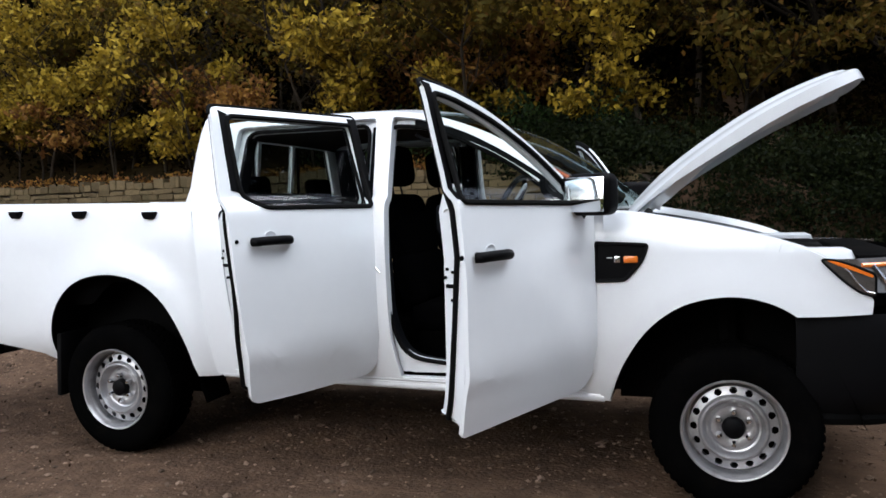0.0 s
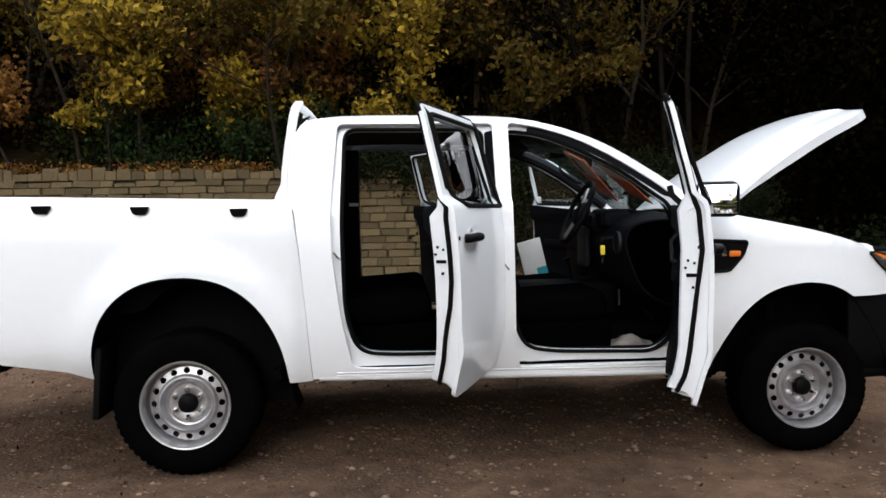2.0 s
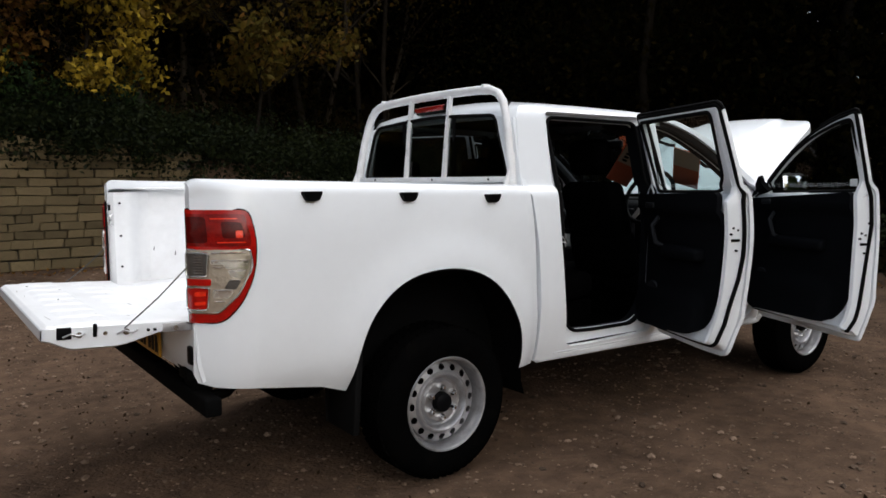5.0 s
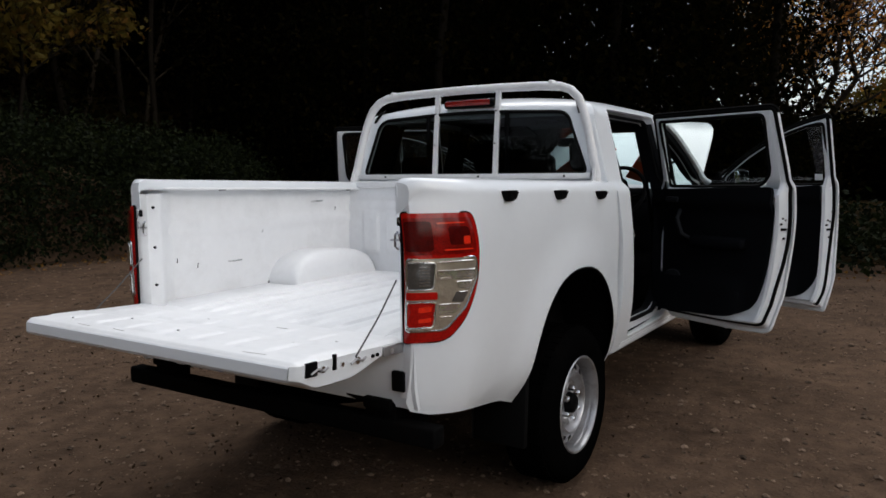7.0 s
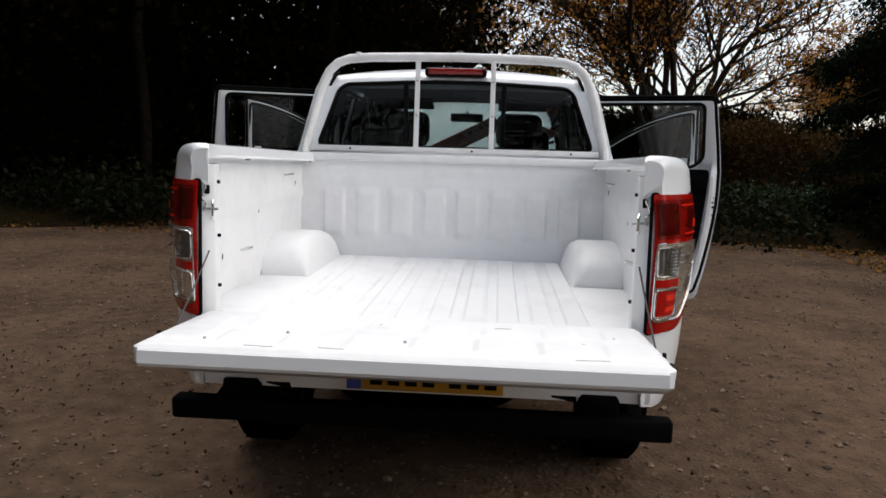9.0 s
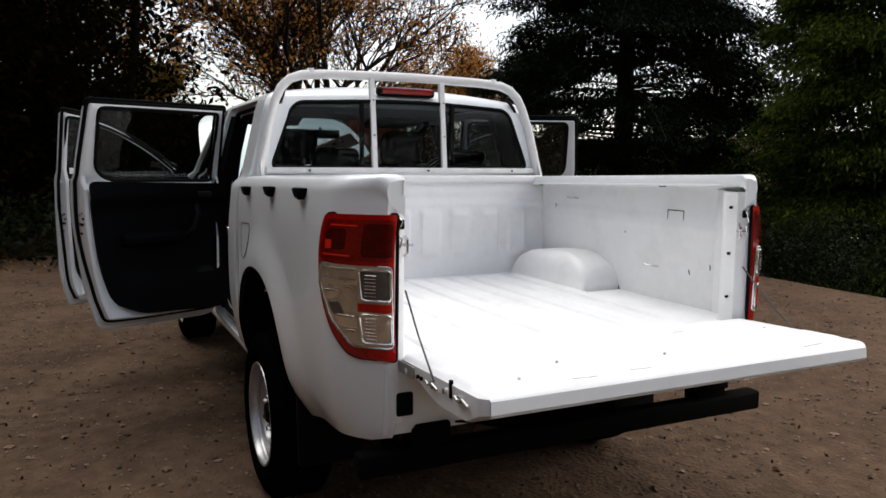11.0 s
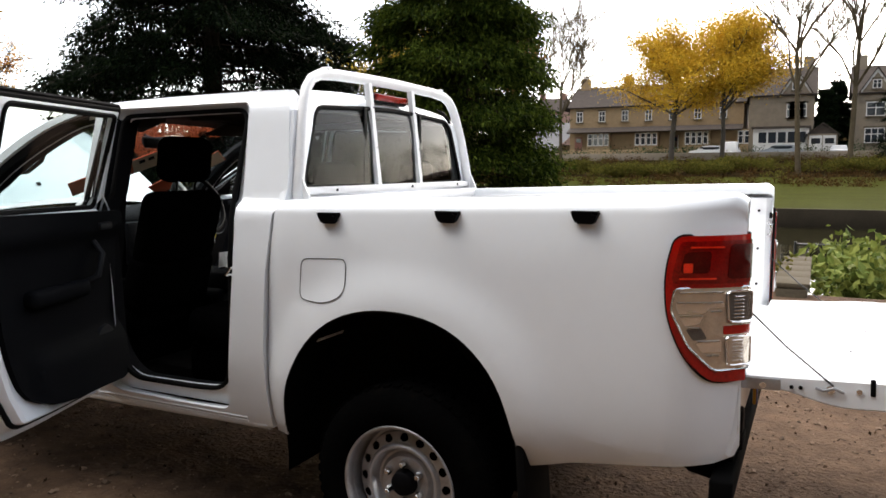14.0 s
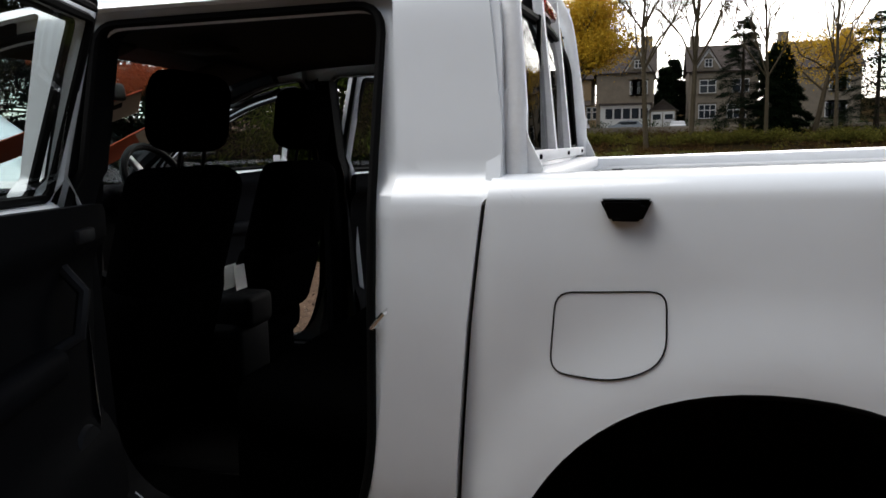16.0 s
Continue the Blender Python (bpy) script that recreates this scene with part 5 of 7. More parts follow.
    ring = [(0.19 * math.cos(a), 0.19 * math.sin(a), 0) for a in np.linspace(0, 2 * math.pi, 36, endpoint=False)]
    sw = tube(ring, 0.015, 8, closed=True)
    sw.transform(wheel_m)
    st = part("steering_wheel", sw, BLACK, truck)
    hub = lathe([(0.0, 0.01), (0.06, 0.005), (0.075, -0.02), (0.06, -0.05)], 20, "z")
    hub.transform(wheel_m)
    part("wheel_hub", hub, TRIM, st)
    for a in (0, 120, 240):
        sp = rbox(-0.018, 0.018, 0.05, 0.185, -0.022, -0.006, 0.006, m=wheel_m @ Matrix.Rotation(radians(a + 180), 4, "Z"))
        part("wheel_spoke", sp, STEEL if a else TRIM, st)
    part("steering_column", tube([(2.16, -0.34, 1.27), (2.36, -0.34, 1.14)], 0.045, 10), TRIM, truck)
    part("wiper_stalk", tube([(2.19, -0.40, 1.24), (2.16, -0.54, 1.28)], 0.009, 8), BLACK, truck)
    mir = part("interior_mirror", rbox(-0.015, 0.015, -0.12, 0.12, -0.032, 0.032, 0.014, 3, m=pose(2.09, 0.0, 1.655, 0, 10, 8)), BLACK, truck)
    part("mirror_stem", tube([(2.10, 0, 1.66), (2.19, 0, 1.70)], 0.010, 8), BLACK, mir)
    for y in (-0.40, 0.40):
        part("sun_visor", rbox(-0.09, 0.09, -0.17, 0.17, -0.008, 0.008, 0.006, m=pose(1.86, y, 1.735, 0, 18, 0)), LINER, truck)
    part("roof_grab_handle", tube([(1.75, -0.655, 1.69), (1.78, -0.635, 1.665), (1.95, -0.635, 1.625), (1.98, -0.66, 1.625)], 0.010, 8), TRIM_GREY, truck)
    part("cabin_lamp", rbox(1.60, 1.76, -0.08, 0.08, 1.765, 1.79, 0.008), LINER, truck)
    for y, x in ((-0.45, 2.52), (-0.35, 2.54), (-0.25, 2.56)):
        part("foot_pedal", rbox(-0.01, 0.01, -0.03, 0.03, -0.04, 0.04, 0.006, m=pose(x, y, 0.70, 0, -30, 0)), BLACK, truck)


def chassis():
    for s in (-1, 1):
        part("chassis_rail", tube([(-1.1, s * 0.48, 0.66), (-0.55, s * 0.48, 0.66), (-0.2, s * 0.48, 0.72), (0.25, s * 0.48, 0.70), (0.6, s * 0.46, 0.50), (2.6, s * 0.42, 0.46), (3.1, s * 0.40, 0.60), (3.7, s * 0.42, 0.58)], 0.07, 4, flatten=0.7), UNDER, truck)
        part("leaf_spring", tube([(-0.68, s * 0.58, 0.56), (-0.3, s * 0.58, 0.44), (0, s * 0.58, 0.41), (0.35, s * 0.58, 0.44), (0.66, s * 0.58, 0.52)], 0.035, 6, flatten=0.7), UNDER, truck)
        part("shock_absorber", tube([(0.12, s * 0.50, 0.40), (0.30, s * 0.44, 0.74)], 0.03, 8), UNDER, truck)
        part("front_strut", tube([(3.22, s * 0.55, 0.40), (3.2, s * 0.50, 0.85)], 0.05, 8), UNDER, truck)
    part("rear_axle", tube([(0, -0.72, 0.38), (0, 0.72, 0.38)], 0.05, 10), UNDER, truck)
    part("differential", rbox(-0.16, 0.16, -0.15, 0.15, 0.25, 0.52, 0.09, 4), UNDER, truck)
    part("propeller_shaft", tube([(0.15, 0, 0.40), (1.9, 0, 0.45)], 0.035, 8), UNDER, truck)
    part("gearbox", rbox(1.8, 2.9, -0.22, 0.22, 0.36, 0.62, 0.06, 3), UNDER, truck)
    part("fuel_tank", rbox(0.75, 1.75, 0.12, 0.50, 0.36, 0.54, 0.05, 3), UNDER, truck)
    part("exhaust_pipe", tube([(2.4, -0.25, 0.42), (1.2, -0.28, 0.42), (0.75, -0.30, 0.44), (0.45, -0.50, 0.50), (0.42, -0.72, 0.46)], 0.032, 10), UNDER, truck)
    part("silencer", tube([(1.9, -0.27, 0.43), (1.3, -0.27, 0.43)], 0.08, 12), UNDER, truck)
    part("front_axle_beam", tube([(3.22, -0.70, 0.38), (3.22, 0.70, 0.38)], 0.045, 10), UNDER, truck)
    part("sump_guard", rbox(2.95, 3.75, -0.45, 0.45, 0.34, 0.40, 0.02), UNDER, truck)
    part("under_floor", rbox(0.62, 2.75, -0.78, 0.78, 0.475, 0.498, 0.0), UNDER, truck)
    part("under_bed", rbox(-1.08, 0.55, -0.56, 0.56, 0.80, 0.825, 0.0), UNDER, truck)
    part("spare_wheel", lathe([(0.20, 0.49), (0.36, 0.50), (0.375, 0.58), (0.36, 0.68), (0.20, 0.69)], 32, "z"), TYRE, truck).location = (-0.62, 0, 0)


def fuel_flap():
    shape = rounded([(0.412, 1.170, 0.03), (0.424, 1.018, 0.035), (0.30, 1.008, 0.06), (0.212, 1.048, 0.045), (0.214, 1.174, 0.03)], 0.03, 5)
    f = lambda x, z: (x, bed_point(x, z)[0] + 0.0015, bed_point(x, z)[1])
    p = part("fuel_flap", shell(flat(shape, (), steps(0.2, 0.43, 0.04), steps(1.0, 1.2, 0.04)), f, 0.002, (0, 1, 0)), PAINT, truck)
    part("flap_gap", tube([f(x, z) for x, z in shape], 0.0016, 6, closed=True), RUBBER, p)


cab_sides()
cab_top()
cab_back()
bed()
tailgate()
rack()
nose()
bonnet()
interior()
chassis()
fuel_flap()
for side in (-1, 1):
    wheel(0.0, side)
    wheel(3.22, side, 0.775, 0.955)
    door(True, side)
    door(False, side)

# loose things in the cab
board = thing("price_board", pose(2.35, 0.0, 1.485, 0, 34, 0), "orange and cream folded card sign propped against the windscreen", "sign")
lean = pose(-0.045, 0.015, 0, 0, 0, -40)
leaf_a = part("card_leaf", rbox(-0.085, 0.085, -0.34, 0.34, -0.003, 0.003, 0.002, m=lean), CARD_ORANGE, board)
part("cream_panel", rbox(-0.08, 0.08, -0.335, -0.02, -0.0055, -0.0035, 0.0, m=lean), CARD_CREAM, leaf_a)
for i in range(4):
    part("print_bar", rbox(-0.055, -0.02, -0.26 + i * 0.055, -0.225 + i * 0.055, -0.0075, -0.006, 0.0, m=lean), BLACK, leaf_a)
lean = pose(0.0, -0.475, -0.008, 0, 0, 33)
leaf_b = part("card_leaf", rbox(-0.245, 0.245, -0.09, 0.09, -0.003, 0.003, 0.002, m=lean), CARD_ORANGE, board)
part("cream_panel", rbox(-0.24, -0.02, -0.085, 0.085, -0.0055, -0.0035, 0.0, m=lean), CARD_CREAM, leaf_b)
news = thing("newspaper", pose(2.32, -0.60, 0.535), "crumpled newspaper spread on the driver's footwell floor", "newspaper")
random.seed(4)
sheet = heights(-0.22, 0.20, -0.15, 0.15, 26, 18, lambda x, y: 0.012 + 0.055 * math.exp(-((x - 0.06) / 0.07) ** 2 - ((y - 0.06) / 0.09) ** 2) + 0.012 * noise.noise((x * 18, y * 18, 3)))
part("sheet", thicken(sheet, 0.002, (0, 0, 1)), PAPER, news)
part("sheet", thicken(heights(-0.26, 0.10, -0.17, 0.10, 18, 12, lambda x, y: 0.005 + 0.006 * abs(noise.noise((x * 14, y * 14, 8)))), 0.002, (0, 0, 1)), PAPER, news)
folder = thing("document_folder", pose(2.02, 0.52, 0.965, 0, -14, 8), "white folder with a teal corner propped on the passenger seat", "folder")
part("cover", rbox(-0.085, 0.085, -0.006, 0.006, -0.13, 0.13, 0.003), WHITE_CARD, folder)
part("teal_corner", rbox(0.01, 0.084, -0.0085, -0.0065, -0.13, -0.075, 0.0), TEAL, folder)
card = thing("paper_card", pose(1.64, -0.03, 0.956), "white folded card standing on the console armrest", "card")
part("front_leaf", rbox(-0.03, -0.027, -0.035, 0.035, 0.0, 0.085, 0.0, m=pose(0, 0, 0, 0, 6, 0)), WHITE_CARD, card)
part("back_leaf", rbox(0.02, 0.023, -0.035, 0.035, 0.0, 0.085, 0.0, m=pose(0, 0, 0, 0, -6, 0)), WHITE_CARD, card)
keys = thing("car_keys", pose(2.22, -0.56, 1.13), "car keys with a yellow tag hanging from the ignition", "keys")
part("key_ring", tube([(0.014 * math.cos(a), 0, 0.014 * math.sin(a)) for a in np.linspace(0, 6.28, 16, endpoint=False)], 0.0015, 6, closed=True), CHROME, keys)
part("yellow_tag", rbox(-0.013, 0.013, -0.004, 0.004, -0.075, -0.022, 0.004), KEY_YELLOW, keys)
part("key_blade", rbox(-0.004, 0.004, -0.001, 0.001, -0.12, -0.07, 0.0), CHROME, keys)
part("ignition_barrel", tube([(0.10, 0, 0.02), (0.0, 0, 0.012)], 0.012, 8), BLACK, keys)
part("key_fob", rbox(-0.018, 0.0, 0.005, 0.014, -0.06, -0.01, 0.005), BLACK, keys)


# ---- surroundings: materials ----
def leaf_material(name, stops, rough=0.6, spec=0.08):
    """Leaves whose colour runs over the given stops from leaf to leaf, and lets some light through."""
    m = bpy.data.materials.new(name)
    m.use_nodes = True
    nt = m.node_tree
    b = nt.nodes["Principled BSDF"]
    b.inputs["Roughness"].default_value = rough
    b.inputs["Specular IOR Level"].default_value = spec
    g = nt.nodes.new("ShaderNodeNewGeometry")
    r = nt.nodes.new("ShaderNodeValToRGB")
    r.color_ramp.elements[0].color, r.color_ramp.elements[1].color = (*stops[0], 1), (*stops[-1], 1)
    for i, c in enumerate(stops[1:-1]):
        e = r.color_ramp.elements.new((i + 1) / (len(stops) - 1))
        e.color = (*c, 1)
    nt.links.new(g.outputs["Random Per Island"], r.inputs["Fac"])
    nt.links.new(r.outputs["Color"], b.inputs["Base Color"])
    tr = nt.nodes.new("ShaderNodeBsdfTranslucent")
    nt.links.new(r.outputs["Color"], tr.inputs["Color"])
    mx = nt.nodes.new("ShaderNodeMixShader")
    mx.inputs[0].default_value = 0.25
    nt.links.new(b.outputs[0], mx.inputs[1])
    nt.links.new(tr.outputs[0], mx.inputs[2])
    nt.links.new(mx.outputs[0], nt.nodes["Material Output"].inputs["Surface"])
    return m


GRAVEL = material("gravel_ground", (0.092, 0.059, 0.039), rough=0.95, spec=0.05, vary=0.5, scale=0.9, bump=1.0, bump_scale=38, bump_depth=0.022, dirt=(0.034, 0.022, 0.014), dirt_amount=0.75, dirt_scale=0.8)
STONES = material("loose_stones", (0.135, 0.094, 0.067), rough=0.9, spec=0.1, vary=0.2, scale=12, island=0.6)
GRASS = material("park_lawn", (0.033, 0.036, 0.005), rough=0.95, spec=0.02, vary=0.35, scale=0.35, bump=0.5, bump_scale=40)
SOIL = material("leaf_litter_soil", (0.017, 0.012, 0.006), rough=1.0, spec=0.0, vary=0.5, scale=0.8, bump=0.8, bump_scale=18, dirt=(0.04, 0.026, 0.010), dirt_amount=0.6, dirt_scale=5)
SANDSTONE = material("sandstone_block", (0.115, 0.086, 0.046), rough=0.95, spec=0.15, vary=0.35, scale=4, bump=0.9, bump_scale=35, per_object=0.35, dirt=(0.050, 0.046, 0.022), dirt_amount=0.8, dirt_scale=4)
SANDSTONE_JOINED = material("sandstone_blocks_far", (0.115, 0.086, 0.046), rough=0.95, spec=0.15, vary=0.35, scale=4, bump=0.9, bump_scale=35, island=0.35, dirt=(0.050, 0.046, 0.022), dirt_amount=0.8, dirt_scale=4)
MORTAR = material("dark_joint_mortar", (0.05, 0.04, 0.03), rough=1.0, vary=0.4, scale=9, bump=0.6)
BARK = material("brown_bark", (0.026, 0.020, 0.014), rough=0.95, spec=0.05, vary=0.4, scale=5, bump=1.0, bump_scale=40)
# Darker copy of the bark, with the wood's shade in its colour.
BARK_SHADE = material("shade_toned_bark", (0.010, 0.008, 0.006), rough=1.0, spec=0.0, vary=0.4, scale=5)
BARK_MOSS = material("mossy_brown_bark", (0.070, 0.054, 0.034), rough=1.0, spec=0.02, vary=0.3, scale=3)
BARK_FAR = material("grey_bark", (0.045, 0.036, 0.026), rough=0.95, vary=0.3, scale=3)
LEAF_YELLOW = leaf_material("yellow_leaves", [(0.13, 0.09, 0.010), (0.29, 0.195, 0.018), (0.42, 0.29, 0.034), (0.18, 0.13, 0.015), (0.10, 0.06, 0.012)])
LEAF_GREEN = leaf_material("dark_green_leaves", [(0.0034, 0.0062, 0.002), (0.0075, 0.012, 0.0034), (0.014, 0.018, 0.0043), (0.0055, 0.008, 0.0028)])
LEAF_BROWN = leaf_material("russet_leaves", [(0.10, 0.04, 0.012), (0.20, 0.09, 0.025), (0.28, 0.15, 0.03), (0.07, 0.03, 0.012)])
# Woodland shade is put into this colour; real foliage is far lighter.
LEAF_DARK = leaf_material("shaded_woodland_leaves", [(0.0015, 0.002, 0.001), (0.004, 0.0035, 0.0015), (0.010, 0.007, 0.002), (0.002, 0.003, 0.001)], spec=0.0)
LEAF_SHRUB = leaf_material("mid_green_leaves", [(0.008, 0.018, 0.005), (0.018, 0.035, 0.009), (0.03, 0.05, 0.012)], spec=0.1)
LEAF_OLIVE = leaf_material("olive_brown_leaves", [(0.045, 0.038, 0.006), (0.115, 0.082, 0.012), (0.08, 0.072, 0.014), (0.15, 0.075, 0.013), (0.028, 0.028, 0.006)], spec=0.03)
LEAF_RUST = leaf_material("rust_brown_leaves", [(0.03, 0.016, 0.006), (0.07, 0.035, 0.010), (0.05, 0.035, 0.012)], spec=0.03)
LEAF_ORANGE = leaf_material("orange_autumn_leaves", [(0.20, 0.07, 0.014), (0.38, 0.15, 0.026), (0.44, 0.22, 0.04), (0.15, 0.055, 0.014)], spec=0.05)
LEAF_PARK = leaf_material("olive_park_shrub_leaves", [(0.045, 0.045, 0.009), (0.088, 0.084, 0.015), (0.13, 0.108, 0.022)], spec=0.02)
LEAF_CRUMB = leaf_material("dark_leaf_crumbs", [(0.012, 0.008, 0.005), (0.03, 0.018, 0.010), (0.06, 0.036, 0.02)], spec=0.0)
# Olive leaves dimmed: shade among the trees is put into the colour.
LEAF_DIM = leaf_material("shade_toned_olive_leaves", [(0.028, 0.021, 0.004), (0.072, 0.047, 0.008), (0.05, 0.042, 0.009), (0.085, 0.040, 0.009)], spec=0.02)
NEEDLE = leaf_material("conifer_sprays", [(0.009, 0.017, 0.003), (0.027, 0.045, 0.006), (0.075, 0.098, 0.013), (0.015, 0.027, 0.004)], spec=0.02)
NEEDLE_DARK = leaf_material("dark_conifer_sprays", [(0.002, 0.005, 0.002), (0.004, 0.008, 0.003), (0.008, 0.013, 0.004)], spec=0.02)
LEAF_GOLD = leaf_material("golden_leaves", [(0.42, 0.24, 0.018), (0.60, 0.37, 0.030), (0.42, 0.29, 0.032), (0.54, 0.30, 0.020)])
LEAF_BUSH = leaf_material("fresh_shrub_leaves", [(0.06, 0.09, 0.02), (0.14, 0.18, 0.04), (0.20, 0.22, 0.05), (0.08, 0.10, 0.02)])
COPING = material("stone_coping", (0.085, 0.07, 0.048), spec=0.1, rough=0.9, vary=0.25, scale=3, bump=0.5, bump_scale=40, dirt=(0.06, 0.05, 0.035), dirt_amount=0.7)
EDGING = material("wet_lake_edging", (0.03, 0.024, 0.016), rough=0.9, spec=0.1, vary=0.3, scale=2)
IRON = material("black_iron", (0.012, 0.012, 0.012), rough=0.5, vary=0.1)
BUFF = material("buff_stone_wall", (0.22, 0.15, 0.08), rough=0.9, vary=0.18, scale=2.5, bump=0.4, bump_scale=6)
GREY_STONE = material("grey_stone_wall", (0.16, 0.13, 0.095), rough=0.9, vary=0.2, scale=2.5, bump=0.4, bump_scale=6)
BRICK_FAR = material("red_brick_far", (0.14, 0.07, 0.05), rough=0.9, vary=0.2, scale=2)
SLATE = material("slate_roof", (0.052, 0.042, 0.036), rough=0.9, spec=0.15, vary=0.3, scale=3, bump=0.3, bump_scale=12)
FRAME_WHITE = material("white_window_frame", (0.48, 0.47, 0.45), rough=0.5, vary=0.04)
PANE_DARK = material("dark_house_pane", (0.02, 0.024, 0.03), rough=0.06, vary=0.1)
DOOR_RED = material("brown_red_door", (0.16, 0.05, 0.03), rough=0.5, vary=0.1)
ASPHALT = material("asphalt", (0.032, 0.031, 0.031), rough=0.9, vary=0.2, scale=2)
CAR_GREY = material("silver_grey_car_paint", (0.16, 0.17, 0.18), rough=0.35, metal=0.4, vary=0.03)

water = bpy.data.materials.new("still_lake_water")
water.use_nodes = True
wn = water.node_tree
wb = wn.nodes["Principled BSDF"]
wb.inputs["Base Color"].default_value, wb.inputs["Roughness"].default_value = (0.016, 0.014, 0.006, 1), 0.03
wb.inputs["Specular IOR Level"].default_value = 0.3
wnoise = wn.nodes.new("ShaderNodeTexNoise")
wnoise.inputs["Scale"].default_value, wnoise.inputs["Detail"].default_value = 1.3, 4
wmap = wn.nodes.new("ShaderNodeMapping")
wmap.inputs["Scale"].default_value = (0.5, 1.6, 1)
wtc = wn.nodes.new("ShaderNodeTexCoord")
wbump = wn.nodes.new("ShaderNodeBump")
wbump.inputs["Strength"].default_value, wbump.inputs["Distance"].default_value = 0.10, 0.05
wn.links.new(wtc.outputs["Object"], wmap.inputs["Vector"])
wn.links.new(wmap.outputs[0], wnoise.inputs["Vector"])
wn.links.new(wnoise.outputs["Fac"], wbump.inputs["Height"])
wn.links.new(wbump.outputs[0], wb.inputs["Normal"])


def mesh_part(name, verts, faces, mat, parent=None, label="", smooth=False):
    me = bpy.data.meshes.new(name)
    me.from_pydata(verts, [], faces)
    me.materials.append(mat)
    if smooth:
        me.polygons.foreach_set("use_smooth", [True] * len(me.polygons))
    ob = new(name, me)
    ob.parent = parent
    if label:
        tagged(ob, label)
    return ob


# ---- ground, lake and bank ----
def shore(x):
    return -6.6 + 0.2 * math.sin(x * 0.5) + (0.25 * max(0, x - 3) if x > 3 else 0) * -0.4


def land(x, y):
    z = 0.0
    if y > 10.15 and x < 60:
        z = 1.7 + 0.5 * (y - 10.15) if y < 30 else 11.6
        z *= 1 - smooth01((x - 3.0) / 6.0) * (1 - smooth01((y - 11.5) / 9))
    if y < -5.6:
        inside = smooth01((shore(x) - y) / 0.5) * smooth01((y + 25.6) / 0.12)
        z -= 1.3 * inside
    if y < -58:
        z += 2.3 * smooth01((-58 - y) / 24)
    if y < -110:
        z += 26 * smooth01((-110 - y) / 500)
    d = math.hypot(x, y)
    near = smooth01((16 - d) / 8)
    z += near * 0.02 * noise.noise((x * 0.5, y * 0.5, 0)) * (1 if abs(y) > 1.4 else 0.4)
    return z


gx = [-2500, -800, -300, -120, -60, -35, -22] + list(np.linspace(-15, 15, 91)) + [18, 22, 28, 36, 48, 70, 120, 300, 800, 2500]
gy = [-2500, -900, -500, -300, -200, -150, -120, -105, -95, -85, -78, -72, -66, -60, -50, -40, -30, -26.2, -25.7, -25.62, -25.5, -25.3, -22, -18, -14, -11] + list(np.linspace(-9, 9.9, 96)) + [10.1, 10.14, 10.2, 10.6, 11.5, 13, 15, 18, 22, 26, 30, 60, 150, 500, 2500]
ground_bm = loft([[(x, y, land(x, y)) for x in gx] for y in gy])
bmesh.ops.reverse_faces(ground_bm, faces=ground_bm.faces[:])
tagged(part("ground", ground_bm, GRAVEL, sharp=60), "brown gravel and dirt clearing with loose stones", "ground", kind="structure")
lawn_bm = loft([[(x, y, land(x, y) + 0.02) for x in np.linspace(-120, 120, 40)] for y in (-66, -60, -50, -40, -30, -26.2, -25.8)])
tagged(part("lawn", lawn_bm, GRASS), "mown green park lawn beyond the lake", "lawn", kind="structure")
beds_bm = loft([[(x, y, land(x, y) + 0.03) for x in np.linspace(-150, 150, 40)] for y in (-500, -300, -200, -150, -120, -105, -95, -85, -78, -72, -66.1)])
tagged(part("planting_bed", beds_bm, SOIL), "brown autumn planting beds on the far slope", "ground", kind="structure")
bank_bm = loft([[(x, y, land(x, y) + 0.02) for x in list(np.linspace(-40, 12, 60)) + [16, 25, 40, 60]] for y in (10.35, 10.8, 11.5, 13, 15, 18, 22, 26, 30, 60, 120)])
tagged(part("wooded_bank", bank_bm, SOIL), "steep wooded bank covered in fallen leaves", "bank", kind="structure")
verge_pts = rounded([(6.4, -5.4), (8.4, -4.6), (9.0, -2.0), (9.2, 1.0), (8.4, 4.6), (7.0, 7.5), (6.0, 10.3), (60, 10.3), (60, -40), (14, -40), (9, -12)], 0.8, 5)
edge_pts = [(a[0] + (b[0] - a[0]) * k / 8, a[1] + (b[1] - a[1]) * k / 8) for a, b in zip(verge_pts, verge_pts[1:] + verge_pts[:1]) if max(a[0], b[0]) < 20 for k in range(8)]
verge_bm = flat(verge_pts, (), [7.5, 8, 8.5, 9, 9.5, 10, 11, 12, 15, 20, 30, 45], [-20, -10, -7, -5, -3.5, -2, 0, 2, 3.5, 5, 6.5, 8])
for v in verge_bm.verts:
    d = min(math.hypot(v.co.x - px, v.co.y - py) for px, py in edge_pts)
    v.co.z = land(v.co.x, v.co.y) - 0.012 + 0.3 * smooth01(d / 5)
bmesh.ops.recalc_face_normals(verge_bm, faces=verge_bm.faces[:])
tagged(part("verge", verge_bm, SOIL), "leaf-strewn verge at the edge of the clearing", "verge", kind="structure")
lake_bm = loft([[(x, y, -0.60) for x in (-150, -40, 0, 40, 150)] for y in (-25.65, -16, -6.0)])
tagged(part("lake", lake_bm, water), "still dark lake reflecting trees and sky", "water", kind="structure")
tagged(part("lake_edging", rbox(-120, 120, -25.75, -25.45, -0.7, 0.06, 0.03), EDGING), "low stone edging along the far lake bank", "kerb", kind="structure")


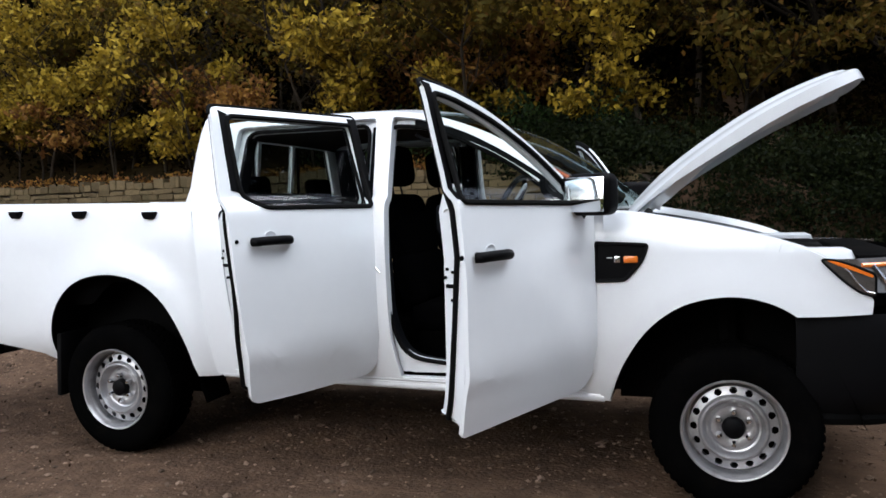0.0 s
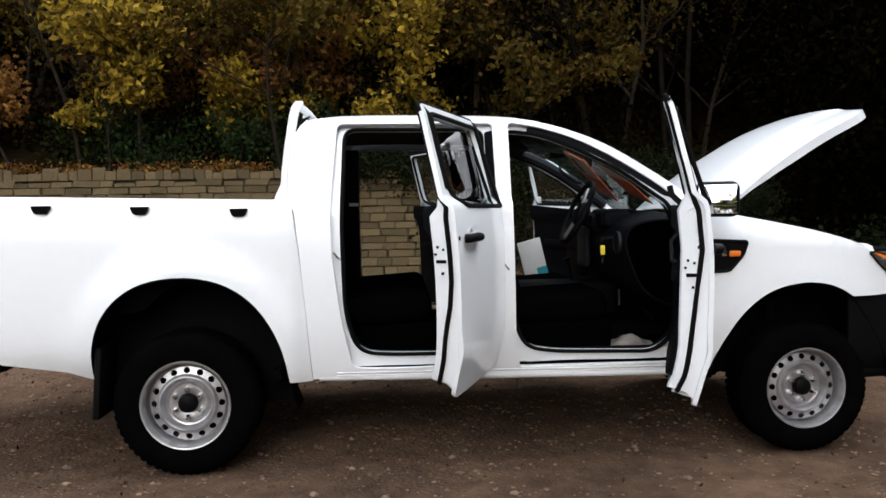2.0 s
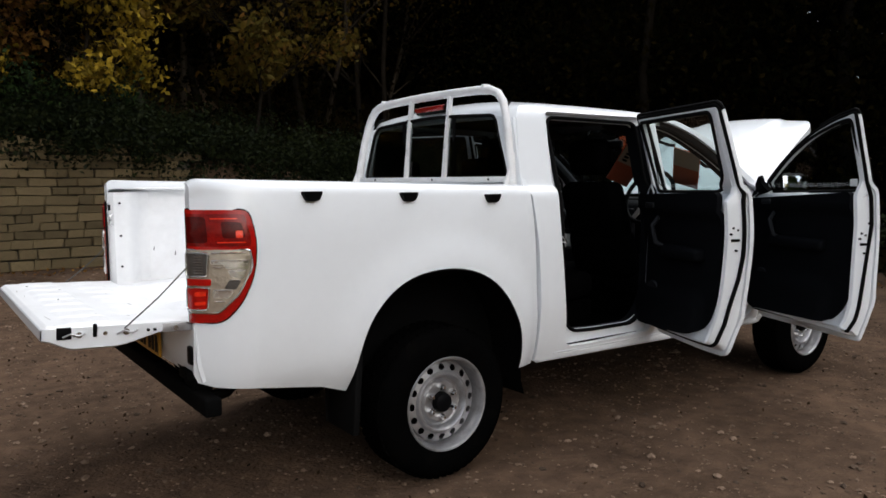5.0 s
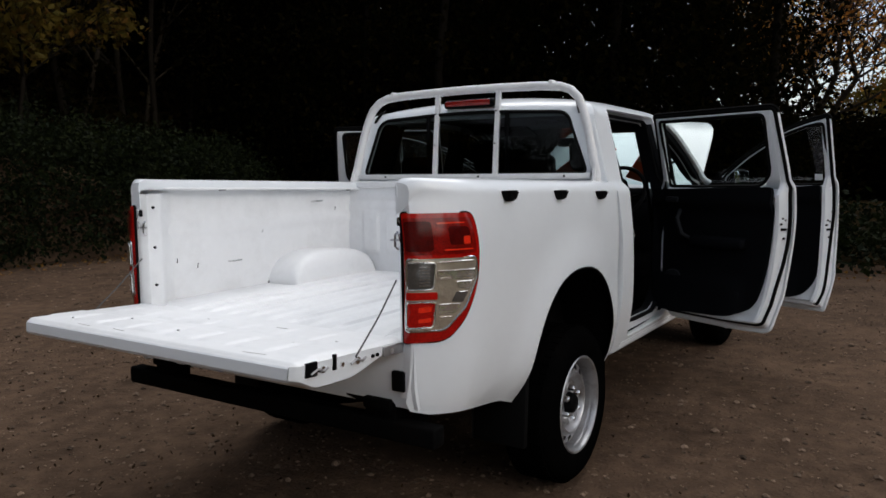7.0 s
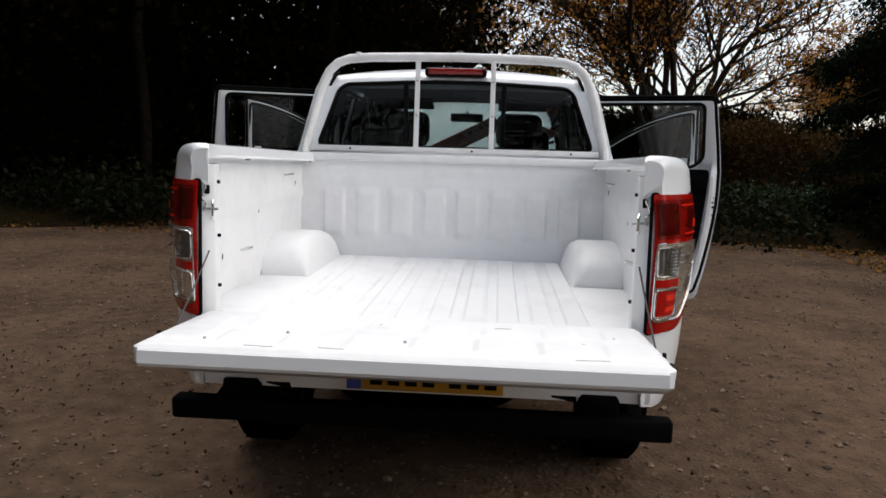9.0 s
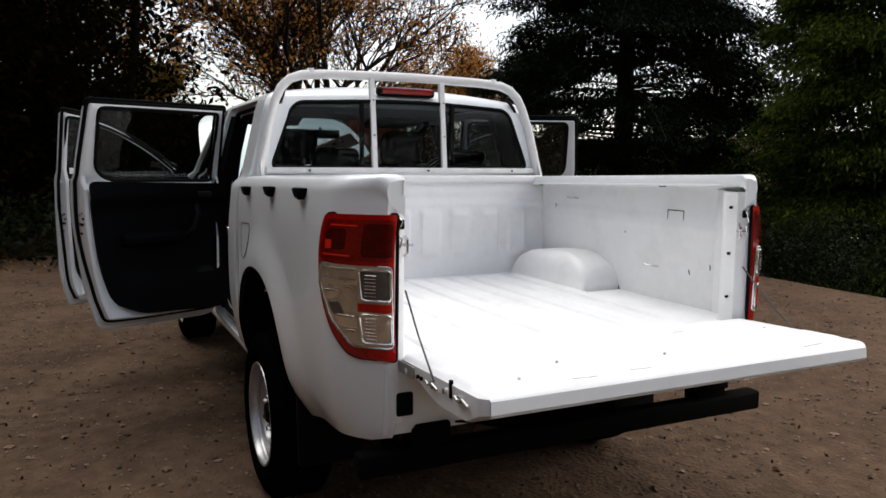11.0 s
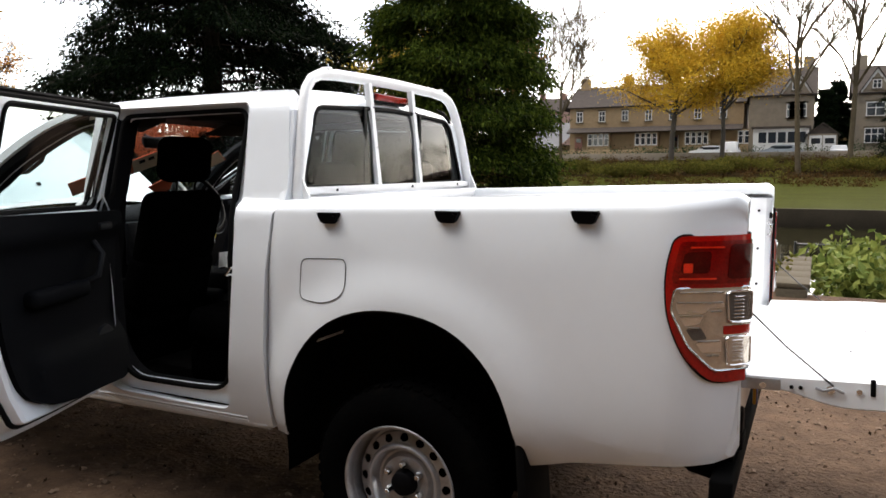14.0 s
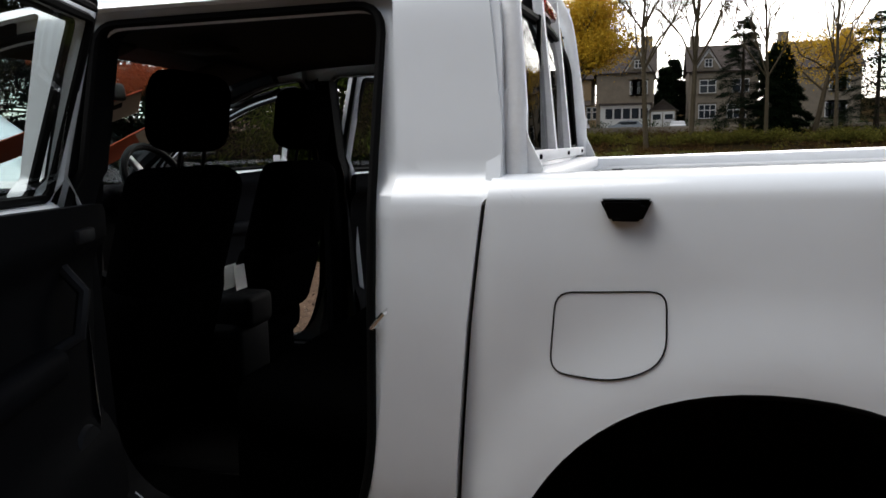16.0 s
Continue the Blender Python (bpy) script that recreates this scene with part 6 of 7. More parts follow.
def stones(name, count, x0, x1, y0, y1, r0, r1, seed, label):
    rng = np.random.default_rng(seed)
    base = np.array([(1, 0, 0), (-1, 0, 0), (0, 1, 0), (0, -1, 0), (0, 0, 1), (0, 0, -1), (0.6, 0.6, 0.5), (-0.6, 0.55, 0.5), (0.55, -0.6, 0.5), (-0.6, -0.6, 0.45)])
    faces = [(0, 6, 4), (6, 2, 4), (2, 7, 4), (7, 1, 4), (1, 9, 4), (9, 3, 4), (3, 8, 4), (8, 0, 4), (0, 2, 6), (2, 1, 7), (1, 3, 9), (3, 0, 8), (2, 0, 5), (1, 2, 5), (3, 1, 5), (0, 3, 5)]
    vs, fs = [], []
    for i in range(count):
        x, y = rng.uniform(x0, x1), rng.uniform(y0, y1)
        if y < shore(x) + 0.1 or (x > 7.2 and y > -4):
            continue
        r = r0 + (r1 - r0) * rng.random() ** 2.6
        a = rng.uniform(0, 6.28)
        sc = np.array([r * rng.uniform(0.8, 1.5), r * rng.uniform(0.7, 1.1), r * rng.uniform(0.5, 0.85)])
        p = base * rng.uniform(0.8, 1.15, (10, 1)) * sc
        c, s = math.cos(a), math.sin(a)
        p = np.stack([p[:, 0] * c - p[:, 1] * s + x, p[:, 0] * s + p[:, 1] * c + y, p[:, 2] + land(x, y) + sc[2] * 0.25], 1)
        k = len(vs)
        vs += p.tolist()
        fs += [tuple(k + j for j in f) for f in faces]
    return tagged(mesh_part(name, vs, fs, STONES), label, "gravel", kind="stuff")


stones("gravel_stones", 15000, -7.0, 8.5, -6.4, 9.6, 0.006, 0.024, 3, "loose brown and grey gravel stones on the dirt")
stones("gravel_stones", 32000, -5.5, 5.5, -5.5, 4.8, 0.003, 0.012, 5, "fine grit scattered over the dirt")


def scatter_leaves(name, n, spots, size, mat, label, cat="leaves", seed=1, flat_tilt=0.5):
    """Fallen leaves: spots are (x, y, spread_x, spread_y)."""
    rng = np.random.default_rng(seed)
    vs, fs = [], []
    for i in range(n):
        x, y, a, b = spots[rng.integers(len(spots))]
        x, y = x + rng.uniform(-a, a), y + rng.uniform(-b, b)
        r = size * rng.uniform(0.6, 1.3)
        u = Vector((rng.normal(), rng.normal(), rng.normal() * flat_tilt)).normalized() * r
        w = u.cross(Vector((rng.normal() * flat_tilt, rng.normal() * flat_tilt, 1))).normalized() * r * 0.75
        c = Vector((x, y, land(x, y) + 0.02))
        k = len(vs)
        vs += [c - u, c + w * 0.8, c + u, c - w * 0.8]
        fs.append((k, k + 1, k + 2, k + 3))
    return tagged(mesh_part(name, vs, fs, mat), label, cat, kind="stuff")


scatter_leaves("leaf_fragments", 3600, [(0, -1, 6, 5.2), (-3, -2, 3, 3), (-2, 3, 4, 2.5)], 0.012, LEAF_CRUMB, "dark leaf fragments and clods trodden into the dirt", seed=9, flat_tilt=0.8)
# ---- trees ----
def limbs(rng, height, spread, depth, radius, lean=0.25, first=0.3, split=3, up=0.55, wander=0.10):
    """Branches as (start, end, r0, r1), tapering from the trunk to the twigs, and the twig ends."""
    out, tips = [], []

    def grow(p, d, length, r, level):
        n = 3 if level == 0 else 2
        for i in range(n):
            d2 = (d + Vector((rng.normal(), rng.normal(), rng.normal() * 0.5)) * (wander if level == 0 else 0.22)).normalized()
            q = p + d2 * length / n
            r2 = r * (0.86 if level == 0 else 0.80)
            out.append((p.copy(), q.copy(), r, r2))
            if level > 0 or i >= n * first:
                if level < depth:
                    for k in range(split if level == 0 else 2):
                        a = rng.uniform(0, 6.28)
                        side = Vector((math.cos(a), math.sin(a), 0))
                        dd = (d2 * up + side * spread + Vector((0, 0, 0.25))).normalized()
                        grow(q.copy(), dd, length * rng.uniform(0.42, 0.62), r2 * 0.55, level + 1)
            p, d, r = q, d2, r2
        if level < depth:
            grow(p.copy(), (d + Vector((rng.normal() * 0.3, rng.normal() * 0.3, 0.1))).normalized(), length * 0.6, r * 0.9, level + 1)
        if level >= depth - 1:
            tips.append(p.copy())

    grow(Vector((0, 0, -0.15)), Vector((rng.normal() * lean * 0.3, rng.normal() * lean * 0.3, 1)).normalized(), height * 0.55, radius, 0)
    return out, tips


def limb_mesh(name, segs, mat, parent, sides=5, least=0.004):
    vs, fs = [], []
    for p, q, r0, r1 in segs:
        d = (q - p).normalized()
        u = d.orthogonal().normalized()
        w = d.cross(u)
        n = sides if r0 > 0.03 else 3
        k = len(vs)
        for c, r in ((p, r0), (q, r1)):
            r = max(r, least)
            vs += [c + (u * math.cos(6.2832 * j / n) + w * math.sin(6.2832 * j / n)) * r for j in range(n)]
        fs += [(k + j, k + (j + 1) % n, k + n + (j + 1) % n, k + n + j) for j in range(n)]
    return mesh_part(name, vs, fs, mat, parent, smooth=True)


def leaf_mesh(name, rng, centres, per, spread, size, mat, parent, droop=0.3, lobes=True):
    """Small pointed leaves in clumps round the given centres."""
    n = len(centres) * per
    c = np.repeat(np.array([tuple(p) for p in centres]), per, 0)
    c = c + rng.normal(0, 1, (n, 3)) * np.array([spread, spread, spread * 0.7])
    u = rng.normal(0, 1, (n, 3))
    u[:, 2] -= droop
    u /= np.linalg.norm(u, axis=1)[:, None]
    w = np.cross(u, rng.normal(0, 1, (n, 3)))
    w /= np.linalg.norm(w, axis=1)[:, None] + 1e-9
    s = (size * rng.uniform(0.6, 1.35, n))[:, None]
    bend = np.cross(u, w) * s * 0.15
    v = np.stack([c - u * s * 0.9, c + w * s * 0.55 + bend, c + u * s, c - w * s * 0.55 + bend], 1).reshape(-1, 3)
    f = np.arange(4 * n).reshape(-1, 4)
    return mesh_part(name, v.tolist(), f.tolist(), mat, parent)


def broadleaf(x, y, height, seed, leaf, label, per=26, size=0.075, depth=3, spread=0.75, clump=0.28, first=0.3, radius=0.11, bark=None, name="tree", z=None, extra=(), split=3, least=0.004, up=0.55, share=1.0, wander=0.10):
    rng = np.random.default_rng(seed)
    base = thing(name, pose(x, y, land(x, y) if z is None else z, 0, 0, seed * 37), label, "tree")
    segs, tips = limbs(rng, height, spread, depth, radius, first=first, split=split, up=up, wander=wander, lean=0.25 if wander > 0.05 else 0.03)
    limb_mesh("trunk", segs, bark or BARK, base, least=least)
    if leaf and per:
        tips = [p for p in tips if share >= 1 or noise.noise((p.x * 0.7 + seed, p.y * 0.7, p.z * 0.8)) > 0.45 - share * 0.9] or tips[:4]
        leaf_mesh("crown", rng, tips, per, clump, size, leaf, base)
    return base


def mass(name, spots, per, spread, size, mat, label, cat, seed):
    """A thicket of leaves without single stems that can be told apart."""
    rng = np.random.default_rng(seed)
    ob = leaf_mesh(name, rng, spots, per, spread, size, mat, None)
    return tagged(ob, label, cat, kind="stuff")


# the stone wall's wood
wood = [(-13.5, 13.5, 9, 1), (-10.2, 12.2, 8, 2), (-7.2, 12.8, 9, 3), (-4.9, 11.7, 8, 4), (-2.9, 12.6, 9, 5), (-1.5, 11.5, 7.5, 6), (0.4, 12.4, 9, 7), (2.0, 11.4, 7, 8), (3.4, 13.0, 9, 9), (5.6, 12.2, 8, 10), (-17, 13, 9, 11), (8.0, 13.5, 9, 12)]
for x, y, h, sd in wood:
    russet = sd in (8, 9)
    # Trees at both ends take leaf and bark colours dimmed to stand for shade.
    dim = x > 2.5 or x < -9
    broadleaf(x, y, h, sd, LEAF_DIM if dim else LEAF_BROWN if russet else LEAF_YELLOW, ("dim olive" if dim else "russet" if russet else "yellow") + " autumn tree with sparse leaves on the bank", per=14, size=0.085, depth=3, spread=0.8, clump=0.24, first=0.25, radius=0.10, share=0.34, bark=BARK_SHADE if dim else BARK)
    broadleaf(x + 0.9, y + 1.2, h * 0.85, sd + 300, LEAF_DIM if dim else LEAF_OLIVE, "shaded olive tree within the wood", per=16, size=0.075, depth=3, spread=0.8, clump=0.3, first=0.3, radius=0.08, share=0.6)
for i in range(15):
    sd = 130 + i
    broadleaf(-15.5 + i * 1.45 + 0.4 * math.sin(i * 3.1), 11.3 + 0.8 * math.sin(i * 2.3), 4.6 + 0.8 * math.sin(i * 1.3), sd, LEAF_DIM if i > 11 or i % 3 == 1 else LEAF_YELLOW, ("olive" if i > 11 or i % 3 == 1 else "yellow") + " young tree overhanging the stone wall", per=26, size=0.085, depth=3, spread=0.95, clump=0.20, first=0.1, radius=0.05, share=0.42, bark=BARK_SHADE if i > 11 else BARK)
for i in range(17):
    kind = ("yellow", LEAF_YELLOW) if i % 3 != 2 else ("russet", LEAF_BROWN)
    broadleaf(-14.2 + i * 0.98 + 0.3 * math.sin(i * 4.3), 11.0 + 0.45 * math.sin(i * 2.9), 2.7 + 0.6 * math.sin(i * 1.9), 400 + i, kind[1], kind[0] + " sapling with drooping leaves at the wall top", per=20, size=0.078, depth=3, spread=0.95, clump=0.15, first=0.05, radius=0.035, share=0.46)
for i in range(16):
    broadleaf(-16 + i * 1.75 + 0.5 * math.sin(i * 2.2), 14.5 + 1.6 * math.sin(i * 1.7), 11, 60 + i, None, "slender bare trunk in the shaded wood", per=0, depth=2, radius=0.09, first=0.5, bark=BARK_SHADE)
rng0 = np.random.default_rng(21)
# Thicket and undergrowth carry their shade in the leaf colour.
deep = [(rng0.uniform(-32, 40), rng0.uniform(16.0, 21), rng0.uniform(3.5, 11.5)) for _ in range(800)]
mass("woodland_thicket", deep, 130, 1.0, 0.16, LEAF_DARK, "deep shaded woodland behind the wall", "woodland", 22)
# Leaves above the view, added only to block sky light over the wood.
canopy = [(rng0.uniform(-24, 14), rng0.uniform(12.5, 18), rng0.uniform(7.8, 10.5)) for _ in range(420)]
mass("unseen_canopy", canopy, 40, 0.9, 0.22, LEAF_DARK, "unseen leaf canopy added to keep sky light off the wood", "woodland", 23)
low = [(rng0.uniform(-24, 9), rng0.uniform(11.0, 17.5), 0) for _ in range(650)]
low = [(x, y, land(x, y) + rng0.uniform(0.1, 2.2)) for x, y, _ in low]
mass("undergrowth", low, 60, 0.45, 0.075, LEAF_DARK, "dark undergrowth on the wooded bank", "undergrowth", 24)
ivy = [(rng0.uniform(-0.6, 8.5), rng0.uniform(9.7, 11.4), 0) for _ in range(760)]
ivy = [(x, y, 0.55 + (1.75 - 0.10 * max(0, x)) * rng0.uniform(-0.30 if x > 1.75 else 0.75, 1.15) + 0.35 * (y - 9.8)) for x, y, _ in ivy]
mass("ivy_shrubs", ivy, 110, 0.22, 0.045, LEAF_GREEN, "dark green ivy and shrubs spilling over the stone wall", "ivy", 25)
mid = [(rng0.uniform(-15, 2.2), rng0.uniform(11.8, 14.2), rng0.uniform(2.6, 8.0)) for _ in range(900)]
mid = [p for p in mid if noise.noise((p[0] * 0.45, p[1] * 0.5, p[2] * 0.6)) > 0.0]
mass("woodland_leaves", mid, 26, 0.30, 0.075, LEAF_OLIVE, "olive and brown leaves filling the wood on the bank", "leaves", 27)
greens = [(rng0.uniform(-6, 1.5), rng0.uniform(10.4, 11.6), rng0.uniform(2.2, 3.4)) for _ in range(70)]
mass("bank_shrubs", greens, 90, 0.24, 0.05, LEAF_SHRUB, "green shrubs on the bank above the wall", "shrubs", 28)
tufts = [(rng0.uniform(-15, 1.0), rng0.uniform(10.2, 10.7), 2.02 + rng0.uniform(0, 0.18)) for _ in range(170)]
mass("wall_top_weeds", tufts, 22, 0.11, 0.05, LEAF_BROWN, "dry weeds and leaves along the wall top", "weeds", 26)

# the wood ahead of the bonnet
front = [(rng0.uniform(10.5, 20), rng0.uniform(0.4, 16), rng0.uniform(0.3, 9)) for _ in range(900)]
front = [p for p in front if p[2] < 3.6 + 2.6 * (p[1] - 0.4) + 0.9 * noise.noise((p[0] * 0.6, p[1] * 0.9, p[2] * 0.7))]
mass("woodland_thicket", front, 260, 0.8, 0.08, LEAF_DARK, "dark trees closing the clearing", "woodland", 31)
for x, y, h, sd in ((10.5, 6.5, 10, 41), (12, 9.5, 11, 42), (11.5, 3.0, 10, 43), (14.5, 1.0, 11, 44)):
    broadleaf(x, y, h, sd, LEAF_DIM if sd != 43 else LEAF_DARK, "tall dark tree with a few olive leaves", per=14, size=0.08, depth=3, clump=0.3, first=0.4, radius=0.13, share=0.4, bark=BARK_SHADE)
shrub = [(rng0.uniform(8.2, 12), rng0.uniform(-5.4, 9.5), rng0.uniform(0.15, 0.75)) for _ in range(260)]
mass("bramble_shrubs", shrub, 60, 0.26, 0.06, LEAF_GREEN, "low dark green bramble along the verge", "shrubs", 32)
lakeside = [(rng0.uniform(3.2, 8.6), rng0.uniform(-8.4, -6.8), rng0.uniform(-0.1, 0.55)) for _ in range(110)]
lakeside = [(x, y - 0.15 * max(0, x - 3) + 0.05 * x, z) for x, y, z in lakeside]
mass("lakeside_shrubs", lakeside, 150, 0.22, 0.03, LEAF_GREEN, "dark green shrubs on the lake shore", "shrubs", 33)
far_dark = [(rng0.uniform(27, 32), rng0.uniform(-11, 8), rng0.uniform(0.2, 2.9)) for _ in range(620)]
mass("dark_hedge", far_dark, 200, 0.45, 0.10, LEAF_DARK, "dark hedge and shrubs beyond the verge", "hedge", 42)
# Out of view: added so the rear window mirrors dark trees, not sky.
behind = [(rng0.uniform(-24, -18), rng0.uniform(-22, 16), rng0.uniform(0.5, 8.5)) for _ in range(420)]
mass("woodland_thicket", behind, 170, 1.0, 0.1, LEAF_DARK, "unseen dark trees added behind the clearing for the rear window to mirror", "woodland", 43)
russet = [(rng0.uniform(21, 25), rng0.uniform(-14, -6.5), rng0.uniform(0.3, 2.3)) for _ in range(230)]
mass("beech_hedge", russet, 170, 0.35, 0.07, LEAF_RUST, "orange-brown beech hedge in autumn leaf", "hedge", 34)
verge = [(rng0.uniform(14.5, 20.5), rng0.uniform(-10.2, -5.6), rng0.uniform(-0.35, 0.28)) for _ in range(240)]
mass("verge_grass", verge, 140, 0.22, 0.06, LEAF_SHRUB, "rough green verge below the beech hedge", "grass", 35)
scatter_leaves("fallen_leaves", 3600, [(8.6, 0, 1.1, 6), (3, 9.5, 10, 0.5), (9.5, 7, 2, 3), (6.5, -5.6, 2.5, 0.5)], 0.035, LEAF_BROWN, "fallen brown leaves at the clearing's edge", seed=8)

# the great half-bare tree
def great_tree(x, y, height, seed, stems, per, label, size=0.10, least=0.026, stem=0.17):
    """Many stems fanning out from one foot into a wide twiggy crown."""
    rng = np.random.default_rng(seed)
    base = thing("spreading_tree", pose(x, y, 0), label, "tree")
    segs, tips = [], []
    for i in range(stems):
        a = 6.2832 * i / stems + rng.normal() * 0.3
        tilt = rng.uniform(0.15, 0.62)
        s2, t2 = limbs(rng, height * rng.uniform(0.75, 1.05), 0.75, 4, stem, first=0.05, split=2, up=0.8)
        m = Matrix.Translation((0, 0, 0.3)) @ Matrix.Rotation(a, 4, "Z") @ Matrix.Rotation(tilt, 4, "Y")
        segs += [(m @ p, m @ q, r0, r1) for p, q, r0, r1 in s2]
        tips += [m @ p for p in t2]
    segs.append((Vector((0, 0, -0.3)), Vector((0, 0, 1.0)), stem * 2.9, stem * 2.3))
    limb_mesh("trunk", segs, BARK, base, least=least)
    leaf_mesh("crown", rng, tips, per, 4.2 * size, size, LEAF_ORANGE, base)
    return base


great_tree(21, -5.5, 8.6, 51, 10, 2, "large half-bare spreading tree with orange-brown leaves", 0.065, 0.013, 0.15)
great_tree(33, 3.0, 10.5, 52, 5, 2, "half-bare autumn tree behind the dark wood")
great_tree(60, -30.5, 11.0, 53, 6, 7, "orange autumn tree beyond the verge")

broadleaf(40, -1.0, 6.8, 54, LEAF_OLIVE, "golden-brown tree beyond the dark hedge", per=60, size=0.11, depth=3, spread=0.8, clump=0.4, first=0.1, radius=0.10)


def conifer(x, y, height, radius, seed, mat, label, n=300):
    """Tiered boughs that droop outwards, hung with fine sprays, round a straight stem."""
    rng = np.random.default_rng(seed)
    base = thing("conifer_tree", pose(x, y, land(x, y)), label, "tree")
    part("trunk", tube([(0, 0, -0.2), (0, 0, height * 0.5), (0.1, 0, height)], [0.28, 0.16, 0.03], 8), BARK, base)
    segs, c, along = [], [], []
    for i in range(n):
        t = (i + rng.random()) / n
        z = 0.3 + t ** 0.9 * (height - 0.4)
        z = z + 0.16 * math.sin(z * 7.0)
        a = rng.uniform(0, 6.2832)
        lump = 1 + 0.42 * noise.noise((1.6 * math.cos(a) + seed, 1.6 * math.sin(a), z * 0.75))
        reach = radius * (1 - t) ** 0.6 * lump * rng.uniform(0.8, 1.1) + 0.15
        d = Vector((math.cos(a), math.sin(a), 0))
        path = [d * reach * k + Vector((0, 0, z + 0.22 * reach * k - 0.42 * reach * k * k)) for k in (0, 0.35, 0.7, 1.0)]
        segs += [(p, q, 0.03 * (1 - k * 0.3), 0.02 * (1 - k * 0.3)) for k, (p, q) in enumerate(zip(path, path[1:]))]
        side = Vector((-d.y, d.x, 0))
        for m in range(12):
            k = rng.uniform(0.3, 1.0) ** 0.7
            w = (1.05 - k) * 0.35 * reach + 0.08
            c.append(tuple(d * reach * k + side * rng.normal() * w + Vector((0, 0, z + 0.22 * reach * k - 0.42 * reach * k * k))))
            along.append(tuple(d))
    tagged(limb_mesh("bough_framework", segs, BARK, base), kind="stuff")
    per = 44
    c, along = np.repeat(np.array(c), per, 0), np.repeat(np.array(along), per, 0)
    k = len(c)
    p = c + rng.normal(0, 1, (k, 3)) * np.array([0.15, 0.15, 0.07])
    d = along * rng.uniform(0.1, 0.9, (k, 1)) + rng.normal(0, 0.4, (k, 3)) - np.array([0, 0, 1]) * rng.uniform(0.2, 0.9, (k, 1))
    d /= np.linalg.norm(d, axis=1)[:, None]
    w = np.cross(d, rng.normal(0, 1, (k, 3)))
    w /= np.linalg.norm(w, axis=1)[:, None]
    far = radius if radius < 3 and abs(y) > 40 else 0
    length, half = rng.uniform(0.07, 0.17, (k, 1)) * (2.8 if far else 1), rng.uniform(0.010, 0.020, (k, 1)) * (3 if far else 1)
    v = np.stack([p, p + d * length * 0.5 + w * half, p + d * length, p + d * length * 0.5 - w * half], 1).reshape(-1, 3)
    mesh_part("foliage", v.tolist(), np.arange(4 * k).reshape(-1, 4).tolist(), mat, base)
    return base


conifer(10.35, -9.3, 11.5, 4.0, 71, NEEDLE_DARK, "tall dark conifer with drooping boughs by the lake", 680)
conifer(5.11, -10.49, 10.5, 2.1, 72, NEEDLE, "dense green conifer with drooping boughs by the lake", 560)

# ---- stone wall ----
wall_core = part("stone_wall", rbox(-16, 2.2, 10.03, 10.35, -0.1, 1.98, 0.0), MORTAR)
tagged(wall_core, "coursed sandstone retaining wall with an uneven top", "wall", kind="structure")
rng1 = np.random.default_rng(77)
joined = bmesh.new()
block = []
for k in range(6):
    b = rbox(-0.5, 0.5, -0.5, 0.5, -0.5, 0.5, 0.0)
    for v in b.verts:
        v.co += Vector(rng1.normal(0, 0.025, 3))
    bmesh.ops.bevel(b, geom=b.edges[:], offset=0.05, segments=1, affect="EDGES")
    me = bpy.data.meshes.new("stone")
    b.to_mesh(me)
    b.free()
    me.materials.append(SANDSTONE)
    block.append(me)
z, courses = 0.0, 0
while z < 2.0:
    h = rng1.uniform(0.12, 0.19) if z < 1.82 else 0.22
    x = -16 + rng1.uniform(0, 0.3)
    while x < 1.95:
        w = rng1.uniform(0.22, 0.55) if z < 1.82 else rng1.uniform(0.12, 0.3)
        top = 2.08 - 0.10 * max(0, x + 0.5) + 0.05 * math.sin(x * 2.1)
        if z < top:
            hh = h * rng1.uniform(0.86, 0.97) * (rng1.uniform(0.6, 1.25) if z > 1.75 else 1)
            m = Matrix.Translation((x + w / 2, 10.05 - rng1.uniform(0, 0.03), z + hh / 2)) @ Matrix.Rotation(rng1.normal() * 0.02, 4, "Y") @ Matrix.Diagonal((w * 0.96, 0.22, hh, 1))
            me = block[rng1.integers(6)]
            if -4.2 < x < 2.6:
                o = new("stone", me)
                o.parent = wall_core
                o.matrix_local = m
            else:
                tmp = bmesh.new()
                tmp.from_mesh(me)
                tmp.transform(m)
                merge(joined, tmp)
        x += w
    z += h
far_stones = part("far_stones", joined, SANDSTONE_JOINED, wall_core, sharp=20)
tagged(far_stones, kind="stuff")

# lakeside ledge, plants and railing
ledge = part("jetty_wall", rbox(-1.25, -0.92, -9.2, -6.3, -1.2, 0.10, 0.02), COPING)
tagged(ledge, "weathered stone jetty wall at the lake edge", "wall", kind="structure")
for i in range(5):
    part("coping_stone", rbox(-1.28, -0.89, -9.24 + i * 0.59, -9.24 + i * 0.59 + 0.575, 0.104, 0.17, 0.015), COPING, ledge)
pier_bm = rbox(0.90, 1.10, -6.75, -6.15, -0.4, 0.42, 0.03)
for v in pier_bm.verts:
    v.co.x += 0.04 * noise.noise(v.co * 3.0)
    v.co.z += (0.10 * (v.co.y + 6.15) + 0.05 * noise.noise(v.co * 5.0)) * smooth01((v.co.z - 0.1) / 0.2)
pier = part("stone_pier", pier_bm, COPING)
tagged(pier, "low brown stone pier at the water's edge", "pier", kind="structure")
mass("jetty_ivy", [(-0.62 + rng0.normal() * 0.16, -8.3 + rng0.normal() * 0.5, rng0.uniform(-0.5, 0.22)) for _ in range(44)], 120, 0.14, 0.04, LEAF_PARK, "green ivy hanging from the jetty wall", "ivy", 41)
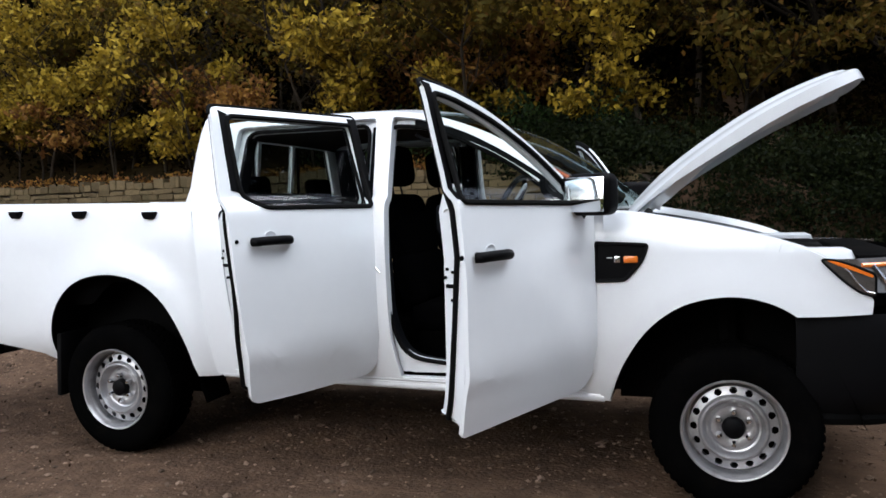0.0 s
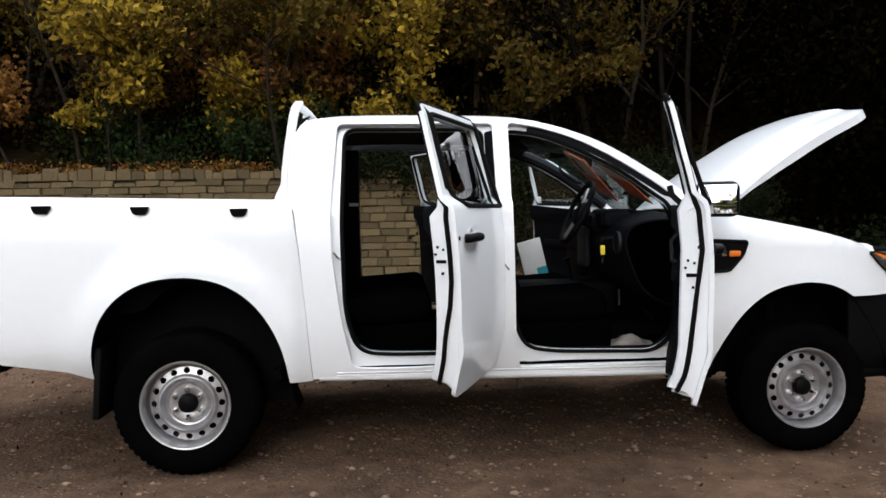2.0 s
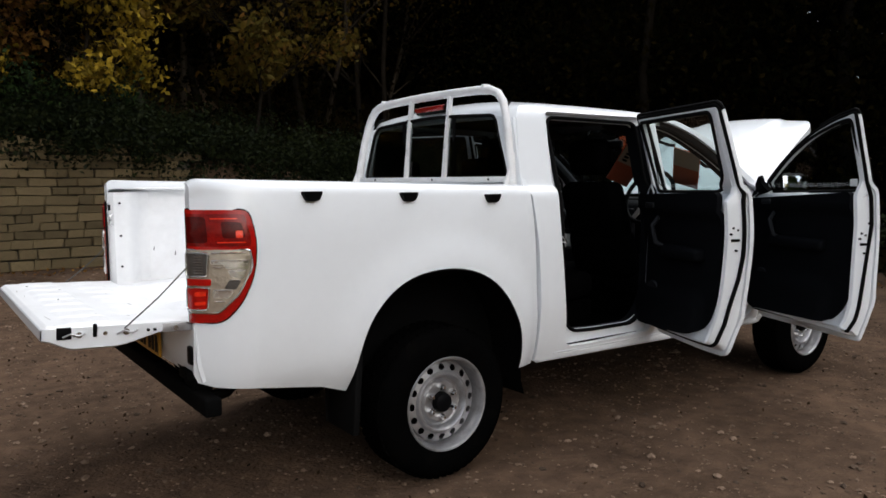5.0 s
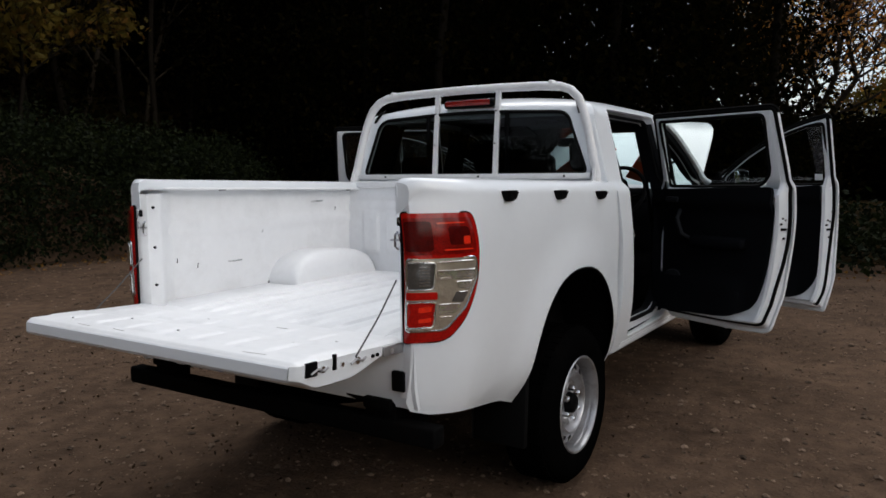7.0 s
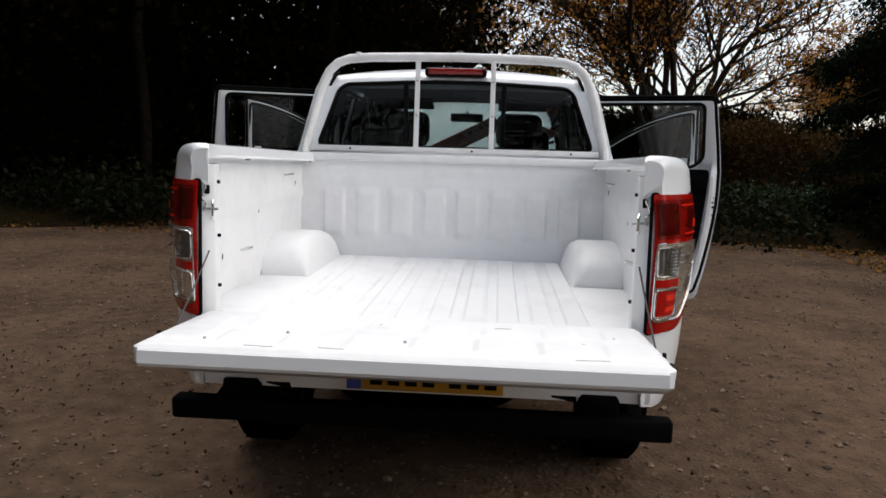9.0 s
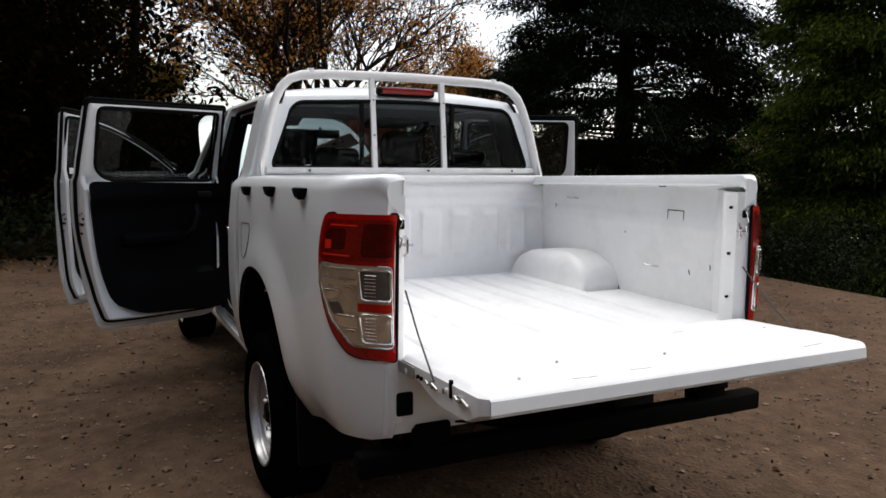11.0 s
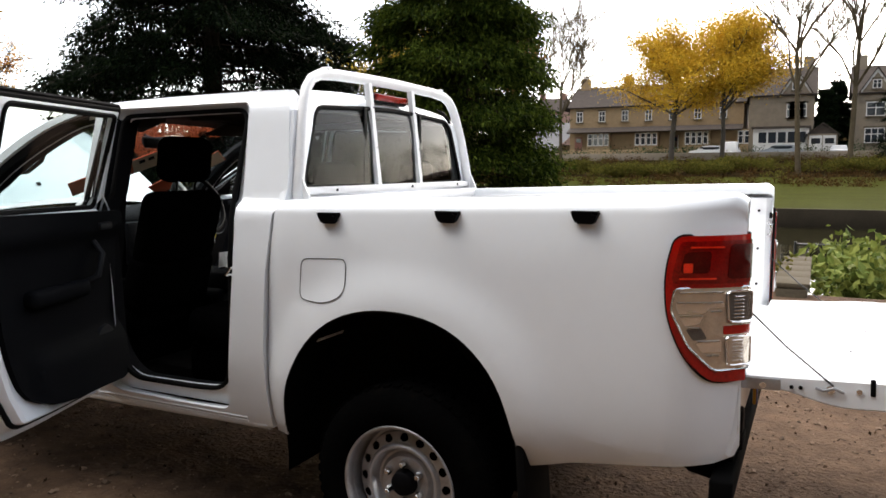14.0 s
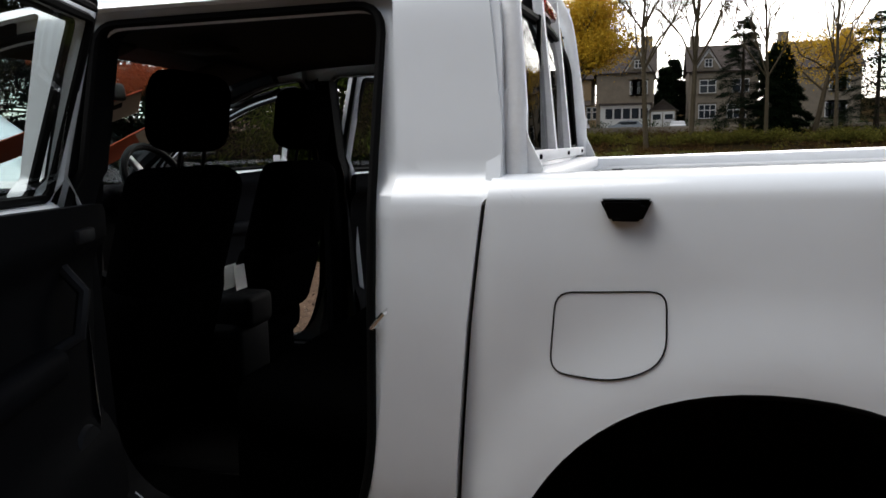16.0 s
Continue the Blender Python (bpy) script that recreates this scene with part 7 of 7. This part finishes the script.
plants = [(rng0.uniform(-5.5, -1.5), rng0.uniform(-11.5, -8.2), rng0.uniform(-0.35, 0.10)) for _ in range(120)]
mass("waterside_plants", plants, 60, 0.25, 0.085, LEAF_BUSH, "bright green leafy plants at the water's edge", "plants", 36)
rail = thing("iron_railing", pose(0, 0, 0), "low black iron railing among waterside plants", "railing")
part("top_rail", tube([(-1.0, -11.6, 0.13), (-6.0, -11.6, 0.13)], 0.018, 6), IRON, rail)
part("bottom_rail", tube([(-1.0, -11.6, -0.40), (-6.0, -11.6, -0.40)], 0.015, 6), IRON, rail)
for i in range(26):
    r = 0.022 if i % 4 == 0 else 0.012
    part("bar", tube([(-1.0 - i * 0.19, -11.6, -1.3), (-1.0 - i * 0.19, -11.6, 0.13 + (0.05 if i % 4 == 0 else 0))], r, 6), IRON, rail)


# ---- houses across the lake ----
def window(parent, x, z, w, h, y, panes=2, depth=0.12):
    """A framed window facing +y."""
    o = part("window", rbox(x - w / 2, x + w / 2, y - 0.02, y + 0.05, z, z + h, 0.0), FRAME_WHITE, parent)
    n = panes
    for i in range(n):
        a = x - w / 2 + 0.09 + (w - 0.09) * i / n
        b = x - w / 2 + (w - 0.09) * (i + 1) / n
        part("pane", rbox(a, b, y + 0.045, y + 0.056, z + 0.09, z + h * 0.56, 0.0), PANE_DARK, o)
        part("pane", rbox(a, b, y + 0.045, y + 0.056, z + h * 0.62, z + h - 0.09, 0.0), PANE_DARK, o)
    part("sill", rbox(x - w / 2 - 0.1, x + w / 2 + 0.1, y, y + 0.16, z - 0.14, z, 0.0), COPING, o)
    part("lintel", rbox(x - w / 2 - 0.12, x + w / 2 + 0.12, y, y + 0.06, z + h, z + h + 0.2, 0.0), COPING, o)


def gable_roof(parent, x0, x1, y0, y1, ze, zr, over=0.3, name="roof"):
    ym = (y0 + y1) / 2
    b = bmesh.new()
    a = [b.verts.new(p) for p in ((x0 - over, y1 + over, ze - 0.1), (x1 + over, y1 + over, ze - 0.1), (x1 + over, ym, zr), (x0 - over, ym, zr), (x0 - over, y0 - over, ze - 0.1), (x1 + over, y0 - over, ze - 0.1))]
    b.faces.new((a[0], a[1], a[2], a[3]))
    b.faces.new((a[3], a[2], a[5], a[4]))
    thicken(b, 0.18, (0, 0, 1))
    return part(name, b, SLATE, parent, sharp=20)


def terrace():
    z0, y1 = 2.6, -94.0
    base = thing("terraced_house_row", pose(0, 0, 0), "long buff stone terrace with slate roof and white windows", "house")
    x0, x1 = 6.9, 28.2
    part("wall", rbox(x0, x1, y1 - 8, y1, z0 - 1.5, 9.3, 0.0), BUFF, base)
    part("gable", loft([[(x0, y1, 9.3), (x0, y1 - 4, 12.0), (x0, y1 - 8, 9.3)], [(x1, y1, 9.3), (x1, y1 - 4, 12.0), (x1, y1 - 8, 9.3)]]), BUFF, base)
    gable_roof(base, x0, x1, y1 - 8, y1, 9.3, 12.1)
    porch = loft([[(x0, y1 + 1.5, 5.95), (x1, y1 + 1.5, 5.95)], [(x0, y1 + 0.02, 6.6), (x1, y1 + 0.02, 6.6)]])
    part("porch_roof", thicken(porch, 0.12, (0, 0, 1)), SLATE, base)
    for i in range(7):
        x = 26.9 - i * 2.95
        window(base, x, 7.3, 0.85, 1.35, y1)
    for i in range(4):
        xb = 24.2 - i * 6.05
        bay = part("bay_window", rbox(xb - 1.5, xb + 1.5, y1, y1 + 0.9, z0, 5.9, 0.0), BUFF, base)
        for k in range(4):
            part("bay_frame", rbox(xb - 1.38 + k * 0.7, xb - 1.38 + k * 0.7 + 0.62, y1 + 0.88, y1 + 0.95, 4.2, 5.75, 0.0), FRAME_WHITE, bay)
            part("bay_pane", rbox(xb - 1.28 + k * 0.7, xb - 1.28 + k * 0.7 + 0.42, y1 + 0.94, y1 + 0.965, 4.32, 5.1, 0.0), PANE_DARK, bay)
            part("bay_pane", rbox(xb - 1.28 + k * 0.7, xb - 1.28 + k * 0.7 + 0.42, y1 + 0.94, y1 + 0.965, 5.2, 5.65, 0.0), PANE_DARK, bay)
        xd = xb + (2.8 if i % 2 == 0 else -3.3)
        d = part("house_door", rbox(xd - 0.5, xd + 0.5, y1, y1 + 0.08, z0 + 0.3, 5.4, 0.0), DOOR_RED if i % 2 == 0 else FRAME_WHITE, base)
        part("door_light", rbox(xd - 0.32, xd + 0.32, y1 + 0.075, y1 + 0.10, 4.7, 5.2, 0.0), PANE_DARK, d)
    for x in (9.5, 15.5, 21.5, 27.2):
        c = part("chimney", rbox(x - 0.6, x + 0.6, y1 - 4.5, y1 - 3.5, 11.2, 13.2, 0.0), BUFF, base)
        for k in (-0.3, 0.0, 0.3):
            part("chimney_pot", tube([(x + k, y1 - 4, 13.15), (x + k, y1 - 4, 13.7)], 0.12, 8), DOOR_RED, c)
    for x in (11.0, 17.2):
        part("roof_window", rbox(x - 0.5, x + 0.5, y1 - 2.2, y1 - 1.4, 10.45, 11.0, 0.0), FRAME_WHITE, base)


def villa(x0, x1, y1, z0, mat, label, bay_side=1, white_ground=True):
    base = thing("stone_villa", pose(0, 0, 0), label, "house")
    ze = z0 + 6.6
    part("wall", rbox(x0, x1, y1 - 9, y1, z0 - 1.5, ze, 0.0), mat, base)
    gable_roof(base, x0, x1, y1 - 9, y1, ze, ze + 3.4)
    part("gable", loft([[(x0, y1, ze), (x0, y1 - 4.5, ze + 3.3), (x0, y1 - 9, ze)], [(x1, y1, ze), (x1, y1 - 4.5, ze + 3.3), (x1, y1 - 9, ze)]]), mat, base)
    w = x1 - x0
    xg = x0 + w * (0.72 if bay_side > 0 else 0.28)
    g = bmesh.new()
    pts = [(xg - 1.7, ze - 0.1), (xg + 1.7, ze - 0.1), (xg, ze + 2.6)]
    a = [g.verts.new((x, y1 + 0.15, z)) for x, z in pts]
    b = [g.verts.new((x, y1 - 3.5, z)) for x, z in pts]
    g.faces.new(a)
    g.faces.new((a[1], b[1], b[2], a[2]))
    g.faces.new((a[0], a[2], b[2], b[0]))
    front = part("dormer_gable", g, FRAME_WHITE, base, sharp=10)
    part("dormer_face", mesh_bm([(xg - 1.45, y1 + 0.17, ze), (xg + 1.45, y1 + 0.17, ze), (xg, y1 + 0.17, ze + 2.15)]), mat, front, sharp=10)
    part("dormer_roof", thicken(loft([[(xg - 2.0, y1 + 0.4, ze - 0.35), (xg - 2.0, y1 - 3.5, ze - 0.35)], [(xg, y1 + 0.4, ze + 2.8), (xg, y1 - 3.5, ze + 2.8)], [(xg + 2.0, y1 + 0.4, ze - 0.35), (xg + 2.0, y1 - 3.5, ze - 0.35)]]), 0.15, (0, 0, 1)), SLATE, base, sharp=10)
    window(base, xg, ze + 0.35, 0.9, 1.0, y1 + 0.18)
    for x in (x0 + w * 0.25, xg):
        window(base, x, z0 + 3.9, 1.9, 1.6, y1)
    if white_ground:
        sun_room = part("sun_room", rbox(x0 + 0.4, x1 - 0.6, y1, y1 + 1.6, z0 - 0.3, z0 + 2.6, 0.0), FRAME_WHITE, base)
        n = 5
        for i in range(n):
            a = x0 + 0.7 + (w - 1.7) * i / n
            part("pane", rbox(a, a + (w - 1.7) / n - 0.2, y1 + 1.58, y1 + 1.63, z0 + 1.0, z0 + 2.2, 0.0), PANE_DARK, sun_room)
        part("sun_room_roof", rbox(x0 + 0.2, x1 - 0.4, y1 - 0.1, y1 + 1.8, z0 + 2.6, z0 + 2.85, 0.0), SLATE, sun_room)
    else:
        window(base, x0 + w * 0.3, z0 + 0.9, 2.2, 1.7, y1, 3)
        window(base, xg, z0 + 0.9, 2.0, 1.7, y1, 3)
    for x in (x0 + 0.8, x1 - 0.8):
        part("chimney", rbox(x - 0.55, x + 0.55, y1 - 5.1, y1 - 3.9, ze + 2.2, ze + 4.6, 0.0), mat, base)


def mesh_bm(pts):
    b = bmesh.new()
    b.faces.new([b.verts.new(p) for p in pts])
    return b


terrace()
villa(-0.6, 6.2, -93, 3.2, GREY_STONE, "grey stone villa with white gable and sun room", bay_side=-1)
villa(-12.5, -4.6, -95, 3.2, GREY_STONE, "grey stone house with steep gable behind trees", bay_side=1, white_ground=False)
villa(-23.0, -14.5, -93, 3.0, GREY_STONE, "stone house partly hidden by conifers", bay_side=-1, white_ground=False)
villa(55.0, 62.0, -175, 8.5, BRICK_FAR, "red brick house high up the side road", white_ground=False)
villa(74.0, 81.0, -160, 9.0, BUFF, "stone house beyond the side road", white_ground=False)
road_bm = loft([[(x0, y, land(x0, y) + z), (x1, y, land(x1, y) + z)] for x0, x1, y, z in ((30.5, 37.5, -80, 0.06), (31.0, 37.2, -88, 0.5), (32, 38, -100, 1.8), (35, 41, -118, 4.5), (40, 46, -140, 7.5))])
tagged(part("side_road", road_bm, ASPHALT), "side road climbing past the terrace", "road", kind="structure")
tagged(part("park_road", loft([[(-120, y, land(0, y) + 0.04), (120, y, land(0, y) + 0.04)] for y in (-90, -84)]), ASPHALT), "road in front of the houses", "road", kind="structure")
tagged(part("roadside_wall", rbox(-60, 30, -81.4, -81.0, 1.2, 3.0, 0.05), GREY_STONE), "low stone wall along the park road", "wall", kind="structure")
tagged(part("garden_wall", rbox(7.5, 30, -91.2, -90.9, 2.0, 3.6, 0.05), BUFF), "low buff stone garden wall before the terrace", "wall", kind="structure")


def far_car(x, y, mat, label, van=False, turn=0):
    base = thing("parked_car", pose(x, y, land(x, y) + 0.05, 0, 0, turn), label, "car", "parked cars on the park road")
    h = 1.9 if van else 1.42
    side = [(-2.1, 0.35), (-2.15, 0.8), (-1.5, 0.92), (-1.1, h - 0.05), (-0.2, h), (0.7, h - 0.06), (1.4, 0.95), (2.1, 0.85), (2.1, 0.35)]
    if van:
        side = [(-2.0, 0.35), (-2.05, 1.0), (-1.4, 1.15), (-0.8, h), (2.0, h), (2.05, 0.35)]
    rows = [[(px, s * (0.85 - 0.16 * max(0, (pz - 0.9) / (h - 0.9))), pz) for px, pz in rounded(side, 0.15, 3)] for s in (-1, 1)]
    b = loft(rows, close=True)
    for r in (0, 1):
        b.verts.ensure_lookup_table()
        n = len(rows[0])
        b.faces.new(b.verts[r * n:(r + 1) * n])
    bmesh.ops.recalc_face_normals(b, faces=b.faces[:])
    part("body", b, mat, base, sharp=30)
    for s in (-1, 1):
        part("side_window", rbox(-1.0, 1.0 if not van else 0.2, s * 0.76 - 0.02, s * 0.76 + 0.03, 0.98, h - 0.16, 0.0), PANE_DARK, base)
        for px in (-1.3, 1.3):
            part("wheel", lathe([(0.0, -0.1), (0.2, -0.1), (0.32, -0.09), (0.32, 0.09), (0.2, 0.1), (0.0, 0.1)], 16), TYRE, base).location = (px, s * 0.78, 0.32)


far_car(9.2, -83.0, WHITE_CARD, "white saloon car parked on the park road")
far_car(2.2, -83.4, CAR_GREY, "dark grey estate car parked on the park road")
far_car(7.6, -88.0, WHITE_CARD, "white van parked between the houses", van=True, turn=90)
far_car(-3.2, -88.5, CAR_GREY, "silver car parked on a drive", turn=90)
far_car(31.5, -86.0, WHITE_CARD, "white car parked at the side road", turn=70)

# ---- trees and shrubs of the park ----
broadleaf(12.1, -76, 13.4, 81, LEAF_GOLD, "broad golden-yellow autumn tree in the park", per=150, size=0.115, depth=3, spread=1.0, clump=0.85, first=0.02, radius=0.32, bark=BARK_FAR, split=4, least=0.02, wander=0.04)
broadleaf(7.4, -77, 13.6, 82, LEAF_GOLD, "golden-yellow autumn tree in the park", per=150, size=0.115, depth=3, spread=0.7, clump=0.8, first=0.1, radius=0.26, bark=BARK_FAR, split=4, least=0.02, wander=0.04)
for x, y, h, sd in ((21.8, -70, 15, 91), (0.2, -68, 19, 92), (-3.6, -69, 19.5, 93), (-10.0, -70, 16, 94), (-16, -72, 17, 95), (26.5, -74, 17, 96)):
    broadleaf(x, y, h, sd, None, "tall bare park tree with fine upright twigs", per=0, depth=5 if sd < 94 else 4, spread=0.48, first=0.1, radius=0.26 if sd in (92, 93) else 0.20, bark=BARK_MOSS, least=0.012, up=1.1, split=4, wander=0.02)
broadleaf(31.5, -72, 16, 97, LEAF_BROWN, "russet tree beside the side road", per=34, size=0.2, depth=3, spread=0.7, clump=0.6, radius=0.25, bark=BARK_FAR, least=0.02)
broadleaf(36.5, -70, 14, 111, LEAF_BROWN, "russet autumn tree by the side road", per=40, size=0.2, depth=3, spread=0.7, clump=0.6, radius=0.25, bark=BARK_FAR, least=0.02)
broadleaf(40.5, -78, 16, 112, LEAF_BROWN, "tall half-bare russet tree by the side road", per=16, size=0.2, depth=3, spread=0.6, clump=0.6, radius=0.25, bark=BARK_FAR, least=0.022, up=0.9)
broadleaf(27.0, -46, 11, 98, LEAF_YELLOW, "yellow tree on the far lake bank", per=16, size=0.18, depth=3, spread=0.8, clump=0.5, radius=0.2, bark=BARK_FAR)
broadleaf(19.5, -34, 9, 99, LEAF_YELLOW, "yellowing tree between the conifers", per=18, size=0.13, depth=3, spread=0.8, clump=0.4, radius=0.16)
for x, y, h, r, sd in ((-8.6, -76, 11.0, 3.4, 101), (-12.0, -78, 8.5, 2.6, 102), (-20.5, -77, 11, 5.0, 103), (-1.9, -94, 8.0, 1.1, 104), (-3.0, -102, 9.5, 2.8, 105)):
    conifer(x, y, h, r, sd, NEEDLE_DARK, "rounded dark evergreen in a front garden", 130)
broadleaf(-15.2, -77, 11.5, 113, LEAF_GOLD, "half-bare golden tree before the stone houses", per=30, size=0.105, depth=3, spread=0.9, clump=0.8, first=0.2, radius=0.3, bark=BARK_MOSS, least=0.02)
garage = thing("garden_garage", pose(-1.6, -90.5, 3.0), "small pale timber garage with gabled roof", "garage")
part("wall", rbox(-1.5, 1.5, -4, 0, -1.2, 2.1, 0.0), GREY_STONE, garage)
part("gable", mesh_bm([(-1.5, 0.01, 2.1), (1.5, 0.01, 2.1), (0, 0.01, 3.2)]), SLATE, garage)
part("roof", thicken(loft([[(-1.8, 0.2, 1.95), (-1.8, -4, 1.95)], [(0, 0.2, 3.35), (0, -4, 3.35)], [(1.8, 0.2, 1.95), (1.8, -4, 1.95)]]), 0.12, (0, 0, 1)), SLATE, garage, sharp=10)
for k in (-0.68, 0.68):
    leaf_door = part("garage_door", rbox(k - 0.64, k + 0.64, 0.0, 0.06, -0.6, 1.9, 0.0), FRAME_WHITE, garage)
    part("door_pane", rbox(k - 0.45, k + 0.45, 0.055, 0.07, 1.0, 1.6, 0.0), PANE_DARK, leaf_door)
beds = [(rng0.uniform(-45, 40), rng0.uniform(-79, -57), 0) for _ in range(700)]
beds = [(x, y, land(x, y) + rng0.uniform(0.0, 0.22)) for x, y, _ in beds]
mass("park_shrubs", beds[:600], 110, 0.34, 0.09, LEAF_RUST, "brown and russet park shrubs", "shrubs", 37)
mass("park_shrubs", beds[600:], 120, 0.38, 0.09, LEAF_PARK, "low green park shrubs", "shrubs", 38)
clumps = [(cx + rng0.normal() * w, cy + rng0.normal() * 0.7, land(cx, cy) + 0.35 + rng0.uniform(0, 0.55)) for cx, cy, w, n in ((14.2, -66, 1.5, 34), (8.2, -68, 1.7, 34), (4.8, -70, 1.4, 24), (19.5, -69, 0.8, 14), (-3.5, -69, 1.5, 22), (-9.5, -70, 2.0, 24), (-18, -70, 2.5, 30), (26, -70, 1.5, 20)) for _ in range(n)]
mass("park_bushes", clumps, 260, 0.36, 0.085, LEAF_PARK, "rounded green bushes in the park beds", "bushes", 46)
gardens = [(rng0.uniform(-25, 30), rng0.uniform(-91, -89), 2.6 + rng0.uniform(0, 1.0)) for _ in range(110)]
mass("garden_shrubs", gardens, 60, 0.5, 0.11, LEAF_SHRUB, "dark green front garden shrubs", "shrubs", 39)
hill = [(rng0.uniform(-160, 190), rng0.uniform(-260, -150), 0) for _ in range(500)]
hill = [(x, y, land(x, y) + rng0.uniform(2, 18)) for x, y, _ in hill]
mass("far_woods", hill, 90, 2.6, 0.32, LEAF_DARK, "far wooded hillside behind the houses", "woods", 40)
